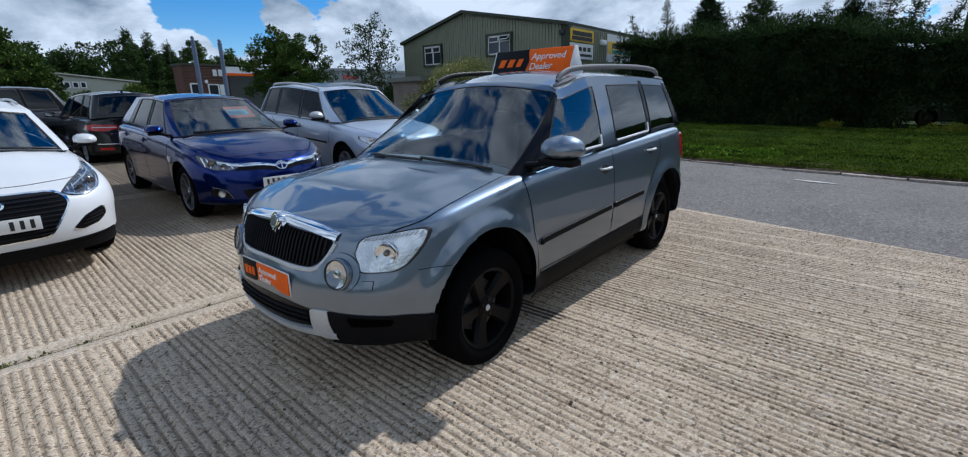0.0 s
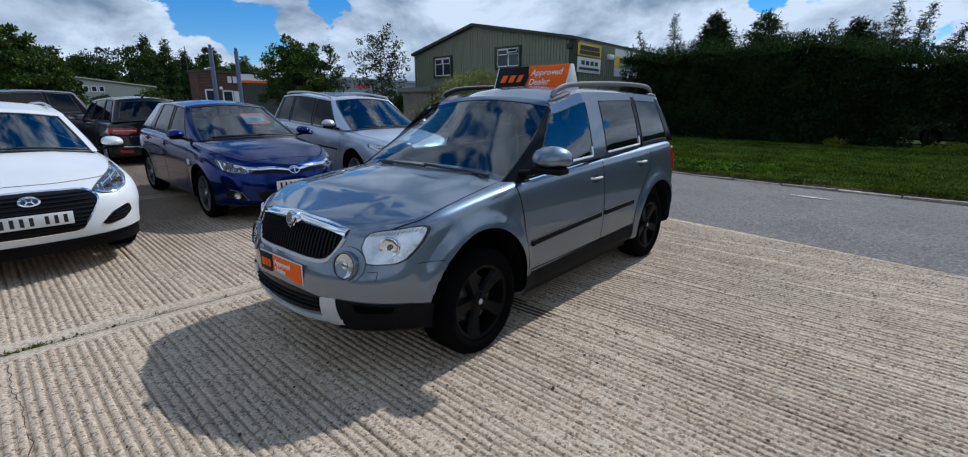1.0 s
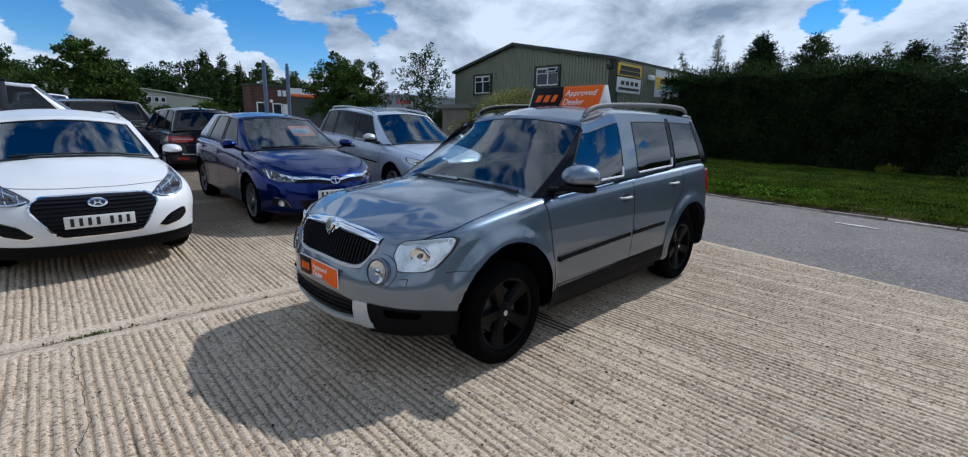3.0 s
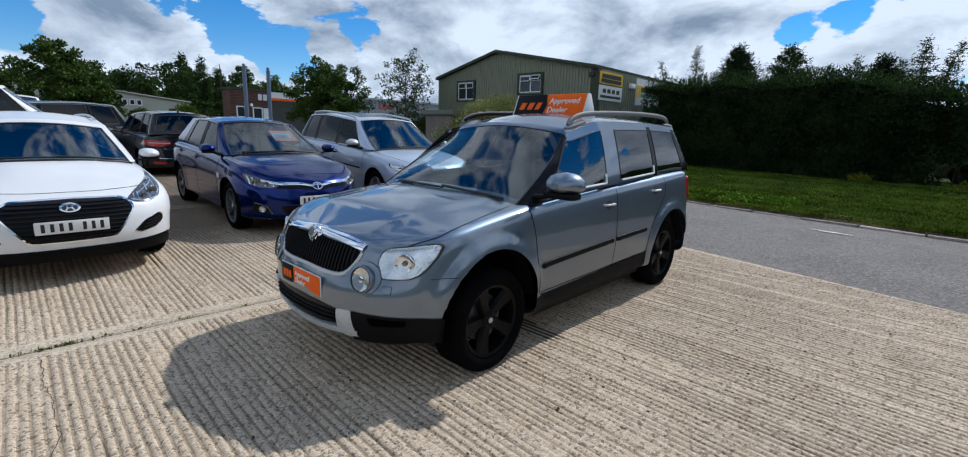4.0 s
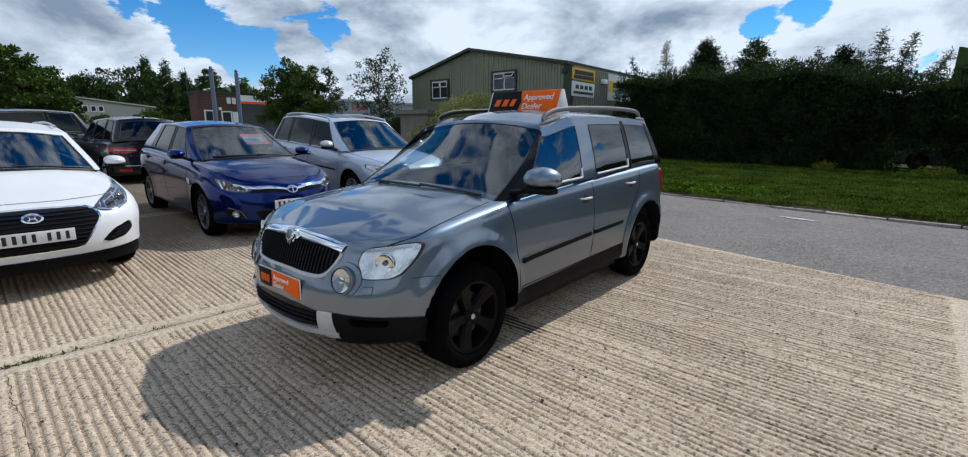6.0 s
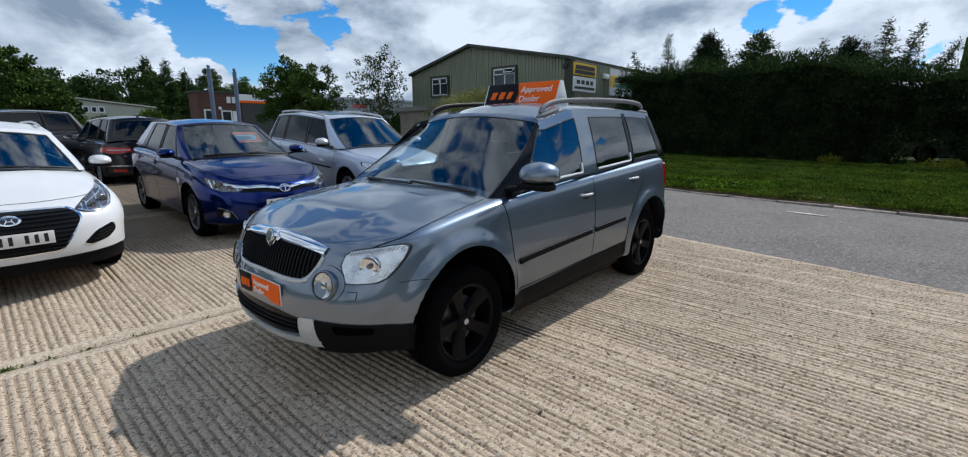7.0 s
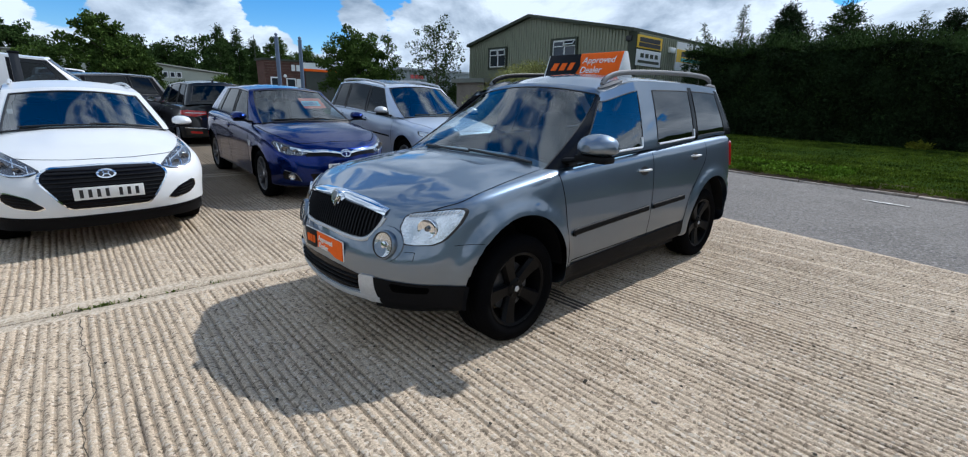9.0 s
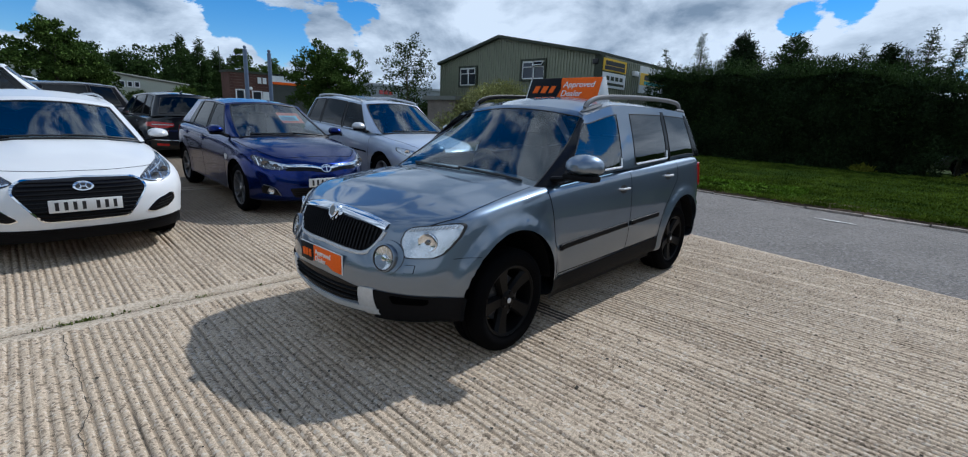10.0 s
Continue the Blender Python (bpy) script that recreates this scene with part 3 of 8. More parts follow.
def lower_body(P):
    """Sides, bonnet and ends as sections strung along the car."""
    W, xf, xr = P["W"], P["xf"], P["xr"]
    Lf, nf, Lr, nr = P["Lf"], P["nf"], P["Lr"], P["nr"]
    st = []
    for k in range(34):
        a = (1 - k / 33) * math.pi / 2
        st.append((xf - Lf + Lf * math.sin(a) ** (2 / nf), max(0.0, math.cos(a) ** (2 / nf))))
    x0, x1 = xf - Lf, xr + Lr
    n = int((x0 - x1) / 0.03)
    for k in range(1, n):
        st.append((x0 + (x1 - x0) * k / n, 1.0))
    for k in range(26):
        a = k / 25 * math.pi / 2
        st.append((xr + Lr - Lr * math.sin(a) ** (2 / nr), max(0.0, math.cos(a) ** (2 / nr))))
    rows = []
    for x, wf in st:
        w = W * wf * P["taper"](x)
        zb, zs, zt = P["zb"](x), P["zs"](x), P["zt"](x)
        h = zs - zb
        c = [(0, 0, zb), (0, 0.80 * w, zb)]
        c += [(0, f * w, zb + g * h) for f, g in P["side"]]
        c += [(0, f * w, zs + g * (zt - zs)) for f, g in P["crown"]]
        s = [c[0]] and catmull(c[1:], 56)
        row = []
        for q in [Vector(c[0])] + s:
            z = q.z
            xx = x - P["lean"](z) * smoothstep(xf - Lf * 0.9, xf, x) + P["rlean"](z) * smoothstep(xr + Lr, xr, x)
            row.append(Vector((xx, max(0.0, q.y), z)))
        row[-1].y = 0.0
        rows.append(row)
    bm = bmesh.new()
    grid_faces(bm, rows)
    g = bmesh.ops.duplicate(bm, geom=bm.faces[:] + bm.edges[:] + bm.verts[:])
    nv = [e for e in g["geom"] if isinstance(e, bmesh.types.BMVert)]
    for v in nv:
        v.co.y = -v.co.y
    bmesh.ops.remove_doubles(bm, verts=bm.verts, dist=0.0008)
    bmesh.ops.recalc_face_normals(bm, faces=bm.faces)
    # swollen arch lips, bonnet ridges
    az, ar, fl = P.get("arch_z", P["wheel_r"] + 0.02), P["arch_r"], P.get("flare", 0.008)
    for v in bm.verts:
        if abs(v.co.y) > W * 0.6:
            for ax in (0.0, -P["wheelbase"]):
                d = math.hypot(v.co.x - ax, v.co.z - az)
                if d < ar + 0.13 and v.co.z > 0.2:
                    k = 1 - smoothstep(ar + 0.025, ar + 0.095, d)
                    v.co.y += math.copysign(fl * k, v.co.y)
        rg = P.get("ridge")
        if rg and v.co.z > P["zs"](v.co.x) + 0.01 and v.co.x > -0.5:
            y0 = rg[0] + rg[2] * v.co.x
            u = abs(v.co.y)
            v.co.z += rg[1] * (smoothstep(y0 + 0.05, y0 - 0.03, u) if u < y0 + 0.05 else 0) * smoothstep(rg[3], rg[3] - 0.25, v.co.x)
    return bm


def cut_arch(bm, cx, cz, r, inner):
    """Opens a round wheel arch on both sides, with a clean edge."""
    dead = [f for f in bm.faces if (lambda c: abs(c.y) > inner and math.hypot(c.x - cx, c.z - cz) < r)(f.calc_center_median())]
    rim = {v for f in dead for v in f.verts if any(g not in dead for g in v.link_faces)} if len(dead) < 4000 else set()
    bmesh.ops.delete(bm, geom=dead, context="FACES")
    for v in rim:
        if v.is_valid and abs(v.co.y) > inner + 0.02:
            d = math.hypot(v.co.x - cx, v.co.z - cz)
            if v.co.z < cz:
                if abs(v.co.y) > inner * 1.6:
                    v.co.x = cx + math.copysign(math.sqrt(max(0.0, r * r - (v.co.z - cz) ** 2)), v.co.x - cx)
            elif d > 1e-4:
                v.co.x, v.co.z = cx + (v.co.x - cx) * r / d, cz + (v.co.z - cz) * r / d


def greenhouse(P):
    """Cabin above the waistline: pillars and roof as one skin, panes apart."""
    G = P["cabin"]
    nt = 16
    nfr, nco, nre = 22, 6, 14
    belt, cant, crown = G["belt"], G["cant"], G["crown"]
    side = G["side"]
    cols_kind = []
    rows = []
    for i in range(nt + 1):
        t = i / nt
        ease = t + G.get("curve", 0.20) * t * (1 - t)
        W = G["w0"] + (G["w1"] - G["w0"]) * (t ** G.get("wpow", 1.25))
        xf = G["xf0"] + (G["xf1"] - G["xf0"]) * ease
        xr = G["xr0"] + (G["xr1"] - G["xr0"]) * (t ** 1.3)
        fa = G.get("fa", 0.86)
        row, kind = [], []
        bow, rbow = G.get("bow", 0.14), G.get("rbow", 0.10)
        for k in range(nfr):
            y = W * fa * k / nfr
            row.append((xf - bow * (y / W) ** 2.2, y)); kind.append("front")
        xa, ya = xf - bow * fa ** 2.2, W * fa
        sx = side[0][0] + (side[0][1] - side[0][0]) * t
        for k in range(nco):
            u = k / nco
            q = Vector((xa, ya)) * (1 - u) ** 2 + Vector((xa - (xa - sx) * 0.30, W * 1.0)) * 2 * u * (1 - u) + Vector((sx, W)) * u * u
            row.append((q.x, q.y)); kind.append("pillar")
        for j in range(len(side) - 1):
            a = side[j][0] + (side[j][1] - side[j][0]) * t
            b = side[j + 1][0] + (side[j + 1][1] - side[j + 1][0]) * t
            nn = max(2, int(abs(side[j][0] - side[j + 1][0]) / 0.07))
            for k in range(nn):
                row.append((a + (b - a) * k / nn, None)); kind.append("side%d" % j)
        ex = side[-1][0] + (side[-1][1] - side[-1][0]) * t
        wr = W * G.get("rtaper", 0.95)
        fr = 0.84
        row = [(x, (W - (W - wr) * smoothstep(side[0][0], ex, x)) if y is None else y) for x, y in row]
        for k in range(nco):
            u = k / nco
            q = Vector((ex, wr)) * (1 - u) ** 2 + Vector((xr, wr)) * 2 * u * (1 - u) + Vector((xr - rbow * 0.0, wr * fr)) * u * u
            row.append((q.x, q.y)); kind.append("rpillar")
        for k in range(nre + 1):
            y = wr * fr * (1 - k / nre)
            row.append((xr - rbow * (1 - (y / (wr * fr)) ** 2), y)); kind.append("rear")
        cols_kind = kind
        pts = []
        for x, y in row:
            z0 = belt(x) + G.get("cowl", 0.0) * (1 - (y / W) ** 2)
            z1 = cant(x) + crown * (1 - (y / (G["w1"])) ** 2)
            pts.append(Vector((x, y, z0 + (z1 - z0) * t)))
        rows.append(pts)
    top = rows[-1]
    # the roof closes towards a spine along the middle
    x0, x1 = top[0].x, top[-1].x
    count = {k: cols_kind.count(k) for k in ("front", "rear")}
    last = len(top) - 1
    spine = []
    for k in range(len(top)):
        if k < count["front"]:
            spine.append(x0 - 0.30 * k / count["front"])
        elif k > last - count["rear"]:
            spine.append(x1 + 0.25 * (last - k) / count["rear"])
        else:
            u = (k - count["front"]) / (last - count["rear"] - count["front"])
            spine.append(x0 - 0.30 + (x1 + 0.25 - x0 + 0.30) * u)
    roof = []
    for i in range(1, 13):
        g = i / 12
        rr = []
        for p, sx in zip(top, spine):
            x, y = p.x * (1 - g) + sx * g, p.y * (1 - g)
            rr.append(Vector((x, y, cant(x) + crown * (1 - (y / G["w1"]) ** 2))))
        roof.append(rr)
    rows_all = rows + roof
    bm, panes = bmesh.new(), {}
    tb, tt = G.get("tb", 0.05), G.get("tt", 0.92)
    V = {}

    def vert(b, key, p):
        if (id(b), key) not in V:
            V[(id(b), key)] = b.verts.new(p)
        return V[(id(b), key)]
    wins = G["windows"]
    for s in (1, -1):
        for i in range(len(rows_all) - 1):
            for k in range(len(cols_kind) - 1):
                kd = cols_kind[k]
                target = bm
                nm = None
                if i < nt:
                    tm = (i + 0.5) / nt
                    if kd == "front" and 0.02 < tm < G.get("screen_top", 0.965):
                        nm = "windscreen"
                    elif kd == "rear" and G.get("rear_tb", 0.12) < tm < 0.9:
                        nm = "rear_window"
                    elif kd in wins and tb < tm < tt:
                        nm = wins[kd] + ("_l" if s > 0 else "_r")
                    elif kd in G.get("black", ()) and tm < 0.95:
                        nm = "black_" + kd + ("_l" if s > 0 else "_r")
                if nm:
                    if nm not in panes:
                        panes[nm] = bmesh.new()
                    target = panes[nm]
                q = []
                for a, b in ((i, k), (i, k + 1), (i + 1, k + 1), (i + 1, k)):
                    p = rows_all[a][b]
                    q.append(vert(target, (s, a, b), (p.x, s * p.y, p.z)))
                if s < 0:
                    q.reverse()
                try:
                    target.faces.new(q)
                except ValueError:
                    pass
    for b in [bm] + list(panes.values()):
        bmesh.ops.remove_doubles(b, verts=b.verts, dist=0.0006)
        bmesh.ops.recalc_face_normals(b, faces=b.faces)
    return bm, panes


def rim_lines(pane, inward=0.0):
    """The border loop of a pane, in order."""
    edges = [e for e in pane.edges if len(e.link_faces) == 1]
    if not edges:
        return []
    nxt = {}
    for e in edges:
        for v in e.verts:
            nxt.setdefault(v, []).append(e.other_vert(v))
    start = edges[0].verts[0]
    loop, prev, cur = [start.co.copy()], None, start
    for _ in range(len(edges) + 2):
        opts = [v for v in nxt[cur] if v is not prev]
        if not opts:
            break
        prev, cur = cur, opts[0]
        if cur is start:
            break
        loop.append(cur.co.copy())
    return loop


def make_wheel(parent, x, y, r, width, rim_r, material, spokes=5, double=True, side=1, twist=0.0, spoke_w=0.0):
    """Alloy wheel with a tyre; y is the plane of its outer face."""
    m = Matrix.Translation((x, y, r)) @ Matrix.Diagonal((1, side, 1, 1)) @ Matrix.Rotation(twist, 4, "Y")
    bm = bmesh.new()
    # rim barrel and lip
    lathe(bm, [(rim_r + 0.012, -0.006), (rim_r + 0.004, 0.0), (rim_r - 0.012, -0.008), (rim_r - 0.02, -0.04), (rim_r - 0.035, -width * 0.9)], m, 40)
    lathe(bm, [(0.0, -0.018), (0.05, -0.018), (0.062, -0.026), (0.066, -0.07)], m, 24)
    bmesh.ops.recalc_face_normals(bm, faces=bm.faces)
    wheel = part("wheel", bm, material, parent)
    for k in range(spokes):
        base = 2 * math.pi * k / spokes
        arms = ((-0.17, 0.02), (0.17, -0.02)) if double else ((0.0, 0.0),)
        for spread, _ in arms:
            wid = spoke_w or (0.022 if double else 0.034)
            rows = []
            for u in (0.0, 0.25, 0.5, 0.75, 1.0):
                rr = 0.045 + (rim_r - 0.052) * u
                a = base + spread * (0.45 + 0.75 * u)
                dep = -0.028 + 0.022 * u * u
                w2 = wid * ((1.15 - 0.25 * u) if not spoke_w else (0.82 + 0.5 * u * u))
                c, s = math.cos(a), math.sin(a)
                ring = []
                for dx, dy in ((-1, -0.022), (-0.7, 0.0), (0.7, 0.0), (1, -0.022), (0.8, -0.05), (-0.8, -0.05)):
                    ring.append(m @ Vector((rr * c - s * dx * w2, dep + dy, rr * s + c * dx * w2)))
                rows.append(ring)
            sb = bmesh.new()
            grid_faces(sb, rows, closed=True)
            bmesh.ops.recalc_face_normals(sb, faces=sb.faces)
            part("spoke", sb, material, wheel)
    bm = bmesh.new()
    lathe(bm, [(0.0, -0.012), (0.016, -0.012), (0.022, -0.015), (0.024, -0.02)], m, 20)
    cap = part("hub_cap", bm, material if spoke_w else M["satin_silver"], wheel)
    if spoke_w:
        bm = bmesh.new()
        lathe(bm, [(0.0, -0.009), (0.015, -0.0095), (0.018, -0.013)], m, 18)
        part("cap_badge", bm, M["satin_silver"], wheel)
        for k in range(5):
            a = 2 * math.pi * (k + 0.5) / 5
            bm = bmesh.new()
            lathe(bm, [(0.0, -0.012), (0.009, -0.013), (0.010, -0.03)], m @ Matrix.Translation((0.047 * math.cos(a), 0, 0.047 * math.sin(a))), 8)
            part("wheel_bolt", bm, M["gloss_black"], wheel)
    bm = bmesh.new()
    R, w = r, width
    lathe(bm, [(rim_r - 0.004, -0.012), (rim_r + 0.012, 0.004), (rim_r + (R - rim_r) * 0.45, 0.016), (R - 0.035, 0.012), (R - 0.012, 0.0),
               (R - 0.002, -0.018), (R, -0.035), (R, -w * 0.30), (R - 0.006, -w * 0.305), (R - 0.006, -w * 0.33), (R, -w * 0.335),
               (R, -w * 0.52), (R - 0.006, -w * 0.525), (R - 0.006, -w * 0.55), (R, -w * 0.555), (R, -w + 0.02), (R - 0.012, -w), (rim_r, -w + 0.01)], m, 56)
    bmesh.ops.recalc_face_normals(bm, faces=bm.faces)
    part("tyre", bm, M["tyre"], wheel)
    bm = bmesh.new()
    lathe(bm, [(0.0, -0.075), (0.145, -0.075), (0.148, -0.10), (0.0, -0.10)], m, 32)
    part("brake_disc", bm, M["alloy_dark"], wheel)
    return wheel


def make_car(name, label, P, place, heading):
    """A car with its front axle's middle at place, looking along heading (degrees from +X)."""
    car = tagged(new(name), label, "car")
    car.empty_display_size = 0.3
    pm = P["paint"]
    body = lower_body(P)
    wb, wr = P["wheelbase"], P["wheel_r"]
    cabin, panes = greenhouse(P)
    S = Surface([body, cabin] + [panes[k] for k in panes])
    SB = Surface([body])
    for ax in (0.0, -wb):
        cut_arch(body, ax, P.get("arch_z", wr + 0.02), P["arch_r"], P["W"] * 0.55)
    # the floor of the cabin is open where the panes look in
    G = P["cabin"]
    dead = []
    for f in body.faces:
        c = f.calc_center_median()
        if c.z > P["zs"](c.x) - 0.01 and G["xr0"] + 0.10 < c.x < G["xf0"] - 0.17 and abs(c.y) < G["w0"] - 0.06:
            dead.append(f)
    bmesh.ops.delete(body, geom=dead, context="FACES")
    body_ob = part("body_shell", body, pm, car)
    part("roof", cabin, pm if not P.get("black_roof") else M["gloss_black"], car)
    for nm in panes:
        loop = rim_lines(panes[nm])
        if len(loop) > 3:
            bm = bmesh.new()
            tube(bm, loop + loop[:2], 0.009 if nm != "windscreen" else 0.011, 6, cap=False) if not P.get("thin_seal") else tube(bm, loop + loop[:2], 0.005, 6, cap=False)
            frame_bm = bm
        if nm.startswith("black_"):
            part("black_pillar", panes[nm], M["gloss_black"], car)
            if len(loop) > 3:
                frame_bm.free()
            continue
        # left and right front panes take different tints to suit their look
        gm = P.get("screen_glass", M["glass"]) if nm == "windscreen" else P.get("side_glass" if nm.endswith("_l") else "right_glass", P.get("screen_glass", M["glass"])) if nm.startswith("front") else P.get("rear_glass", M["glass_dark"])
        pane = part(nm[:-2] if nm[-2:] in ("_l", "_r") else nm, panes[nm], gm, car)
        if len(loop) > 3:
            part("window_seal", frame_bm, M["rubber"], pane)
    # dark liners in the arches and a plain floor pan
    for ax in (0.0, -wb):
        for s in (1, -1):
            bm = bmesh.new()
            r = P["arch_r"] + 0.004
            zc = P.get("arch_z", wr + 0.02)
            rows = []
            for k in range(25):
                a = math.pi * (k / 24 * 0.96 + 0.02)
                rows.append([Vector((ax + r * math.cos(a), s * yy, zc + r * math.sin(a))) for yy in (P["W"] * 0.52, P["W"] * 0.72, P["W"] * 0.97 - 0.012)])
            grid_faces(bm, rows)
            bm.faces.new([bm.verts.new((ax + r * math.cos(math.pi * (k / 24 * 0.96 + 0.02)), s * P["W"] * 0.52, zc + r * math.sin(math.pi * (k / 24 * 0.96 + 0.02)))) for k in range(25)])
            part("arch_liner", bm, M["black_plastic"], car)
    # cabin inside: floor, dashboard, seats
    z0 = P["zs"](-1.0)
    xs = G["xf0"]
    w0 = G["w0"] - 0.07
    part("cabin_floor", boxed(G["xr0"] + 0.15, xs - 0.25, -w0, w0, 0.34, 0.42), M["dark_inside"], car)
    bm = bmesh.new()
    prof = [(xs - 0.10, z0 - 0.10), (xs - 0.30, z0 - 0.045), (xs - 0.52, z0 - 0.04), (xs - 0.62, z0 - 0.09), (xs - 0.64, z0 - 0.30), (xs - 0.50, z0 - 0.5)]
    grid_faces(bm, [[Vector((x, y, z - 0.05 * (y / w0) ** 4)) for x, z in prof] for y in [w0 * (k / 8 - 1) for k in range(17)]])
    part("dashboard", bm, M["dark_inside"], car)
    for s in (1, -1):
        bm = bmesh.new()
        xa, xb = G["side"][0][0] + 0.02, G["xr0"] + 0.25
        grid_faces(bm, [[Vector((x, s * (G["w0"] - 0.022 - 0.06 * smoothstep(xa, xb, x)), z)) for z in (0.45, 0.8, G["belt"](x) + 0.02)] for x in [xa + (xb - xa) * k / 12 for k in range(13)]])
        part("door_card", bm, M["dark_inside"], car)
    for sx, ys in ((xs - 1.25, (0.36, -0.36)), (xs - 2.12, (0.38, 0.0, -0.38))):
        if sx < G["xr0"] + 0.3:
            continue
        for yy in ys:
            seat = part("seat", boxed(sx - 0.02, sx + 0.5, yy - 0.2, yy + 0.2, 0.5, 0.66, 0.05), M["seat_cloth"], car)
            bm = boxed(-0.06, 0.07, yy - 0.2, yy + 0.2, 0, 0.6, 0.05)
            bm.transform(Matrix.Translation((sx, 0, 0.6)) @ Matrix.Rotation(radians(-16), 4, "Y"))
            part("backrest", bm, M["seat_cloth"], seat)
            top = z0 + 0.26
            part("headrest", boxed(sx - 0.27, sx - 0.18, yy - 0.13, yy + 0.13, top - 0.16, top + 0.02, 0.04), M["seat_cloth"], seat)
    bm = bmesh.new()   # steering wheel, on the car's right
    c = Vector((xs - 0.80, -0.36, z0 - 0.05))
    tilt = Matrix.Translation(c) @ Matrix.Rotation(radians(-65), 4, "Y")
    tube(bm, [tilt @ Vector((0.185 * math.cos(a), 0.185 * math.sin(a), 0)) for a in [2 * math.pi * k / 28 for k in range(29)]], 0.015, 8, cap=False)
    for a in (0, 2.2, -2.2):
        tube(bm, [tilt @ Vector((0, 0, -0.02)), tilt @ Vector((0.18 * math.cos(a), 0.18 * math.sin(a), 0))], 0.016, 6)
    part("steering_wheel", bm, M["dark_inside"], car)
    # panel gaps
    for ax in ("l", "r"):
        for ln in P["gaps"]:
            bm = bmesh.new()
            S.line(bm, ln, ax, 0.007, 0.0012, n=40)
            part("panel_gap", bm, M["seam"], car)
    for ln in P.get("bonnet_gap", ()):
        bm = bmesh.new()
        if P.get("split_gap"):
            SB.line(bm, [(x, -y) for x, y in ln], "t", 0.005, 0.0012, n=50)
            part("bonnet_gap", bm, M["seam"], car)
            bm = bmesh.new()
            SB.line(bm, ln, "t", 0.005, 0.0012, n=50)
        else:
            full = [(x, y) for x, y in ln[::-1]] + [(x, -y) for x, y in (ln[1:] if ln[0][1] == 0 else ln)]
            SB.line(bm, full, "t", 0.007, 0.0012, n=90)
        part("bonnet_gap", bm, M["seam"], car)
    # wheels
    for ax in (0.0, -wb):
        for s in (1, -1):
            dx, dy = P.get("rear_wheel", (0.0, 0.0)) if ax else (0.0, 0.0)
            make_wheel(car, ax + dx, s * (P["wheel_y"] + dy), wr, P.get("tyre_w", 0.215), P["rim_r"], P["rim"], P.get("spokes", 5), P.get("double", True), s, 0.3 if ax else 0.05, P.get("spoke_w", 0.0))
    # door mirrors
    for s in (1, -1):
        mx, my, mz = P["mirror"]
        if s < 0 and P.get("folded"):
            mx, my, mz = mx - 0.38, my - 0.10, mz - 0.06
        ms = P.get("mirror_size", 1.0)
        bm = bmesh.new()
        rows = []
        for i in range(9):
            u = i / 8
            rr = math.sin(math.pi * (0.04 + u * 0.62)) ** 0.6
            row = []
            for k in range(16):
                a = 2 * math.pi * k / 16
                row.append(Vector((mx + 0.085 - 0.15 * (u ** 1.0), s * (my + 0.116 * rr * math.copysign(abs(math.cos(a)) ** 0.92, math.cos(a))),
                                   mz + (0.076 if math.sin(a) > 0 else 0.046) * rr * math.copysign(abs(math.sin(a)) ** 0.85, math.sin(a)))))
            rows.append(row)
        vr = grid_faces(bm, rows, closed=True)
        bm.faces.new(vr[0])
        bm.faces.new(vr[-1])
        bmesh.ops.recalc_face_normals(bm, faces=bm.faces)
        mir = part("door_mirror", bm, P.get("mirror_mat", pm), car)
        part("mirror_base", boxed(mx - 0.045, mx + 0.05, min(s * (my + 0.10), s * (my - 0.10)), max(s * (my + 0.10), s * (my - 0.10)), mz - 0.072, mz - 0.036, 0.012), M["black_plastic"], mir)
        bm = bmesh.new()
        tube(bm, [(mx - 0.01, s * (my - 0.20), mz - 0.085), (mx, s * (my - 0.04), mz - 0.06)], [0.03, 0.022], 8, 0.6)
        part("mirror_arm", bm, M["black_plastic"], mir)
        for o in (mir, *mir.children):
            o.data.transform(Matrix.Translation((mx, s * my, mz)) @ Matrix.Scale(ms, 4) @ Matrix.Translation((-mx, -s * my, -mz)))
        bm = bmesh.new()
        S2 = ring_outline(0, 0.008, 0.10, 0.058, 20, 2.6)
        bm.faces.new([bm.verts.new((mx - 0.068, s * (my + y), mz + z)) for y, z in S2])
        part("mirror_glass", bm, M["chrome"], mir)
    # door handles
    for s, ax in ((1, "l"), (-1, "r")):
        for hx, hz in P["handles"]:
            loc = S.lift((hx, hz), ax, 0.0)
            bm = bmesh.new()
            hs = P.get("handle_size", 0.85)
            tube(bm, [(hx + dx * hs, loc.y + s * dy * hs, hz + dz) for dx, dy, dz in ((0.095, -0.005, 0), (0.075, 0.03, 0.003), (0, 0.042, 0.004), (-0.075, 0.03, 0.003), (-0.095, -0.005, 0))],
                 [r * hs for r in (0.012, 0.015, 0.016, 0.015, 0.012)], 8, 0.8)
            part("door_handle", bm, P.get("handle_mat", pm), car)
            # flat dark disc: the shade in the cup behind the handle, as colour
            bm = bmesh.new()
            S.patch(bm, ring_outline(hx, hz - 0.004, 0.055, 0.034, 20), ax, 0.0015, 0.004, 2)
            part("handle_recess", bm, P.get("cup_shade_mat", M["dark_inside"]), car)
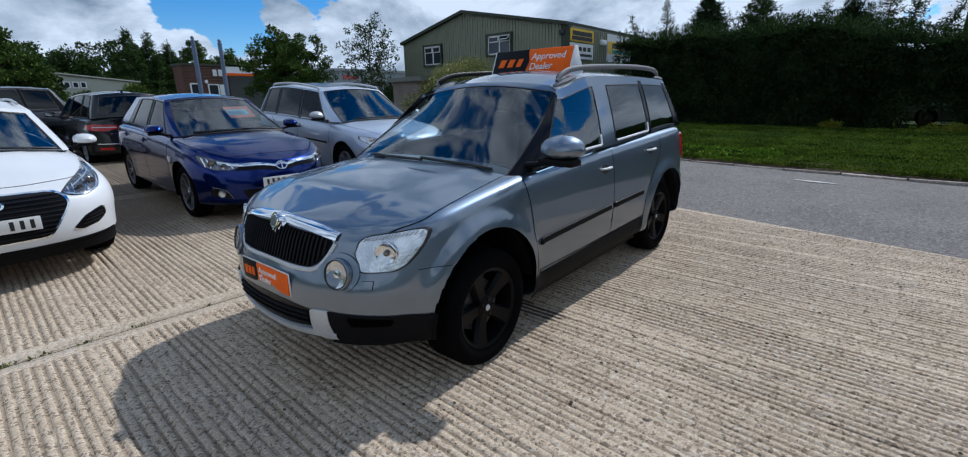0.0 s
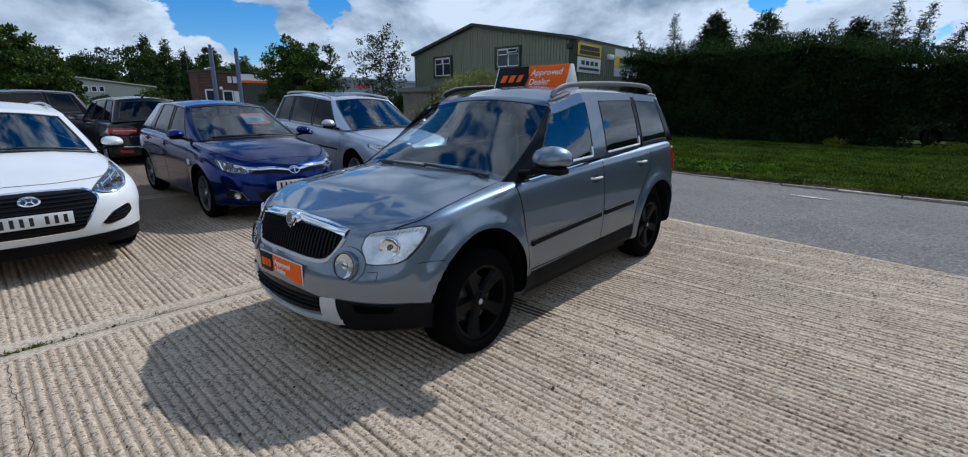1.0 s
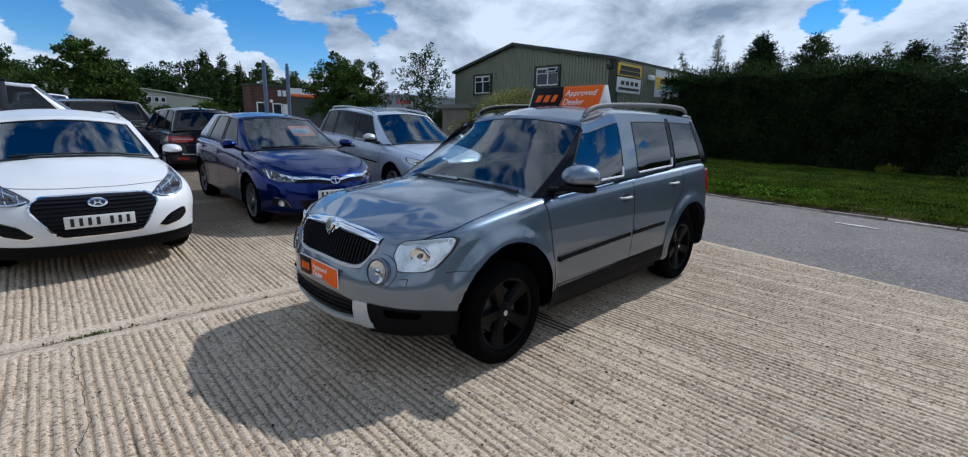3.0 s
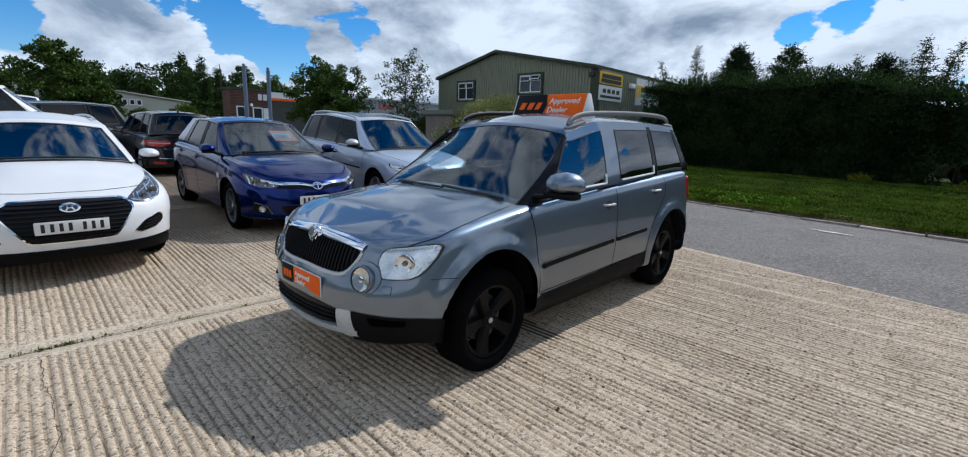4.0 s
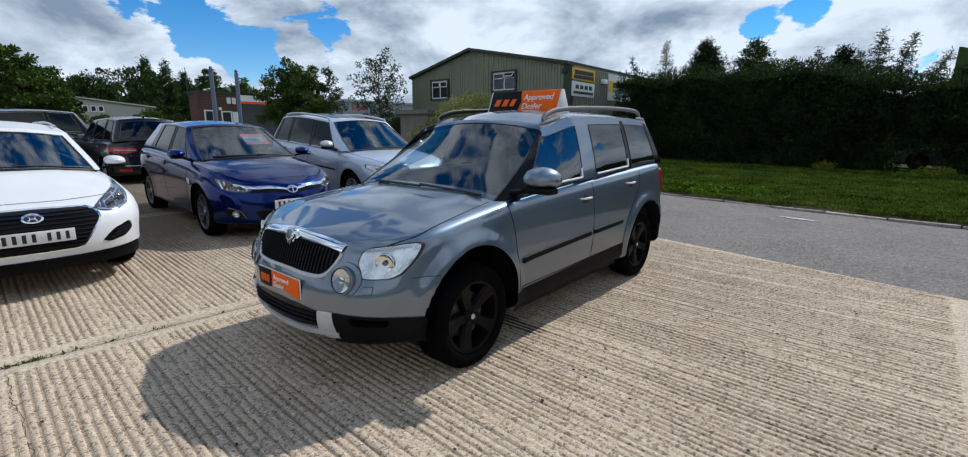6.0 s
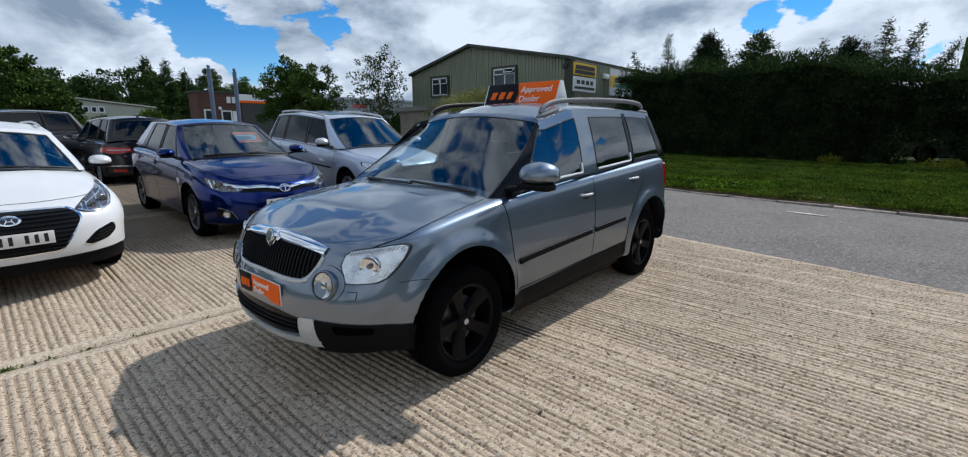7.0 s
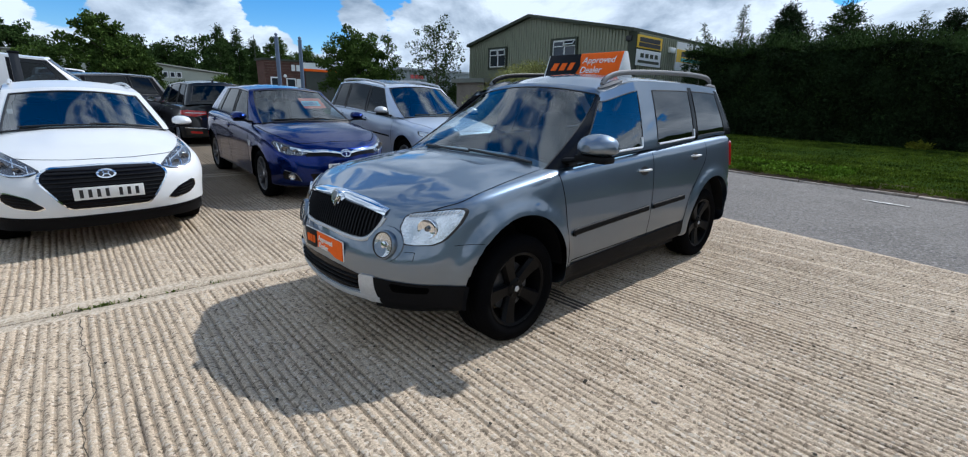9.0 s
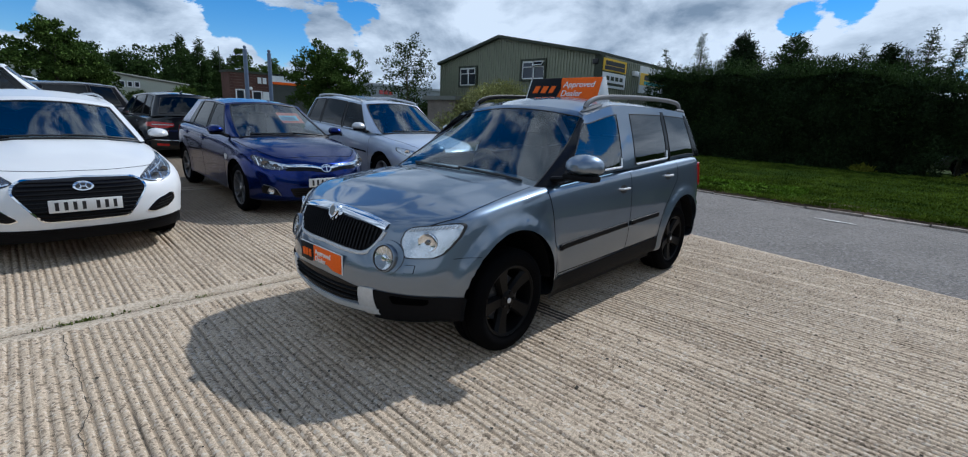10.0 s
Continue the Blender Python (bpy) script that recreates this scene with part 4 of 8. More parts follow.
    # windscreen wipers
    for y0, y1 in ((0.05, -0.52), (0.62, 0.02)):
        bm = bmesh.new()
        pts = []
        for k in range(9):
            u = k / 8
            y = y0 + (y1 - y0) * u
            x = G["xf0"] - 0.012 - G.get("bow", 0.14) * (abs(y) / G["w0"]) ** 2.2
            w = S.lift((x - 0.012 - 0.025 * u, y), "t", 0.012)
            pts.append(w)
        tube(bm, pts, 0.010, 6)
        part("wiper", bm, M["rubber"], car)
    # stand on the slope of the yard
    tip = 0.024 * math.sin(radians(heading)) if place[1] < -1.3 and place[1] > -14 else 0.0
    car.matrix_world = Matrix.Translation(place) @ Matrix.Rotation(radians(heading), 4, "Z") @ Matrix.Rotation(tip, 4, "Y")
    return car, S, SB


def number_plate(car, S, axis, cy, cz, w=0.52, h=0.111, yellow=False, proud=0.018):
    """Plate with plain bars where its characters stand."""
    loc = S.lift((cy, cz), axis, proud)
    d = 1 if axis == "f" else -1
    bm = boxed(loc.x - 0.004 * d - 0.004, loc.x - 0.004 * d + 0.004, cy - w / 2, cy + w / 2, cz - h / 2, cz + h / 2, 0.002)
    plate = part("number_plate", bm, M["plate_yellow"] if yellow else M["plate_white"], car)
    for k in range(7):
        y = cy + (k - 3) * 0.062 * w / 0.52 + (0.018 if k > 3 else -0.018)
        part("character_bar", boxed(loc.x - 0.002 if d > 0 else loc.x - 0.001, loc.x + 0.002 if d > 0 else loc.x + 0.001 - 0.004 * 0, y - 0.013, y + 0.013, cz - 0.035, cz + 0.035) if d > 0
             else boxed(loc.x - 0.003, loc.x + 0.001, y - 0.013, y + 0.013, cz - 0.035, cz + 0.035), M["ink"], plate)
    return plate


# ---- ground ----
YARD_TURN = radians(-2.0)


def road_near(y):
    return -4.58 + 0.145 * y if y > -30 else -8.93


def road_far(y):
    return -9.02 + 0.15 * y if y > -30 else -13.5

JOINTS = [16.4, 11.95, 7.8, 3.45, -1.24, -6.08, -10.5, -14.95]


def fall(y):
    """The yard rises gently away from the lane side."""
    return 0.024 * min(max(-1.24 - y, 0.0), 9.0)



def make_ground():
    bm = bmesh.new()
    grid_faces(bm, [[Vector((x, y, fall(y) - 0.05)) for y in (-600, -100, -15.3, -8, -1.2, 40, 600)] for x in (-600, -60, 0, 60, 600)])
    tagged(part("ground", bm, M["earth"], smooth=False), "wide dull green and brown ground reaching the horizon", "ground", kind="structure")
    bm = bmesh.new()
    grid_faces(bm, [[Vector((x, y, fall(y) - 0.036)) for y in (-78, -15.3, -8, -1.2, 40)] for x in (-24, -9.0, 10, 45)])
    tagged(part("pavement", bm, M["asphalt"], smooth=False), "worn grey asphalt yard under the far buildings", "pavement", kind="structure")
    # the lane behind the car, slightly cambered
    rows = []
    for k in range(13):
        u = k / 12
        rows.append([Vector((road_near(y) + 0.25 + (road_far(y) - road_near(y) - 0.25) * u, y, fall(y) - 0.028 + 0.03 * math.sin(math.pi * u))) for y in range(-60, 61, 3)])
    bm = bmesh.new()
    grid_faces(bm, rows)
    tagged(part("road", bm, M["asphalt"]), "weathered grey asphalt lane with a pale verge edge", "road", kind="structure")


PITCH = 0.047


def groove(x, y):
    """How far down a groove (0 to 1) a place lies, and the groove's own depth."""
    xx = x + 0.016 * noise.noise(Vector((x * 0.9, y * 0.45, 3.1))) + 0.004 * noise.noise(Vector((x * 5, y * 2.2, 8.1)))
    q = xx / PITCH
    i = math.floor(q)
    deep = 0.62 + 0.75 * noise.noise(Vector((i * 3.77, y * 0.45, 5.0))) + 0.35 * noise.noise(Vector((x * 0.8, y * 0.8, 11.0)))
    return math.exp(-((q - i - 0.5) / 0.175) ** 2), deep


def ridge(x, y):
    """Height of the tamped concrete: uneven rounded ridges along y with narrow grooves between."""
    xx = x + 0.016 * noise.noise(Vector((x * 0.9, y * 0.45, 3.1))) + 0.004 * noise.noise(Vector((x * 5, y * 2.2, 8.1)))
    q = xx / PITCH
    i = math.floor(q)
    u = q - i
    h0 = noise.noise(Vector((i * 7.31, y * 0.7, 1.0)))
    deep = 0.62 + 0.75 * noise.noise(Vector((i * 3.77, y * 0.45, 5.0))) + 0.35 * noise.noise(Vector((x * 0.8, y * 0.8, 11.0)))
    groove = math.exp(-((u - 0.5) / 0.175) ** 2)
    return 0.0016 * h0 - 0.0165 * max(0.10, min(1.15, deep)) * groove + 0.0008 * noise.noise(Vector((x * 30, y * 9, 0.0)))


def make_slabs():
    yard = tagged(new("yard_floor"), "ridged pale concrete slabs of the sales yard", "floor", kind="structure")
    for y1, y0 in zip(JOINTS, JOINTS[1:]):
        near = -10.6 < y0 and y1 < 8
        xa, xb = -7.2, 9.0
        margin, lip = 0.115, 0.345 if -2 < y0 < 0 else 0.17
        ys = [y0 + 0.010, y0 + margin, y0 + margin + 0.02]
        n = (70 if y0 > -7 and y1 < 4 else 14) if near else 6
        ys += [y0 + margin + 0.04 + (y1 - y0 - margin - lip - 0.08) * k / n for k in range(n + 1)]
        ys += [y1 - lip - 0.02, y1 - lip, y1 - 0.010]
        x0 = road_near(y0) - 0.15
        step = 0.0078 if near else 0.3
        end = 6.5 if near else xb
        xs = [x0 + step * k for k in range(int((end - x0) / step))]
        if near:
            xs += [6.6, 7.5, xb]
        rows = []
        for x in xs:
            rows.append((x, [ridge(x, y) if (near and x < 6.5 and margin + 0.01 < y - y0 < y1 - y0 - lip - 0.01 and x > road_near(y) + 0.16) else 0.0006 * noise.noise(Vector((x * 9, y * 9, 2))) - 0.001 for y in ys]))
        verts, faces, dirt = [], [], []
        k = len(ys)
        for x, zs in rows:
            verts += [(max(x, road_near(y) + 0.035 * (y + 1.24)), y, z + fall(y)) for y, z in zip(ys, zs)]
        for i in range(len(rows) - 1):
            for j in range(k - 1):
                a = i * k + j
                faces.append((a, a + k, a + k + 1, a + 1))
                x, y = (xs[i] + xs[i + 1]) / 2, (ys[j] + ys[j + 1]) / 2
                if near and x < 6.5 and margin < y - y0 < y1 - y0 - lip and x > road_near(y) + 0.16:
                    # groove floors: dirt, with the grooves' own shade put into the dark colour
                    g, deep = groove(x, y)
                    dirt.append(1 if g > 0.45 and deep + 0.5 * noise.noise(Vector((x * 14, y * 5, 2.0))) > 0.40 else 0)
                else:
                    dirt.append(2 if near and x > road_near(y) + 0.16 else 0)
        top = len(verts)
        # the slab's edge along the joint
        for i, (x, zs) in enumerate(rows):
            verts += [(max(x, road_near(ys[0])), ys[0], fall(ys[0]) - 0.034), (max(x, road_near(ys[-1])), ys[-1], fall(ys[-1]) - 0.034)]
        for i in range(len(rows) - 1):
            a, b = i * k, (i + 1) * k
            faces.append((a, top + 2 * i, top + 2 * i + 2, b))
            faces.append((a + k - 1, b + k - 1, top + 2 * i + 3, top + 2 * i + 1))
        verts += [(max(xa, road_near(y) + 0.035 * (y + 1.24)), y, fall(y) - 0.06) for y in ys]
        base = len(verts) - k
        for j in range(k - 1):
            faces.append((j, j + 1, base + j + 1, base + j))
        slab = raw_object("slab", verts, faces, M["concrete"], True, M["groove_dirt_shade"], dirt + [0] * (len(faces) - len(dirt)))
        slab.data.materials.append(M["slab_margin"])
        slab.parent = yard
        yard.matrix_world = Matrix.Translation((0.4, -1.24, 0)) @ Matrix.Rotation(YARD_TURN, 4, "Z") @ Matrix.Translation((-0.4, 1.24, 0))
        part("joint_filler", boxed(road_near(y0) + 0.05, xb, y0 - 0.013, y0 + 0.013, fall(y0) - 0.05, fall(y0) - 0.006), M["joint"], yard)


def make_marks():
    """Oil drips and a hairline crack on the slabs."""
    rnd = random.Random(8)
    for cx, cy, lx, ly in ((-0.71, 0.69, 0.075, 0.20), (-0.76, 0.52, 0.05, 0.12), (-0.68, 0.82, 0.04, 0.07), (-0.05, 1.74, 0.012, 0.016)):
        bm = bmesh.new()
        rows = []
        for i in range(9):
            row = []
            for k in range(28):
                a = 2 * math.pi * k / 28
                w = (1 - i / 8) * (1 + 0.25 * noise.noise(Vector((math.cos(a) * 1.4, math.sin(a) * 1.4, cx * 9))))
                x, y = cx + lx * w * math.cos(a), cy + ly * w * math.sin(a)
                row.append(Vector((x, y, ridge(x, y) + 0.003)))
            rows.append(row)
        grid_faces(bm, rows, closed=True)
        bmesh.ops.remove_doubles(bm, verts=bm.verts, dist=1e-5)
        tagged(part("oil_stain", bm, M["oil"]), "dark brown oil stain on the ridged concrete", "stain", kind="structure")
    bm = bmesh.new()
    rows = []
    for k in range(160):
        y = -1.12 + 4.0 * k / 159
        x = 1.95 + 0.022 * noise.noise(Vector((0, y * 3.2, 4))) + 0.022 * noise.noise(Vector((0, y * 13, 9))) + 0.06 * smoothstep(-0.15, 0.2, y)
        w = 0.0019 + 0.0016 * noise.noise(Vector((5, y * 6, 2)))
        z = max(ridge(x - w, y), ridge(x, y), ridge(x + w, y)) + 0.003
        rows.append([Vector((x - w, y, z)), Vector((x + w, y, z))])
    grid_faces(bm, rows)
    tagged(part("crack", bm, M["joint"]), "thin wandering crack in the concrete slab", "crack", kind="structure")
    bm = bmesh.new()
    rnd2 = np.random.RandomState(4)
    for k in range(240):
        x, y = rnd2.uniform(-3.5, 2.2), rnd2.uniform(-1.1, 3.0)
        r = rnd2.uniform(0.003, 0.009)
        bmesh.ops.create_icosphere(bm, subdivisions=1, radius=r, matrix=Matrix.Translation((x, y, ridge(x, y) + r * 0.3)) @ Matrix.Diagonal((1, 1.3, 0.6, 1)))
    tagged(part("grit", bm, M["joint"]), "small scattered grit and dirt on the concrete", "grit", kind="stuff")


def make_kerb():
    rnd = random.Random(5)
    kerb = tagged(new("kerb"), "low worn concrete edging between lane and grass", "kerb", kind="structure")
    y = -30.0
    bm0 = boxed(-0.055, 0.055, 0.01, 0.9, -0.06, 0.006, 0.004)
    first = part("kerb_stone", bm0, M["kerb"], kerb)
    me = first.data
    first.location = (road_far(y) - 0.05, y, fall(y))
    while y < 22:
        y += 0.91
        o = new("kerb_stone", me)
        o.parent = kerb
        o.location = (road_far(y) - 0.05 + rnd.uniform(-0.035, 0.035), y, fall(y) + rnd.uniform(-0.010, 0.008))
        o.rotation_euler = (rnd.uniform(-0.015, 0.015), rnd.uniform(-0.06, 0.06), -0.149 + rnd.uniform(-0.04, 0.04))


def make_road_edge():
    """Dirt lying against the concrete's edge, and a pale scuff on the lane."""
    rows = []
    for k in range(160):
        y = -8.0 + 14.0 * k / 159
        x = road_near(y) + 0.035 * (y + 1.24)
        w = 0.035 + 0.02 * noise.noise(Vector((2, y * 2.3, 7))) + 0.012 * noise.noise(Vector((6, y * 9, 7)))
        rows.append([Vector((x - w, y, fall(y) - 0.018)), Vector((x + 0.03, y, fall(y) - 0.014))])
    bm = bmesh.new()
    grid_faces(bm, rows)
    bm.transform(Matrix.Translation((0.4, -1.24, 0)) @ Matrix.Rotation(YARD_TURN, 4, "Z") @ Matrix.Translation((-0.4, 1.24, 0)))
    tagged(part("edge_dirt", bm, M["joint"]), "dark dirt along the edge of the concrete", "dirt", kind="structure")
    bm = bmesh.new()
    rows = []
    for k in range(24):
        u = k / 23
        y = 1.28 + 0.62 * u
        x = -7.60 + 0.10 * u + 0.03 * noise.noise(Vector((0, y * 7, 3)))
        w = 0.075 * math.sin(math.pi * u) ** 0.6 * (0.7 + 0.6 * noise.noise(Vector((4, y * 12, 3)))) + 0.002
        rows.append([Vector((x - w, y, 0.006)), Vector((x + w, y, 0.006))])
    grid_faces(bm, rows)
    tagged(part("paint_scuff", bm, M["scuff"]), "pale chalky scuff on the asphalt lane", "scuff", kind="structure")


make_ground()
make_kerb()
make_marks()
make_road_edge()

# ---- the main car ----
SUV_SHAPE = dict(
    W=0.885, xf=0.80, xr=-3.30, Lf=0.64, nf=2.4, Lr=0.42, nr=2.6, paint=M["suv_paint"], wheelbase=2.578,
    wheel_r=0.327, arch_r=0.423, arch_z=0.36, screen_glass=M["glass_clear"], side_glass=M["glass_side"], rear_glass=M["glass_privacy"], wheel_y=0.862, tyre_w=0.21, rim_r=0.222, rim=M["rim_black"],
    taper=curve_fn((-3.4, 0.965), (-2.6, 0.995), (-1.3, 0.985), (-0.6, 0.985), (0, 1.0), (0.9, 1.0)),
    zb=curve_fn((-3.4, 0.34), (-3.0, 0.26), (-0.6, 0.235), (0.25, 0.25), (0.5, 0.28), (0.87, 0.285)),
    zs=curve_fn((-3.4, 1.06), (-3.0, 1.12), (-2.2, 1.085), (-1.3, 1.045), (-0.5, 1.0), (0.0, 0.945), (0.35, 0.89), (0.6, 0.85), (0.87, 0.80)),
    zt=curve_fn((-3.4, 1.10), (-3.0, 1.15), (-0.6, 1.06), (-0.3, 1.03), (0.0, 1.005), (0.3, 0.97), (0.55, 0.93), (0.75, 0.885), (0.87, 0.84)),
    side=[(0.955, 0.05), (0.982, 0.20), (0.998, 0.38), (0.998, 0.56), (0.982, 0.78), (0.955, 0.95)],
    crown=[(0.912, 0.11), (0.82, 0.40), (0.60, 0.74), (0.30, 0.95), (0.0, 1.0)],
    lean=curve_fn((0.2, 0.10), (0.3, 0.03), (0.42, 0.0), (0.56, 0.012), (0.68, 0.055), (0.80, 0.10), (0.86, 0.14), (0.95, 0.20)),
    flare=0.024, ridge=(0.50, 0.010, -0.14, 0.62),
    rlean=curve_fn((0.2, 0.12), (0.4, 0.0), (0.6, 0.0), (0.8, 0.03), (1.1, 0.06)),
    mirror=(-0.46, 1.005, 1.145), handles=[(-1.36, 0.925), (-2.20, 0.985)], handle_mat=M["satin_silver"], cup_shade_mat=M["rubber"], handle_size=0.75, folded=True, thin_seal=True, split_gap=True, double=False, spoke_w=0.046, mirror_size=1.13, rear_wheel=(0.03, -0.03),
    gaps=[[(-0.36, 0.99), (-0.40, 0.80), (-0.43, 0.5), (-0.45, 0.30)], [(-1.50, 1.06), (-1.49, 0.8), (-1.47, 0.5), (-1.46, 0.30)],
          [(-2.42, 1.11), (-2.40, 0.95), (-2.28, 0.82), (-2.14, 0.66), (-2.09, 0.5), (-2.07, 0.32)], [(-0.46, 0.40), (-1.2, 0.41), (-2.08, 0.43)]],
    bonnet_gap=[[(0.53, 0.655), (0.48, 0.70), (0.374, 0.77), (0.25, 0.78), (0.05, 0.765), (-0.30, 0.725)]],
    cabin=dict(belt=curve_fn((-3.4, 1.13), (-2.8, 1.135), (-2.3, 1.11), (-1.3, 1.065), (-0.65, 1.035), (-0.27, 0.985)),
               cant=curve_fn((-3.3, 1.535), (-2.9, 1.565), (-2.2, 1.58), (-1.5, 1.57), (-1.0, 1.475)), crown=0.072, cowl=0.03, screen_top=0.93,
               w0=0.825, w1=0.655, wpow=1.35, xf0=-0.275, xf1=-1.01, xr0=-3.22, xr1=-3.06, bow=0.064, rbow=0.03, fa=0.89, curve=0.30,
               side=[(-0.54, -0.985), (-1.36, -1.45), (-1.60, -1.68), (-2.27, -2.33), (-2.35, -2.41), (-2.96, -2.90), (-3.08, -2.96)],
               windows={"side0": "front_window", "side2": "rear_door_window", "side4": "quarter_window"}, tb=0.07, tt=0.87, rtaper=0.94,
               black=("pillar", "side3", "side5", "rpillar")),
)

hero, HS, HB = make_car("family_suv", "blue-grey metallic compact SUV parked on ridged concrete", SUV_SHAPE, (0, 0, 0), 0)

WHITE = dict(
    right_glass=M["glass_right_dim"], W=0.850, xf=0.93, xr=-3.75, Lf=0.64, nf=2.7, Lr=0.5, nr=2.4, paint=M["white_paint"], wheelbase=2.77,
    wheel_r=0.33, arch_r=0.375, wheel_y=0.815, rim_r=0.225, rim=M["alloy"],
    taper=curve_fn((-3.8, 0.93), (-2.6, 1.0), (0, 1.0), (0.9, 1.0)),
    zb=curve_fn((-3.8, 0.32), (-3.0, 0.24), (-0.5, 0.24), (0.0, 0.28), (0.3, 0.305), (0.93, 0.305)),
    zs=curve_fn((-3.8, 0.95), (-2.5, 0.97), (-0.5, 0.90), (0.2, 0.82), (0.6, 0.74), (0.93, 0.66)),
    zt=curve_fn((-3.8, 1.02), (-0.6, 1.02), (-0.2, 1.0), (0.2, 0.94), (0.55, 0.86), (0.8, 0.775), (0.93, 0.70)),
    side=[(0.955, 0.05), (0.975, 0.2), (0.985, 0.40), (1.0, 0.62), (0.99, 0.80), (0.955, 0.95)],
    crown=[(0.89, 0.15), (0.78, 0.5), (0.58, 0.8), (0.30, 0.96), (0.0, 1.0)],
    lean=curve_fn((0.2, 0.10), (0.3, 0.02), (0.42, 0.0), (0.55, 0.02), (0.68, 0.07), (0.80, 0.14), (0.95, 0.20)), ridge=(0.36, 0.008, -0.10, 0.55),
    rlean=curve_fn((0.2, 0.1), (0.4, 0.0), (0.7, 0.02), (1.0, 0.10)),
    mirror_size=0.82, mirror=(-0.46, 0.90, 1.03), handles=[(-1.45, 0.86), (-2.45, 0.88)],
    gaps=[[(-0.45, 0.9), (-0.47, 0.6), (-0.50, 0.28)], [(-1.55, 0.95), (-1.55, 0.6), (-1.53, 0.28)], [(-2.55, 0.97), (-2.5, 0.8), (-2.3, 0.6), (-2.25, 0.3)]],
    bonnet_gap=[[(0.66, 0.0), (0.64, 0.3), (0.52, 0.6), (0.2, 0.74), (-0.3, 0.77)]],
    cabin=dict(belt=curve_fn((-3.8, 0.99), (-2.5, 0.99), (-1.3, 0.965), (-0.5, 0.955), (0.0, 0.95)),
               cant=curve_fn((-3.6, 1.31), (-2.8, 1.365), (-1.9, 1.385), (-1.1, 1.325)), crown=0.06, cowl=0.06, screen_top=0.90,
               w0=0.745, w1=0.61, xf0=-0.12, xf1=-1.0, xr0=-3.62, xr1=-3.15, bow=0.15, rbow=0.05, fa=0.87,
               side=[(-0.50, -1.15), (-1.55, -1.62), (-1.66, -1.72), (-2.48, -2.50), (-2.58, -2.60), (-3.25, -2.95), (-3.45, -3.05)],
               windows={"side0": "front_window", "side2": "rear_door_window", "side4": "quarter_window"}, black=("side1", "side3", "side5")),
)
BLUE = dict(
    W=0.84, xf=0.93, xr=-3.28, Lf=0.85, nf=2.2, Lr=0.45, nr=2.5, paint=M["blue_paint"], wheelbase=2.6,
    wheel_r=0.315, arch_r=0.365, wheel_y=0.80, tyre_w=0.195, rim_r=0.222, rim=M["alloy_dark"], screen_glass=M["glass_clear"], right_glass=M["glass_right_dim"],
    taper=curve_fn((-3.4, 0.93), (-2.6, 1.0), (0, 1.0), (0.9, 1.0)),
    zb=curve_fn((-3.5, 0.32), (-3.0, 0.22), (0.5, 0.19), (0.93, 0.22)),
    zs=curve_fn((-3.5, 0.98), (-2.5, 1.0), (-0.5, 0.92), (0.2, 0.84), (0.6, 0.76), (0.93, 0.68)),
    zt=curve_fn((-3.5, 1.0), (-0.6, 1.0), (-0.25, 0.985), (0.2, 0.93), (0.55, 0.86), (0.8, 0.78), (0.93, 0.71)),
    side=[(0.955, 0.05), (0.975, 0.2), (0.985, 0.40), (1.0, 0.62), (0.99, 0.80), (0.955, 0.95)],
    crown=[(0.89, 0.15), (0.78, 0.5), (0.58, 0.8), (0.30, 0.96), (0.0, 1.0)],
    lean=curve_fn((0.2, 0.10), (0.3, 0.02), (0.42, 0.0), (0.55, 0.02), (0.68, 0.07), (0.80, 0.14), (0.95, 0.20)),
    rlean=curve_fn((0.2, 0.1), (0.4, 0.0), (0.7, 0.02), (1.0, 0.08)),
    mirror_size=0.84, mirror=(-0.52, 0.885, 1.035), handles=[(-1.42, 0.86), (-2.30, 0.89)],
    gaps=[[(-0.42, 0.9), (-0.44, 0.6), (-0.46, 0.28)], [(-1.48, 0.97), (-1.47, 0.6), (-1.45, 0.28)], [(-2.40, 0.99), (-2.35, 0.8), (-2.14, 0.6), (-2.10, 0.3)]],
    bonnet_gap=[[(0.66, 0.35), (0.52, 0.58), (0.2, 0.72), (-0.3, 0.75)]],
    cabin=dict(belt=curve_fn((-3.4, 1.02), (-2.5, 1.01), (-1.3, 0.975), (-0.6, 0.95), (-0.2, 0.945)),
               cant=curve_fn((-3.3, 1.36), (-2.6, 1.40), (-1.8, 1.415), (-1.05, 1.375)), crown=0.055, cowl=0.045,
               w0=0.745, w1=0.56, xf0=-0.22, xf1=-1.08, xr0=-3.18, xr1=-2.72, bow=0.13, rbow=0.05, fa=0.87,
               side=[(-0.62, -1.18), (-1.46, -1.52), (-1.56, -1.62), (-2.34, -2.22), (-2.40, -2.28), (-2.62, -2.40), (-3.00, -2.62)],
               # side3 and side4: body-coloured quarter drawn black, its dark look put into colour
               windows={"side0": "front_window", "side2": "rear_door_window"}, black=("side1", "side3", "side4")),
)
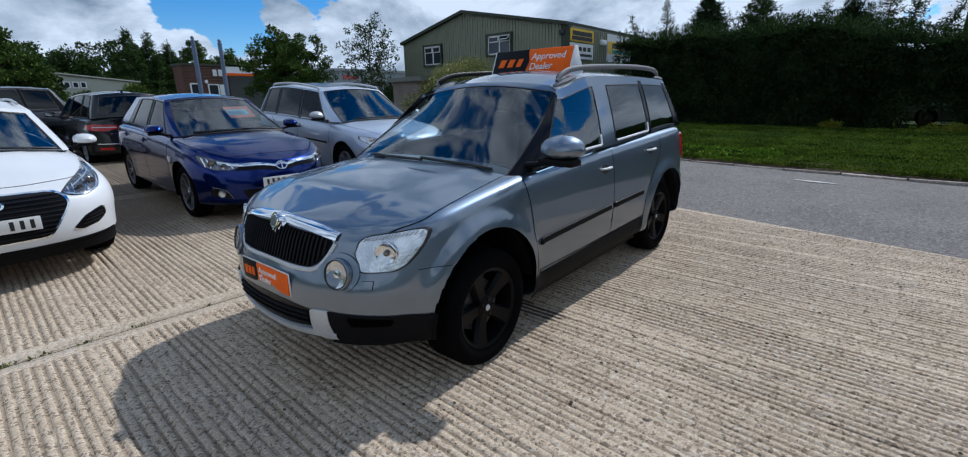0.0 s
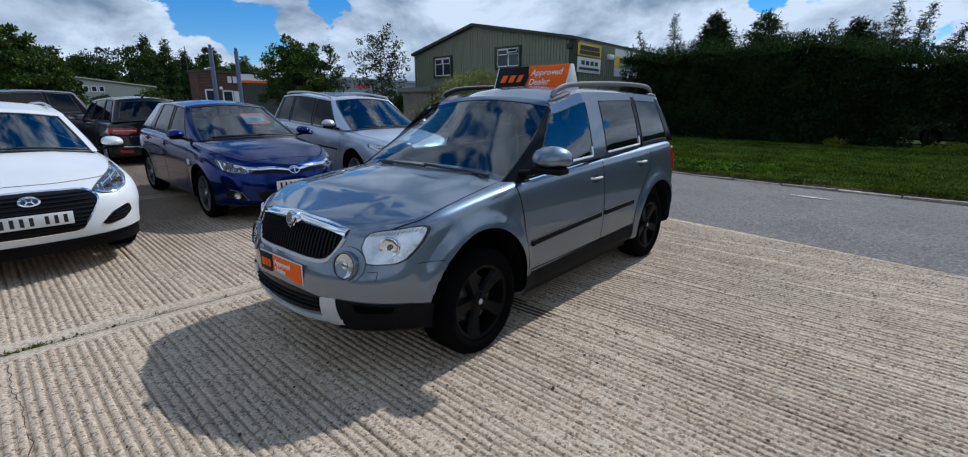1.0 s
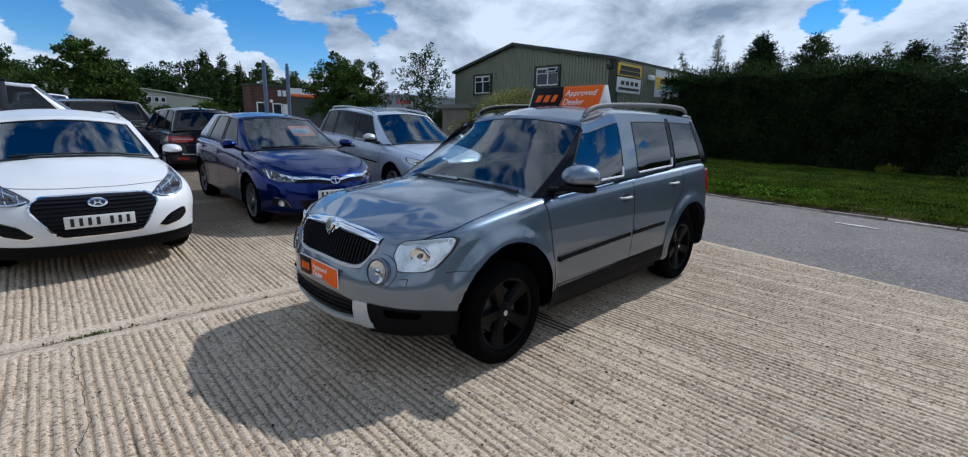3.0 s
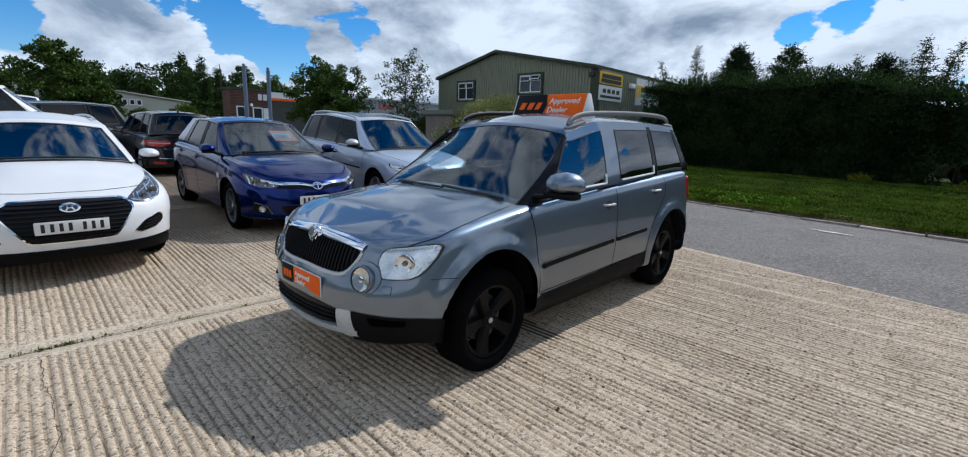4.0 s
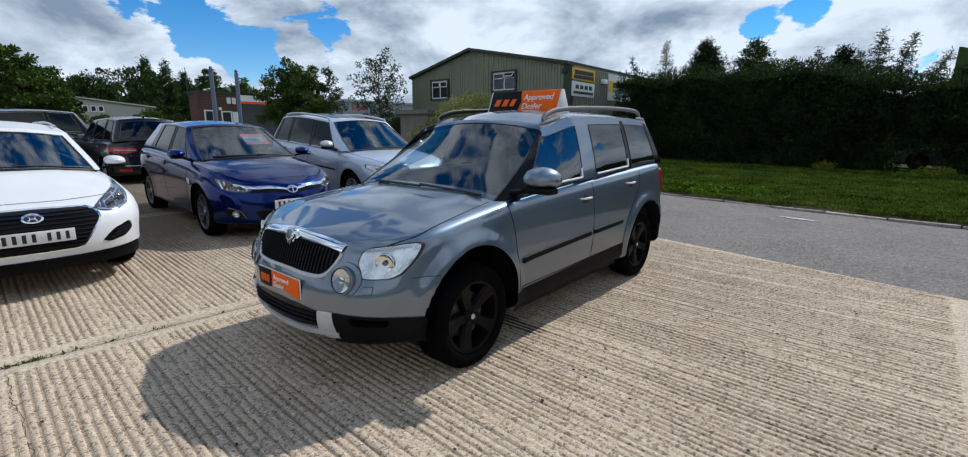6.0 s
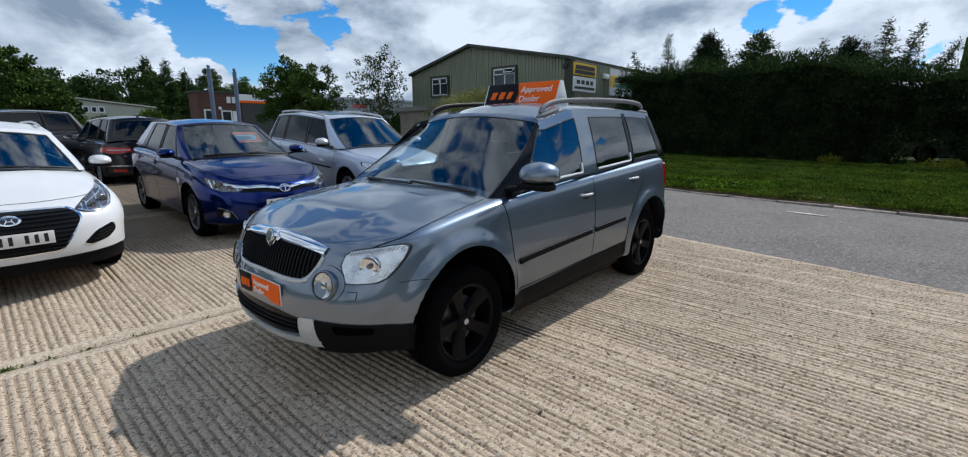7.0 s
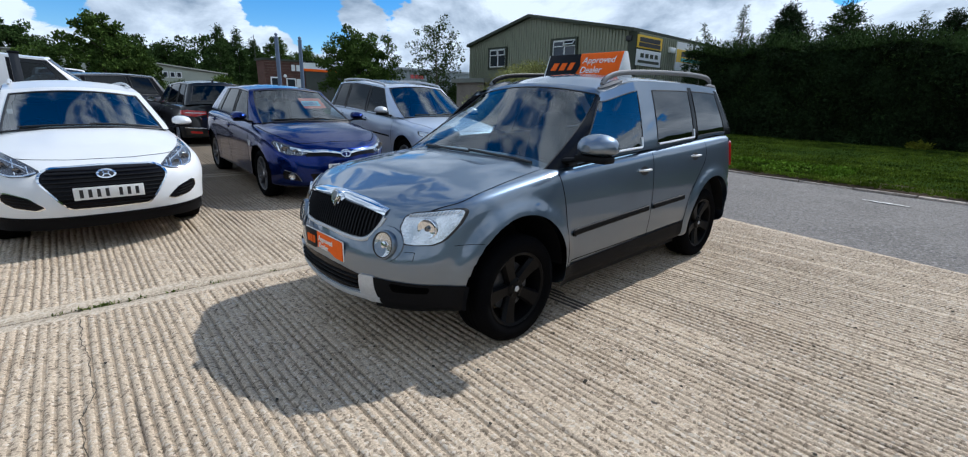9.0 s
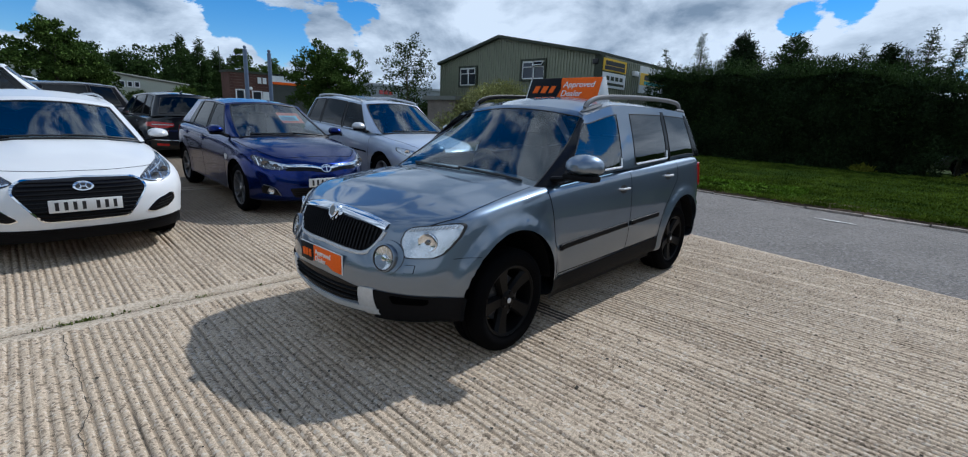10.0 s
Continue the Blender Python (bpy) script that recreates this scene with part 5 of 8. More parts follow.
MPV = dict(
    right_glass=M["glass_right_dim"], W=0.915, xf=0.88, xr=-3.65, Lf=0.72, nf=2.2, Lr=0.4, nr=2.8, paint=M["silver_paint"], wheelbase=2.79,
    wheel_r=0.325, arch_r=0.375, wheel_y=0.88, rim_r=0.222, rim=M["alloy"],
    taper=curve_fn((-3.7, 0.95), (-2.6, 1.0), (0, 1.0), (0.9, 1.0)),
    zb=curve_fn((-3.7, 0.32), (-3.0, 0.22), (0.5, 0.20), (0.9, 0.23)),
    zs=curve_fn((-3.7, 1.06), (-2.5, 1.04), (-0.5, 0.96), (0.2, 0.88), (0.6, 0.80), (0.9, 0.72)),
    zt=curve_fn((-3.7, 1.08), (-0.6, 1.06), (-0.25, 1.03), (0.2, 0.97), (0.55, 0.90), (0.8, 0.82), (0.9, 0.76)),
    side=[(0.955, 0.05), (0.975, 0.2), (0.985, 0.40), (1.0, 0.62), (0.99, 0.80), (0.955, 0.95)],
    crown=[(0.89, 0.15), (0.78, 0.5), (0.58, 0.8), (0.30, 0.96), (0.0, 1.0)],
    lean=curve_fn((0.2, 0.10), (0.3, 0.02), (0.42, 0.0), (0.55, 0.02), (0.68, 0.06), (0.80, 0.12), (0.95, 0.18)),
    rlean=curve_fn((0.2, 0.1), (0.4, 0.0), (0.7, 0.02), (1.0, 0.05)),
    mirror=(-0.55, 1.02, 1.10), handles=[(-1.50, 0.90), (-2.60, 0.93)], mirror_mat=M["satin_silver"],
    gaps=[[(-0.42, 0.95), (-0.44, 0.6), (-0.46, 0.28)], [(-1.58, 1.0), (-1.57, 0.6), (-1.55, 0.28)], [(-2.70, 1.02), (-2.6, 0.8), (-2.32, 0.6), (-2.28, 0.3)]],
    bonnet_gap=[[(0.66, 0.35), (0.52, 0.58), (0.2, 0.74), (-0.3, 0.78)]],
    cabin=dict(belt=curve_fn((-3.6, 1.07), (-2.5, 1.05), (-1.3, 1.02), (-0.6, 1.0), (-0.2, 0.985)),
               cant=curve_fn((-3.5, 1.55), (-2.6, 1.595), (-1.8, 1.56), (-1.05, 1.50)), crown=0.06, cowl=0.045,
               w0=0.84, w1=0.645, xf0=-0.14, xf1=-1.03, xr0=-3.56, xr1=-3.32, bow=0.13, rbow=0.05, fa=0.87,
               side=[(-0.60, -1.16), (-1.56, -1.62), (-1.66, -1.72), (-2.62, -2.60), (-2.70, -2.68), (-3.30, -3.15), (-3.45, -3.25)],
               windows={"side0": "front_window", "side2": "rear_door_window", "side4": "quarter_window"}, black=("side1", "side3", "side5")),
)


def variant(base, **kw):
    d = dict(base)
    d.update(kw)
    return d


white_car, WS, WB = make_car("estate_car", "white estate car with a black hexagonal grille, parked in a row", WHITE, (1.563, -3.605, 0.045), 90)
blue_car, BS, BB = make_car("hatchback", "deep blue metallic hatchback with a price card in its windscreen", BLUE, (-1.0, -4.08, 0.072), 88)
mpv, VS, VB = make_car("people_carrier", "silver people carrier with roof rails and silver mirrors", MPV, (-3.58, -4.38, 0.078), 86)
black_car, KS, KB = make_car("people_carrier", "black people carrier seen from behind with red tail lamps", variant(MPV, paint=M["black_paint"], mirror_mat=M["black_paint"]), (-1.36, -13.74, 0.214), 270)
black_car.scale = (0.97, 0.92, 0.955)
dark_suv, DS, DB = make_car("luxury_suv", "dark navy luxury SUV with tinted windows and alloy wheels", variant(MPV, paint=M["dark_paint"], mirror_mat=M["dark_paint"]), (2.75, -14.2, 0.216), 15)
dark_suv.scale = (1.05, 1.05, 1.04)


# ---- parts of the main car ----
def mirror_y(outline):
    return [(-y, z) for y, z in outline]


def front_patch(name, S, outline, material, parent, off=0.004, skirt=0.015, rings=5, bulge=0.0, both=False, label="", axis="f"):
    made = []
    for o in ([outline, mirror_y(outline)] if both else [outline]):
        bm = bmesh.new()
        S.patch(bm, o, axis, off, skirt, rings, bulge)
        made.append(part(name, bm, material, parent, label))
    return made


def surface_line(name, S, pts, axis, width, material, parent, off=0.002, height=0.0, n=40, closed=False):
    bm = bmesh.new()
    S.line(bm, pts, axis, width, off, closed, n, height)
    return part(name, bm, material, parent)


def round_lamp(S, cy, cz, r, parent, material, name="fog_lamp", ring=None, axis="f", proud=0.012):
    """Round lamp: a ring, a bowl and a lens."""
    c = S.lift((cy, cz), axis, 0.0)
    s = S.lift((cy + r, cz), axis, 0.0), S.lift((cy - r, cz), axis, 0.0), S.lift((cy, cz + r), axis, 0.0), S.lift((cy, cz - r), axis, 0.0)
    n = (s[0] - s[1]).cross(s[2] - s[3]).normalized()
    if n.x * (1 if axis == "f" else -1) < 0:
        n = -n
    n = (n + Vector((0.6 if axis == "f" else -0.6, 0, 0))).normalized()
    q = Vector((0, 1, 0)).rotation_difference(n).to_matrix().to_4x4()
    m = Matrix.Translation(c) @ q
    bm = bmesh.new()
    lathe(bm, [(r * 1.20, -0.05), (r * 1.20, proud - 0.006), (r * 1.16, proud), (r * 1.08, proud + 0.002), (r * 1.02, proud - 0.004), (r * 0.98, proud - 0.02)], m, 36)
    bmesh.ops.recalc_face_normals(bm, faces=bm.faces)
    lamp = part(name, bm, ring or material, parent)
    bm = bmesh.new()
    lathe(bm, [(r * 1.09, proud + 0.0005), (r * 1.07, proud + 0.004), (r * 0.99, proud + 0.002), (r * 0.97, proud - 0.006)], m, 32)
    part("seal", bm, M["rubber"], lamp)
    bm = bmesh.new()
    lathe(bm, [(r * 1.0, proud - 0.003), (r * 0.85, proud - 0.006), (r * 0.55, proud - 0.010), (r * 0.25, proud - 0.012), (0.0, proud - 0.012)], m, 30)
    part("reflector", bm, M["lamp_inner"], lamp)
    bm = bmesh.new()
    lathe(bm, [(0.0, proud - 0.002), (r * 0.26, proud - 0.004), (r * 0.31, proud - 0.012)], m, 16)
    part("bulb_shield", bm, M["chrome"], lamp)
    bm = bmesh.new()
    lathe(bm, [(r * 1.0, proud - 0.003), (r * 0.7, proud + 0.001), (0.0, proud + 0.004)], m, 30)
    part("lens", bm, M["lens"], lamp)
    return lamp


def head_lamp(S, outline, parent, bowls, both=True, dark=0.0, ribs=(0.12, 0.24, 0.55, 0.82), facets=(), flutes=()):
    """A clear-lensed headlamp: dark border, bright housing, round bowls, lens."""
    for o, sg in ((outline, 1), (mirror_y(outline), -1)) if both else ((outline, 1),):
        bm = bmesh.new()
        S.patch(bm, o, "f", 0.006, 0.02, 4)
        lamp = part("headlamp", bm, M["rubber"], parent)
        c = Vector((sum(p[0] for p in o) / len(o), sum(p[1] for p in o) / len(o)))
        inner = [tuple(c + (Vector(p) - c) * 0.935) for p in o]
        bm = bmesh.new()
        S.patch(bm, inner, "f", 0.0085, 0.004, 6, -0.03 * 0)
        part("housing", bm, M["lamp_inner"] if not dark else M["lamp_smoke"], lamp)
        for y, z, r in bowls:
            w = S.lift((y * sg, z), "f", 0.0)
            q = Vector((0, 1, 0)).rotation_difference(Vector((0.86, 0.5 * sg * (1 if y > 0.4 else 0.4), 0.0)).normalized()).to_matrix().to_4x4()
            m = Matrix.Translation(w) @ q
            bm = bmesh.new()
            lathe(bm, [(r * 1.06, 0.004), (r * 1.03, 0.019), (r * 0.97, 0.021), (r * 0.8, 0.014), (r * 0.5, 0.010), (0.0, 0.009)], m, 30)
            bowl = part("reflector", bm, M["chrome"] if not dark else M["lamp_smoke"], lamp)
            bm = bmesh.new()
            lathe(bm, [(0.0, 0.024), (r * 0.24, 0.021), (r * 0.30, 0.008)], m, 14)
            part("bulb", bm, M["lamp_smoke"], bowl)
        for k, f in enumerate(facets):
            bm = bmesh.new()
            S.patch(bm, rounded(f if sg > 0 else mirror_y(f), 0.015, 3), "f", 0.009, 0.004, 5, 0.009)
            part("reflector", bm, M["chrome"] if k == 1 else M["lamp_smoke"] if k == 2 else M["lamp_inner"], lamp)
        for y, z0, z1, w, m in flutes:
            surface_line("reflector_flute", S, [(y * sg, z0), ((y + 0.006) * sg, z1)], "f", w, m, lamp, 0.0125, 0.004, n=6)
        # upright ribs of the reflector
        ys = sorted(p[0] for p in inner)
        for u in ribs:
            y = ys[0] + (ys[-1] - ys[0]) * u
            zz = [p[1] for p in inner if abs(p[0] - y) < 0.03]
            if len(zz) > 1 and max(zz) - min(zz) > 0.05:
                surface_line("reflector_rib", S, [(y, min(zz) + 0.015), (y + 0.008 * sg, max(zz) - 0.02)], "f", 0.010, M["chrome"], lamp, 0.010, 0.006, n=8)
        bm = bmesh.new()
        S.patch(bm, inner, "f", 0.022, 0.010, 6, 0.004)
        part("lens", bm, M["lens"], lamp)


def detail_suv():
    c, S, SB = hero, HS, HB
    # grille
    half = [(0.0, 0.664), (0.20, 0.658), (0.335, 0.662), (0.385, 0.685), (0.425, 0.74), (0.448, 0.795), (0.30, 0.815), (0.15, 0.824), (0.0, 0.832)]
    outline = rounded(half + [(-y, z) for y, z in half[-2:0:-1]], 0.03, 3)
    g = front_patch("grille", SB, outline, M["black_plastic"], c, 0.003, 0.006, 8)[0]
    for k in range(-15, 16):
        y = k * 0.0275
        zb = 0.668 + (0.075 * max(0, (abs(y) - 0.33) / 0.10))
        zt = 0.822 - 0.02 * (abs(y) / 0.44) ** 2
        if zt - zb < 0.03:
            continue
        surface_line("grille_bar", SB, [(y, zb), (y, zt)], "f", 0.012, M["gloss_black"], g, 0.004, 0.014, n=8)
    low = [(-y, z) for y, z in half[:6][::-1]] + half[1:6]
    surface_line("grille_surround", SB, [(y * 1.03, z - 0.008) for y, z in low], "f", 0.022, M["satin_silver"], c, 0.0, 0.012, n=80)
    top = [(-0.462, 0.812), (-0.30, 0.838), (-0.15, 0.85), (0.0, 0.856), (0.15, 0.85), (0.30, 0.838), (0.462, 0.812)]
    surface_line("chrome_bar", SB, top, "f", 0.036, M["chrome"], c, 0.0, 0.016, n=60)
    round_badge = bmesh.new()
    w = SB.lift((0, 0.835), "f", 0.0)
    m = Matrix.Translation(w + Vector((0.012, 0, 0.0))) @ Matrix.Rotation(radians(-90), 4, "Z") @ Matrix.Rotation(radians(18), 4, "X")
    lathe(round_badge, [(0.0, 0.024), (0.030, 0.023), (0.034, 0.018), (0.036, 0.02), (0.043, 0.02), (0.046, 0.012), (0.046, -0.02)], m, 32)
    b = part("badge", round_badge, M["chrome"], c, "round chrome badge")
    bm = bmesh.new()
    lathe(bm, [(0.0, 0.0255), (0.029, 0.0245)], m, 24)
    part("badge_centre", bm, M["grey_paint"], b)
    surface_line("badge_mount", SB, [(-0.075, 0.842), (-0.04, 0.815), (0.0, 0.79), (0.04, 0.815), (0.075, 0.842)], "f", 0.028, M["chrome"], c, 0.0, 0.014, n=24)
    # headlamps and fog lamps
    lamp = rounded([(0.566, 0.745), (0.572, 0.806), (0.605, 0.830), (0.70, 0.846), (0.775, 0.862), (0.812, 0.862), (0.822, 0.842), (0.818, 0.79), (0.802, 0.742), (0.778, 0.695), (0.745, 0.672), (0.66, 0.664), (0.610, 0.664), (0.592, 0.706)], 0.012, 2)
    head_lamp(SB, lamp, c, [(0.700, 0.758, 0.052)], ribs=(), flutes=[(0.600 + 0.014 * k, 0.806 + 0.0022 * k, 0.822 + 0.0022 * k, 0.006, M["satin_silver"]) for k in range(15)])
    for s in (1, -1):
        front_patch("lamp_pod", SB, ring_outline(0.505 * s, 0.652, 0.108, 0.096, 32), M["suv_paint"], c, 0.010, 0.02, 5, 0.004)
        round_lamp(SB, 0.512 * s, 0.651, 0.066, c, M["suv_paint"], ring=M["suv_paint"], proud=0.024)
        front_patch("washer_gap", SB, rounded([(0.6235 * s, 0.6295), (0.6735 * s, 0.6315), (0.6735 * s, 0.5865), (0.6265 * s, 0.5835)], 0.006, 2), M["seam"], c, 0.002, 0.004, 3)
        front_patch("washer_cover", SB, rounded([(0.625 * s, 0.628), (0.672 * s, 0.630), (0.672 * s, 0.588), (0.628 * s, 0.585)], 0.006, 2), M["suv_paint"], c, 0.004, 0.01, 3)
    # lower bumper: intake, silver skid plate, black corners
    intake = rounded([(-0.375, 0.462), (-0.2, 0.478), (0, 0.482), (0.2, 0.478), (0.375, 0.462), (0.372, 0.375), (0.2, 0.352), (0, 0.345), (-0.2, 0.352), (-0.372, 0.375)], 0.02, 2)
    i = front_patch("intake", SB, intake, M["gloss_black"], c, 0.003, 0.01, 6)[0]
    for z in (0.385, 0.412, 0.438):
        surface_line("intake_slat", SB, [(-0.36, z + 0.006), (0, z), (0.36, z + 0.006)], "f", 0.012, M["black_plastic"], i, 0.004, 0.012, n=30)
    surface_line("skid_plate", SB, [(-0.50, 0.335), (-0.40, 0.335), (-0.2, 0.318), (0.0, 0.312), (0.2, 0.318), (0.40, 0.335), (0.50, 0.335)], "f", 0.040, M["satin_silver"], c, 0.0, 0.016, n=60)
    front_patch("skid_block", SB, rounded([(0.370, 0.468), (0.470, 0.474), (0.478, 0.40), (0.492, 0.318), (0.42, 0.305), (0.366, 0.33)], 0.012, 3), M["satin_silver"], c, 0.010, 0.03, 5, both=True)
    for s in (1, -1):
        pts = []
        bm = bmesh.new()
        ax = "l" if s > 0 else "r"
        # black corner of the bumper, carried round to the wheel arch
        rows = []
        for k in range(40):
            th = 0.70 + (1.40 - 0.70) * k / 39
            row = []
            for q in range(9):
                zl = 0.288 + 0.035 * (k / 39) ** 3
                z = zl + (0.470 - 0.015 * (k / 39) - zl) * q / 8
                w = SB.around((0.18, 0.0), s * th, max(z, 0.30), 0.007)
                if w is None:
                    break
                w.z = z
                edge = math.sqrt(max(0.0, 0.425 ** 2 - (z - 0.36) ** 2))
                if w.x < edge:
                    w.x = edge
                row.append(w)
            if len(row) == 9:
                rows.append(row)
        grid_faces(bm, rows)
        bmesh.ops.remove_doubles(bm, verts=bm.verts, dist=1e-4)
        part("bumper_corner", bm, M["black_plastic"], c)
        front_patch("vent_slot", SB, rounded([(0.57 * s, 0.452), (0.75 * s, 0.446), (0.74 * s, 0.412), (0.59 * s, 0.408)], 0.012, 2), M["seam"], c, 0.014, 0.004, 2)
        # flanks: sill cover, rubbing strip, waist line
        rows = []
        bm = bmesh.new()
        for k in range(30):
            x = -0.42 - 1.66 * k / 29
            zt = 0.375 + 0.050 * k / 29
            rows.append([(SB.lift((x, max(z, 0.262)), ax, 0.006) or Vector((x, s * 0.84, z))) + Vector((0, 0, min(0, z - 0.262))) for z in [0.225 + (zt - 0.225) * j / 7 for j in range(8)]])
        grid_faces(bm, rows)
        part("sill_cover", bm, M["black_plastic"], c)
        surface_line("rubbing_strip", SB, [(-0.50, 0.585), (-0.54, 0.594), (-0.95, 0.612), (-1.43, 0.630)], ax, 0.042, M["black_plastic"], c, 0.004, 0.010, n=40)
        surface_line("rubbing_strip", SB, [(-1.50, 0.632), (-1.8, 0.642), (-2.02, 0.648)], ax, 0.042, M["black_plastic"], c, 0.004, 0.010, n=20)
        surface_line("bumper_seam", SB, [(0.45, 0.672), (0.38, 0.676), (0.31, 0.674)], ax, 0.003, M["seam"], c, 0.0012, n=10)
        for a, b in ((-0.60, -1.345), (-1.615, -2.262)):
            belt = SUV_SHAPE["cabin"]["belt"]
            pts = [(a + (b - a) * k / 10, belt(a + (b - a) * k / 10) + 0.028) for k in range(11)]
            pts += [(b - 0.012, belt(b) + 0.05), (b - 0.018, belt(b) + 0.10)]
            surface_line("window_trim", S, pts, ax, 0.016, M["trim_bright"], c, 0.006, 0.008)
        # tail lamp wraps the rear corner
        bm = bmesh.new()
        SB.patch(bm, rounded([(-2.94, 1.07), (-3.18, 1.09), (-3.20, 0.86), (-3.02, 0.84), (-2.96, 0.92)], 0.02, 3), ax, 0.018, 0.03, 4)
        part("tail_lamp", bm, M["lamp_red"], c)
        bm = bmesh.new()
        SB.patch(bm, rounded([(0.70 * s, 1.06), (0.80 * s, 1.05), (0.80 * s, 0.86), (0.68 * s, 0.84)], 0.02, 3), "b", 0.008, 0.02, 4)
        part("tail_lamp", bm, M["lamp_red"], c)
        # roof rail
        bm = bmesh.new()
        pts = catmull([(-1.10, 0.585 * s, 1.535), (-1.17, 0.585 * s, 1.588), (-1.36, 0.585 * s, 1.630), (-1.85, 0.585 * s, 1.658), (-2.40, 0.58 * s, 1.672), (-2.78, 0.57 * s, 1.667), (-2.93, 0.565 * s, 1.642), (-3.00, 0.56 * s, 1.56)], 40)
        tube(bm, pts, 0.0155, 10, 1.3)
        rail = part("roof_rail", bm, M["rail_grey"], c)
        # dark tube inside the rail: its shaded inner side put into colour
        bm = bmesh.new()
        tube(bm, [Vector((p.x, p.y - s * 0.0085, p.z - 0.001)) for p in pts[2:-2]], 0.0145, 10, 1.3)
        part("rail_liner", bm, M["black_plastic"], rail, "black inner face of the rail")
        for x0, x1 in ((-1.06, -1.34), (-2.84, -3.04)):
            bm = bmesh.new()
            tube(bm, [S.lift((x0 + (x1 - x0) * u, 0.585 * s), "t", 0.006) for u in (0, 0.25, 0.5, 0.75, 1)], [0.012, 0.026, 0.03, 0.026, 0.012], 8, 0.7)
            part("rail_foot", bm, M["rail_grey"], c)
        surface_line("roof_gutter", S, [(-1.08, 0.625 * s), (-2.0, 0.622 * s), (-2.95, 0.60 * s)], "t", 0.010, M["rubber"], c, 0.0015, n=40)
    # trade plate over the number plate, with a dark left third
    w = SB.lift((0.0, 0.555), "f", 0.016)
    board = part("trade_plate", boxed(w.x - 0.020, w.x - 0.012, -0.10, 0.222, 0.500, 0.612, 0.003), M["orange"], c, "orange trade plate with white words")
    part("dark_panel", boxed(w.x - 0.020, w.x - 0.012, -0.262, -0.104, 0.500, 0.612, 0.003), M["sign_black"], board)
    for k, (a, b) in enumerate(((-0.235, -0.20), (-0.192, -0.165), (-0.155, -0.128))):
        part("logo_shape", boxed(w.x - 0.013, w.x - 0.009, a, b, 0.53, 0.578, 0.004), M["orange"], board)
    face = Matrix(((0, 0, 1, w.x - 0.010), (1, 0, 0, -0.075), (0, 1, 0, 0.562), (0, 0, 0, 1)))
    letters("lettering", "Approved", 0.046, face, M["white_letter"], board)
    letters("lettering", "Dealer", 0.046, Matrix.Translation((0, 0, -0.043)) @ face, M["white_letter"], board)
    part("plate_edge", boxed(w.x - 0.024, w.x - 0.019, -0.27, 0.23, 0.494, 0.618, 0.002), M["plate_white"], board)
    # short roof aerial
    bm = bmesh.new()
    tube(bm, [(-2.85, 0, 1.60), (-2.90, 0, 1.66), (-3.06, 0, 1.80)], [0.014, 0.006, 0.003], 6)
    part("aerial", bm, M["rubber"], c)
    # rear number plate and rear bumper cover
    number_plate(c, SB, "b", 0.0, 0.80, yellow=True)
    surface_line("rear_bumper_cover", SB, [(-0.70, 0.42), (0, 0.42), (0.70, 0.42)], "b", 0.14, M["black_plastic"], c, 0.0, 0.012, n=40)


detail_suv()


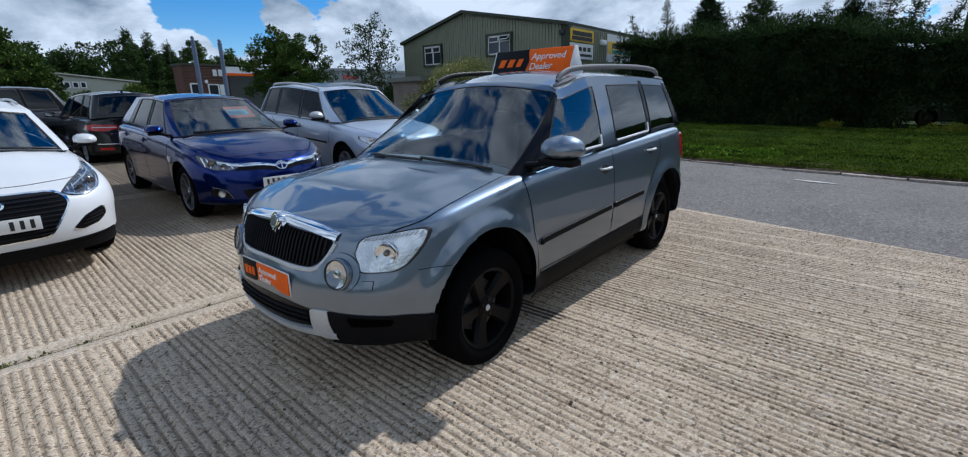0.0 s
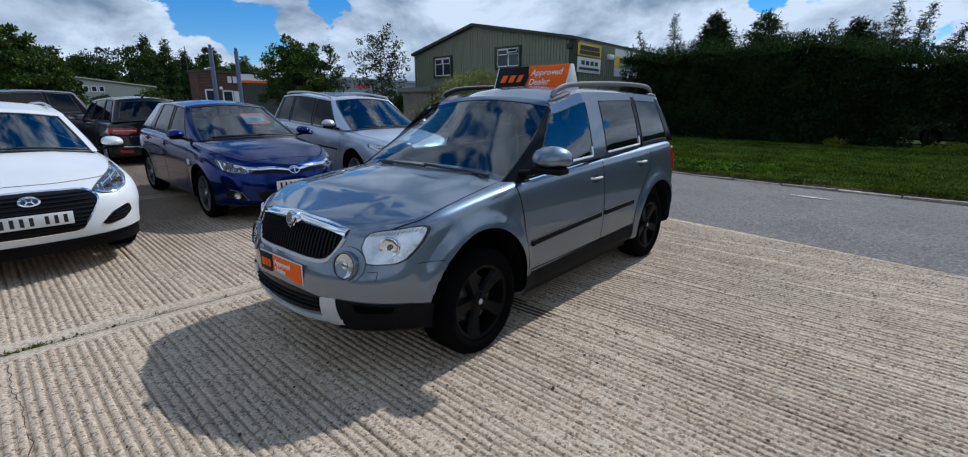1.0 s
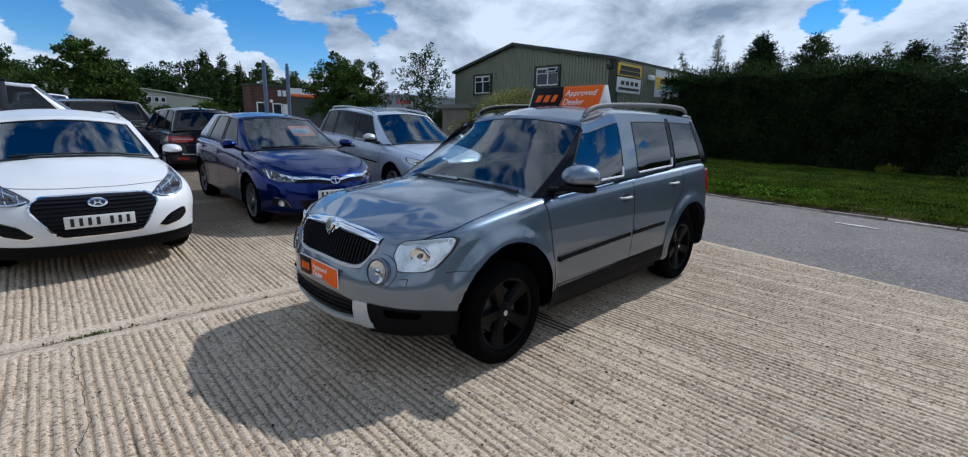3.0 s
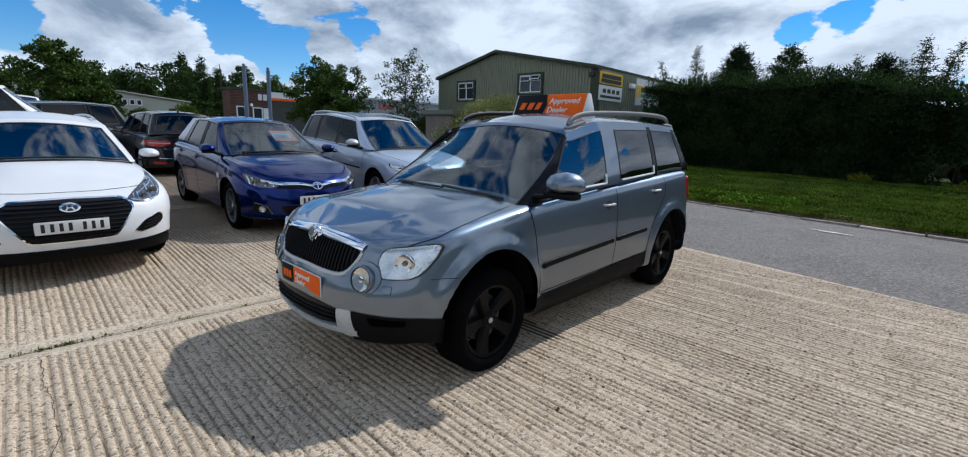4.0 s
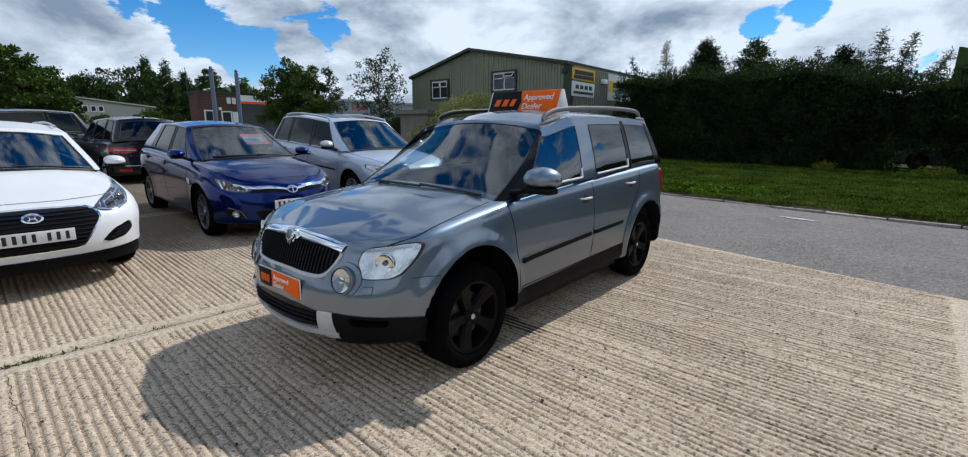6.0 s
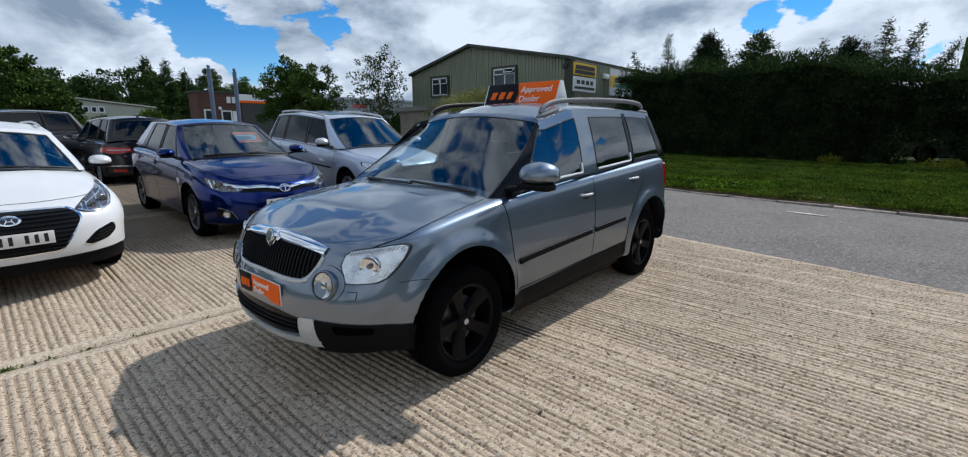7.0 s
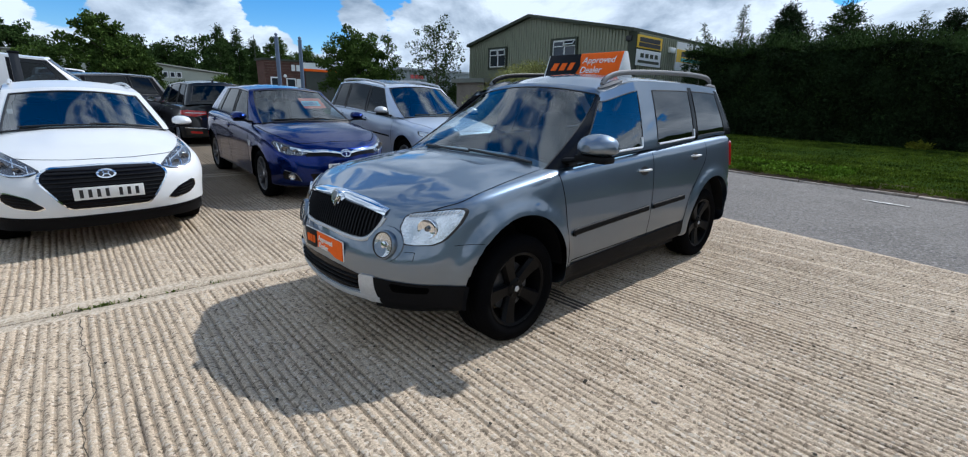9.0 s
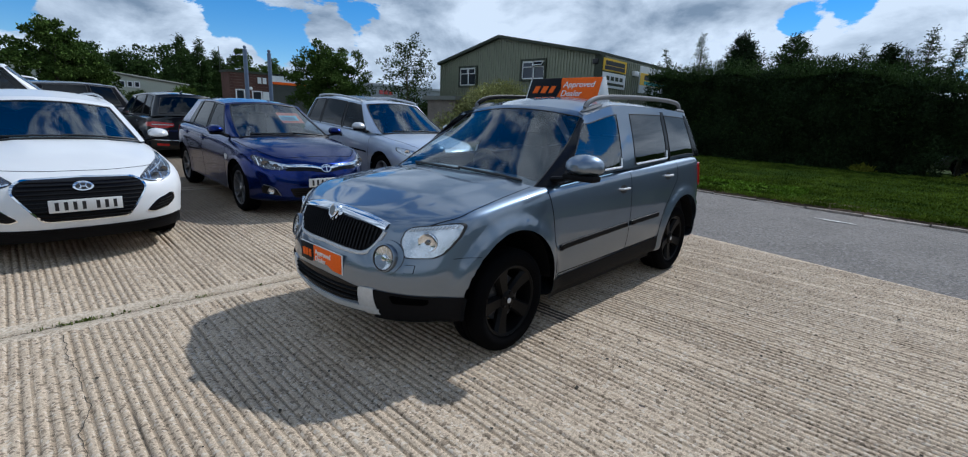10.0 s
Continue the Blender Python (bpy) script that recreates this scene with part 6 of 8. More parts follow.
def roof_sign():
    """Two-sided advertising wedge on the roof."""
    sign = tagged(new("roof_sign"), "orange and black advertising board standing on the car roof", "sign")
    z0, z1, xa, xb, xt = 1.625, 1.828, -1.66, -1.88, -1.76
    y0, y1, ym = -0.44, 0.345, -0.085
    def wedge(ya, yb, mat_, name, grow=0.0):
        bm = bmesh.new()
        prof = [(xa + grow, z0), (xt + 0.02 + grow, z1), (xt - 0.02 - grow, z1), (xb - grow, z0)]
        grid_faces(bm, [[Vector((x, y, z)) for x, z in prof + prof[:1]] for y in (ya, yb)])
        for y in (ya, yb):
            bm.faces.new([bm.verts.new((x, y, z)) for x, z in prof])
        bmesh.ops.remove_doubles(bm, verts=bm.verts, dist=1e-5)
        bmesh.ops.recalc_face_normals(bm, faces=bm.faces)
        bmesh.ops.bevel(bm, geom=bm.edges[:], offset=0.006, segments=2, affect="EDGES", profile=0.5)
        return part(name, bm, mat_, sign)
    wedge(ym - 0.02, y1, M["orange"], "orange_panel")
    wedge(y0, ym, M["sign_black"], "black_panel", 0.003)
    wedge(y1 - 0.001, y1 + 0.012, M["sign_white"], "end_cap", 0.002)
    wedge(y0 - 0.012, y0 + 0.001, M["sign_white"], "end_cap", 0.002)
    part("base", boxed(xb - 0.01, xa + 0.012, y0 - 0.01, y1 + 0.01, 1.585, 1.628, 0.006), M["black_plastic"], sign)
    d = Vector((xt + 0.02 - xa, 0, z1 - z0))
    L = d.length
    d.normalize()
    nrm = Vector((d.z, 0, -d.x))
    def on_face(y, h, off=0.004):
        p = Vector((xa, y, z0)) + d * (h * L) + nrm * off
        return Matrix(((0, d.x, nrm.x, p.x), (1, 0, 0, p.y), (0, d.z, nrm.z, p.z), (0, 0, 0, 1)))
    letters("lettering", "Approved", 0.082, on_face(-0.045, 0.56), M["white_letter"], sign, shear=0.12)
    letters("lettering", "Dealer", 0.082, on_face(-0.05, 0.16), M["white_letter"], sign, shear=0.12)
    # black arrow head pointing into the orange
    bm = bmesh.new()
    for q in ([(-0.09, 0.03), (-0.09, 0.97), (-0.062, 0.5)],):
        vs = [bm.verts.new(on_face(y, h, 0.0055).translation) for y, h in q]
        bm.faces.new(vs)
    part("arrow", bm, M["sign_black"], sign, smooth=False)
    # emblem as plain slanted blocks
    for ya, yb in ((-0.385, -0.305), (-0.29, -0.21), (-0.195, -0.125)):
        bm = bmesh.new()
        rows = [[on_face(y + (0.022 if h > 0.4 else 0), h, o).translation for y, h in ((ya, 0.30), (yb - 0.02, 0.30), (yb - 0.02, 0.62), (ya, 0.62))] for o in (0.002, 0.007)]
        vr = grid_faces(bm, rows, closed=True)
        bm.faces.new(vr[1])
        part("emblem_block", bm, M["orange"], sign, smooth=False)


roof_sign()


# ---- fronts and backs of the other cars ----
def detail_white():
    c, S = white_car, WB
    half = [(0.0, 0.398), (0.28, 0.402), (0.345, 0.48), (0.455, 0.640), (0.43, 0.705), (0.36, 0.735), (0.0, 0.745)]
    outline = rounded(half + [(-y, z) for y, z in half[-2:0:-1]], 0.03, 3)
    surround = front_patch("grille_surround", S, [(y * 1.04, 0.57 + (z - 0.57) * 1.06) for y, z in outline], M["chrome"], c, 0.006, 0.02, 6)
    g = front_patch("grille", S, outline, M["gloss_black"], c, 0.010, 0.01, 8)[0]
    for z in (0.425, 0.455, 0.487, 0.52, 0.555, 0.59, 0.625, 0.66, 0.695, 0.722):
        w = min(0.43, 0.30 + max(0, (z - 0.41)) * 0.66) if z < 0.64 else 0.44 - (z - 0.64) * 0.6
        surface_line("grille_bar", S, [(-w, z), (0, z), (w, z)], "f", 0.013, M["black_plastic"], g, 0.011, 0.012, n=40)
    front_patch("badge_rim", S, ring_outline(0, 0.684, 0.072, 0.037, 30), M["chrome"], c, 0.028, 0.01, 3)
    front_patch("badge_centre", S, ring_outline(0, 0.684, 0.055, 0.026, 30), M["ink"], c, 0.030, 0.002, 3)
    for s in (1, -1):
        surface_line("badge_stroke", S, [(s * 0.030, 0.664), (s * 0.016, 0.684), (s * 0.022, 0.704)], "f", 0.010, M["chrome"], c, 0.031, 0.002, n=8)
    surface_line("badge_stroke", S, [(-0.02, 0.684), (0.02, 0.684)], "f", 0.009, M["chrome"], c, 0.031, 0.002, n=6)
    number_plate(c, S, "f", 0.0, 0.530, 0.50, 0.107, proud=0.036)
    lamp = rounded([(0.425, 0.715), (0.50, 0.682), (0.62, 0.677), (0.715, 0.715), (0.762, 0.79), (0.765, 0.875), (0.735, 0.895), (0.62, 0.835), (0.51, 0.775)], 0.02, 3)
    head_lamp(S, lamp, c, [(0.655, 0.755, 0.046), (0.56, 0.725, 0.034)], dark=1)
    for s in (1, -1):
        surface_line("light_strip", S, [(s * 0.455, 0.712), (s * 0.53, 0.694), (s * 0.62, 0.692), (s * 0.70, 0.724), (s * 0.738, 0.79)], "f", 0.014, M["chrome"], c, 0.013, 0.006, n=30)
        surface_line("light_strip", S, [(s * 0.52, 0.745), (s * 0.60, 0.785), (s * 0.70, 0.835), (s * 0.735, 0.865)], "f", 0.008, M["chrome"], c, 0.013, 0.005, n=20)
    fog = rounded([(0.445, 0.425), (0.50, 0.405), (0.635, 0.435), (0.705, 0.49), (0.70, 0.545), (0.665, 0.553), (0.545, 0.51)], 0.02, 3)
    front_patch("fog_surround", S, [(0.61 + (y - 0.61) * 1.08, 0.475 + (z - 0.475) * 1.12) for y, z in fog], M["chrome"], c, 0.004, 0.01, 4, both=True)
    front_patch("fog_recess", S, fog, M["gloss_black"], c, 0.007, 0.01, 4, both=True)
    for s in (1, -1):
        for z in (0.445, 0.472, 0.50):
            surface_line("fog_slat", S, [(s * (0.51 + (z - 0.44) * 0.9), z - 0.004), (s * 0.68, z + 0.022)], "f", 0.008, M["black_plastic"], c, 0.009, 0.006, n=10)
    surface_line("lower_lip", S, [(-0.76, 0.335), (-0.5, 0.322), (0, 0.318), (0.5, 0.322), (0.76, 0.335)], "f", 0.03, M["black_plastic"], c, 0.0, 0.012, n=60)
    for s in (1, -1):
        bm = bmesh.new()
        tube(bm, [WS.lift((x, 0.545 * s), "t", 0.03) for x in [-1.35 - 0.2 * k for k in range(9)]], 0.014, 8)
        part("roof_rail", bm, M["satin_silver"], c)

    # black apron under the bumper, deepened to carry the shade below the lip
    top = [S.lift((0.775 * (k / 10 - 1), 0.335), "f", -0.012) for k in range(21)]
    top = [top[0] + Vector((-0.20, -0.01, 0.0))] + top + [top[-1] + Vector((-0.20, 0.01, 0.0))]
    bm = bmesh.new()
    rows = [[bm.verts.new(p + Vector(o)) for p in top] for o in ((0, 0, 0.02), (0.004, 0, -0.05), (-0.03, 0, -0.115), (-0.07, 0, -0.125), (-0.07, 0, 0.0))]
    for a, b in zip(rows, rows[1:]):
        for k in range(len(top) - 1):
            bm.faces.new((a[k], a[k + 1], b[k + 1], b[k]))
    bmesh.ops.recalc_face_normals(bm, faces=bm.faces)
    part("bumper_apron", bm, M["black_plastic"], c)


detail_white()


def detail_blue():
    c, S = blue_car, BB
    lamp = rounded([(0.43, 0.655), (0.52, 0.625), (0.66, 0.63), (0.735, 0.67), (0.77, 0.76), (0.745, 0.795), (0.61, 0.745), (0.50, 0.70)], 0.02, 3)
    head_lamp(S, lamp, c, [(0.66, 0.69, 0.05), (0.57, 0.668, 0.036)], dark=1)
    surface_line("upper_grille", S, [(-0.48, 0.645), (-0.25, 0.648), (-0.1, 0.632), (0, 0.62), (0.1, 0.632), (0.25, 0.648), (0.48, 0.645)], "f", 0.055, M["gloss_black"], c, 0.003, 0.004, n=50)
    surface_line("chrome_bar", S, [(-0.62, 0.715), (-0.45, 0.685), (-0.22, 0.682), (-0.08, 0.66), (0, 0.648), (0.08, 0.66), (0.22, 0.682), (0.45, 0.685), (0.62, 0.715)], "f", 0.034, M["chrome"], c, 0.006, 0.012, n=60)
    front_patch("badge_rim", S, ring_outline(0, 0.652, 0.070, 0.048, 30), M["chrome"], c, 0.024, 0.02, 3)
    front_patch("badge_centre", S, ring_outline(0, 0.652, 0.056, 0.037, 30), M["blue_paint"], c, 0.026, 0.002, 3)
    for pts in ([(-0.055, 0.662), (0, 0.675), (0.055, 0.662)], [(0, 0.69), (0, 0.615)]):
        surface_line("badge_stroke", S, pts, "f", 0.013, M["chrome"], c, 0.027, 0.003, n=10)
    front_patch("lower_grille", S, rounded([(-0.46, 0.40), (0, 0.42), (0.46, 0.40), (0.40, 0.28), (0, 0.262), (-0.40, 0.28)], 0.03, 3), M["gloss_black"], c, 0.004, 0.01, 6)
    for z in (0.295, 0.32, 0.345, 0.37, 0.392):
        surface_line("grille_bar", S, [(-0.40, z), (0, z), (0.40, z)], "f", 0.009, M["black_plastic"], c, 0.005, 0.008, n=30)
    for s in (1, -1):
        front_patch("fog_recess", S, rounded([(0.54 * s, 0.30), (0.71 * s, 0.32), (0.71 * s, 0.42), (0.67 * s, 0.43), (0.56 * s, 0.36)], 0.02, 3), M["gloss_black"], c, 0.004, 0.01, 4)
        round_lamp(S, 0.63 * s, 0.358, 0.036, c, M["gloss_black"], ring=M["rail_grey"], proud=0.020)
        surface_line("fog_trim", S, [(0.54 * s, 0.30), (0.60 * s, 0.395), (0.70 * s, 0.435)], "f", 0.007, M["rail_grey"], c, 0.006, 0.006, n=16)
    number_plate(c, S, "f", 0.0, 0.475)
    surface_line("lower_lip", S, [(-0.72, 0.255), (-0.5, 0.225), (0, 0.218), (0.5, 0.225), (0.72, 0.255)], "f", 0.03, M["blue_paint"], c, 0.0, 0.014, n=60)
    # price card behind the windscreen
    q = [BS.lift((y, z), "f", -0.018) for y, z in ((0.05, 1.145), (0.43, 1.145), (0.43, 1.285), (0.05, 1.285))]
    bm = bmesh.new()
    bm.faces.new([bm.verts.new(p) for p in q])
    card = part("price_card", bm, M["card_orange"], c, "orange price card with cyan band", smooth=False)
    q = [BS.lift((y, z), "f", -0.014) for y, z in ((0.06, 1.18), (0.36, 1.18), (0.36, 1.245), (0.06, 1.245))]
    bm = bmesh.new()
    bm.faces.new([bm.verts.new(p) for p in q])
    part("card_band", bm, M["cyan_card"], card, smooth=False)
    for k in range(5):
        q = [BS.lift((y, z), "f", -0.011) for y, z in ((0.075 + k * 0.05, 1.19), (0.11 + k * 0.05, 1.19), (0.11 + k * 0.05, 1.235), (0.075 + k * 0.05, 1.235))]
        bm = bmesh.new()
        bm.faces.new([bm.verts.new(p) for p in q])
        part("figure_bar", bm, M["post_blue"], card, smooth=False)
    # chrome flash on the wing, tail lamps
    for s, ax in ((1, "l"), (-1, "r")):
        bm = bmesh.new()
        BS.patch(bm, rounded([(-0.30, 0.72), (-0.42, 0.73), (-0.40, 0.66), (-0.32, 0.65)], 0.01, 2), ax, 0.004, 0.006, 3)
        part("wing_badge", bm, M["satin_silver"], c)
        bm = bmesh.new()
        BB.patch(bm, rounded([(-2.88, 0.97), (-3.12, 0.96), (-3.14, 0.82), (-2.92, 0.86)], 0.02, 2), ax, 0.006, 0.02, 3)
        part("tail_lamp", bm, M["lamp_red"], c)


detail_blue()


def detail_mpv():
    c, S = mpv, VB
    lamp = rounded([(0.50, 0.735), (0.60, 0.69), (0.76, 0.695), (0.85, 0.76), (0.84, 0.82), (0.72, 0.805), (0.58, 0.775)], 0.02, 3)
    head_lamp(S, lamp, c, [(0.72, 0.75, 0.045), (0.62, 0.735, 0.036)])
    for z in (0.70, 0.735):
        surface_line("grille_bar", S, [(-0.50, z + 0.01), (0, z), (0.50, z + 0.01)], "f", 0.02, M["chrome"], c, 0.004, 0.008, n=40)
    front_patch("lower_grille", S, rounded([(-0.50, 0.44), (0.50, 0.44), (0.44, 0.30), (-0.44, 0.30)], 0.03, 3), M["gloss_black"], c, 0.004, 0.01, 6)
    number_plate(c, S, "f", 0.0, 0.52)
    for s, ax in ((1, "l"), (-1, "r")):
        bm = bmesh.new()
        pts = catmull([VS.lift((-1.18, 0.62 * s), "t", 0.0), VS.lift((-1.30, 0.62 * s), "t", 0.045), VS.lift((-2.2, 0.62 * s), "t", 0.055), VS.lift((-3.0, 0.61 * s), "t", 0.045), VS.lift((-3.12, 0.60 * s), "t", 0.0)], 24)
        tube(bm, pts, 0.017, 8, 1.2)
        part("roof_rail", bm, M["satin_silver"], c)
        # crease drawn as a flat dark ribbon, its shade put into the colour
        surface_line("side_crease", S, [(-0.5, 0.66), (-1.5, 0.69), (-2.3, 0.72)], ax, 0.03, M["dark_inside"], c, 0.0015, n=30)
    bm = bmesh.new()
    VS.patch(bm, rounded([(-1.35, -0.42), (-1.35, 0.42), (-2.55, 0.42), (-2.55, -0.42)], 0.05, 3), "t", 0.003, 0.004, 5)
    part("glass_roof", bm, M["gloss_black"], c)


detail_mpv()


def detail_black():
    c, S = black_car, KB
    for s, ax in ((1, "l"), (-1, "r")):
        bm = bmesh.new()
        KB.patch(bm, rounded([(0.36 * s, 0.93), (0.80 * s, 0.96), (0.83 * s, 0.82), (0.62 * s, 0.80), (0.36 * s, 0.85)], 0.02, 3), "b", 0.006, 0.02, 4)
        lamp = part("tail_lamp", bm, M["lamp_red"], c)
        surface_line("lamp_band", KB, [(0.38 * s, 0.885), (0.80 * s, 0.89)], "b", 0.018, M["satin_silver"], lamp, 0.008, n=12)
        bm = bmesh.new()
        KB.patch(bm, rounded([(-3.28, 0.93), (-3.50, 0.95), (-3.50, 0.83), (-3.32, 0.85)], 0.02, 3), ax, 0.006, 0.02, 3)
        part("tail_lamp", bm, M["lamp_red"], c)
        bm = bmesh.new()
        KB.patch(bm, rounded([(0.50 * s, 0.44), (0.74 * s, 0.45), (0.74 * s, 0.40), (0.50 * s, 0.39)], 0.01, 2), "b", 0.006, 0.01, 3)
        part("rear_reflector", bm, M["lamp_red"], c)
    surface_line("chrome_strip", KB, [(-0.84, 0.53), (0, 0.515), (0.84, 0.53)], "b", 0.022, M["chrome"], c, 0.003, 0.006, n=50)
    for k in range(4):
        bm = bmesh.new()
        KB.patch(bm, rounded([(0.30 + k * 0.055, 0.74), (0.345 + k * 0.055, 0.74), (0.345 + k * 0.055, 0.765), (0.30 + k * 0.055, 0.765)], 0.003, 1), "b", 0.003, 0.003, 2)
        part("badge_bar", bm, M["chrome"], c)
    number_plate(c, KB, "b", 0.0, 0.62, yellow=True)
    bm = bmesh.new()
    tube(bm, [KS.lift((-3.05, 0), "t", 0.0), KS.lift((-3.12, 0), "t", 0.045), KS.lift((-3.20, 0), "t", 0.05)], [0.03, 0.012, 0.008], 8)
    part("aerial", bm, M["black_paint"], c)


detail_black()


def detail_dark():
    c = dark_suv
    for s, ax in ((1, "l"), (-1, "r")):
        bm = bmesh.new()
        DB.patch(bm, rounded([(-3.28, 0.95), (-3.50, 0.95), (-3.50, 0.83), (-3.32, 0.85)], 0.02, 3), ax, 0.006, 0.02, 3)
        part("tail_lamp", bm, M["lamp_red"], c)
    number_plate(c, DB, "f", 0.0, 0.48)
    number_plate(c, DB, "b", 0.0, 0.70, yellow=True)


detail_dark()

VAN = variant(MPV, W=0.98, xr=-4.1, paint=M["white_paint"], wheelbase=2.95, wheel_y=0.93, mirror_mat=M["black_plastic"],
              zs=curve_fn((-4.2, 1.12), (-2.5, 1.12), (-0.5, 1.08), (0.2, 1.0), (0.6, 0.92), (0.9, 0.82)),
              zt=curve_fn((-4.2, 1.14), (-0.6, 1.16), (-0.1, 1.13), (0.3, 1.06), (0.6, 0.98), (0.8, 0.92), (0.9, 0.86)), rim=M["satin_silver"],
              mirror=(-0.40, 1.14, 1.30), handles=[(-1.25, 1.0)], gaps=[[(-0.35, 1.0), (-0.40, 0.6), (-0.42, 0.3)], [(-1.42, 1.1), (-1.42, 0.7), (-1.42, 0.3)]], bonnet_gap=[],
              cabin=dict(MPV["cabin"], belt=curve_fn((-4.2, 1.14), (-1.3, 1.12), (-0.5, 1.10), (0.0, 1.08)), cant=curve_fn((-4.1, 1.86), (-2.0, 1.90), (-1.0, 1.84)),
                         w0=0.93, w1=0.80, xf0=0.10, xf1=-0.80, xr0=-4.05, xr1=-4.0, side=[(-0.35, -0.92), (-1.38, -1.38), (-1.5, -1.5), (-3.9, -3.85)], windows={"side0": "front_window"}))
van, NS, NB = make_car("panel_van", "white panel van parked behind the row", VAN, (0.72, -12.1, 0.216), 181)
tagged(van, category="van")
far_van, _, _ = make_car("panel_van", "white panel van parked in the far row", VAN, (0.7, -27.0, 0.216), 92)
tagged(far_van, category="van")
far_van.scale = (1.1, 1.1, 1.17)
far_car, _, _ = make_car("hatchback", "grey hatchback parked beyond the hedge", variant(BLUE, paint=M["grey_paint"]), (-24.9, 3.5, 0.0), 264)


def van_door_edge():
    # plain dark bar in place of the edge of a van's open door
    p = tagged(new("timber_post"), "dark upright bar standing in for an open van door's edge", "post")
    part("shaft", boxed(-0.07, 0.07, -0.07, 0.07, -0.05, 1.85, 0.01), M["dark_paint"], p)
    part("cap", boxed(-0.085, 0.085, -0.085, 0.085, 1.85, 1.89, 0.01), M["sign_black"], p)
    p.location = (2.06, -10.2, fall(-10.2))


van_door_edge()



# ---- vegetation ----
def foliage(name, pos, nrm, size, aspect, material, rnd, droop=0.3, parent=None):
    """Many small bent leaves or sprays as one mesh. pos, nrm: arrays of places and outward directions."""
    n = len(pos)
    r = rnd.normal(size=(n, 3))
    d = nrm * 0.9 + r * 0.65
    d[:, 2] -= droop
    d /= np.linalg.norm(d, axis=1)[:, None] + 1e-9
    s = np.cross(d, rnd.normal(size=(n, 3)))
    s /= np.linalg.norm(s, axis=1)[:, None] + 1e-9
    up = np.cross(s, d)
    L = (size * rnd.uniform(0.6, 1.35, n))[:, None]
    Wd = L * aspect
    a = pos
    b = pos + d * L * 0.45 + s * Wd * 0.5 + up * L * 0.05
    c = pos + d * L - up * L * 0.12
    e = pos + d * L * 0.45 - s * Wd * 0.5 + up * L * 0.05
    v = np.stack([a, b, c, e], axis=1).reshape(-1, 3)
    me = bpy.data.meshes.new(name)
    me.vertices.add(4 * n)
    me.vertices.foreach_set("co", v.astype(np.float32).ravel())
    me.loops.add(4 * n)
    me.loops.foreach_set("vertex_index", np.arange(4 * n, dtype=np.int32))
    me.polygons.add(n)
    me.polygons.foreach_set("loop_start", np.arange(0, 4 * n, 4, dtype=np.int32))
    me.update(calc_edges=True)
    me.materials.append(material)
    ob = new(name, me)
    if parent:
        ob.parent = parent
    return ob


def make_tree(label, x, y, h, spread, material, leaves, leaf, seed, trunk_h=0.25, name="tree", shape=1.0, aspect=0.7, airy=0.0):
    """Tapered trunk, limbs, and a crown of leaf clumps round the limbs' ends."""
    rnd = np.random.RandomState(seed)
    tree = tagged(new(name), label, "tree")
    bm = bmesh.new()
    tr = 0.03 * h * 0.6
    top = Vector((0, 0, h * 0.92))
    lean = Vector((rnd.uniform(-0.03, 0.03) * h, rnd.uniform(-0.03, 0.03) * h, 0))
    tube(bm, [Vector((0, 0, -0.1)), Vector((0, 0, h * 0.3)) + lean * 0.4, Vector((0, 0, h * 0.6)) + lean, top + lean], [tr, tr * 0.75, tr * 0.4, tr * 0.08], 8)
    part("trunk", bm, M["bark"], tree)
    bm = bmesh.new()
    ends = []
    for k in range(26):
        u = trunk_h + (0.95 - trunk_h) * (k + rnd.uniform(0, 1)) / 26
        a = k * 2.4 + rnd.uniform(-0.3, 0.3)
        v = (u - trunk_h) / (1 - trunk_h)
        reach = spread * (math.sin(math.pi * (0.12 + 0.86 * v)) ** 0.7 if shape > 0.5 else (1 - v) * 0.95 + 0.05) * rnd.uniform(0.7, 1.1)
        p0 = Vector((0, 0, h * u * 0.85)) + lean * u
        p2 = Vector((math.cos(a) * reach, math.sin(a) * reach, h * (u + (0.06 if shape > 0.5 else -0.03))))
        p1 = p0.lerp(p2, 0.5) + Vector((0, 0, h * 0.02))
        tube(bm, [p0, p1, p2], [tr * 0.3 * (1 - 0.6 * u), tr * 0.18 * (1 - 0.6 * u), 0.01], 5)
        ends += [(p2, reach), (p1, reach * 0.7)]
    part("branchwork", bm, M["bark"], tree)
    centres = []
    for p, rch in ends:
        for _ in range(3):
            centres.append((np.array(p) + rnd.normal(size=3) * spread * (0.13 + airy), spread * rnd.uniform(0.10, 0.22) * (1.0 if shape > 0.5 else 0.7)))
    per = max(1, leaves // len(centres))
    P, N = [], []
    for c, r in centres:
        q = rnd.normal(size=(per, 3))
        q /= np.linalg.norm(q, axis=1)[:, None]
        rad = r * rnd.uniform(0.35, 1.1, (per, 1))
        P.append(c + q * rad * np.array([1, 1, 0.75]))
        N.append(q)
    foliage("crown", np.concatenate(P), np.concatenate(N), leaf, aspect, material, rnd, 0.15, tree)
    tree.location = (x, y, -0.04)
    return tree


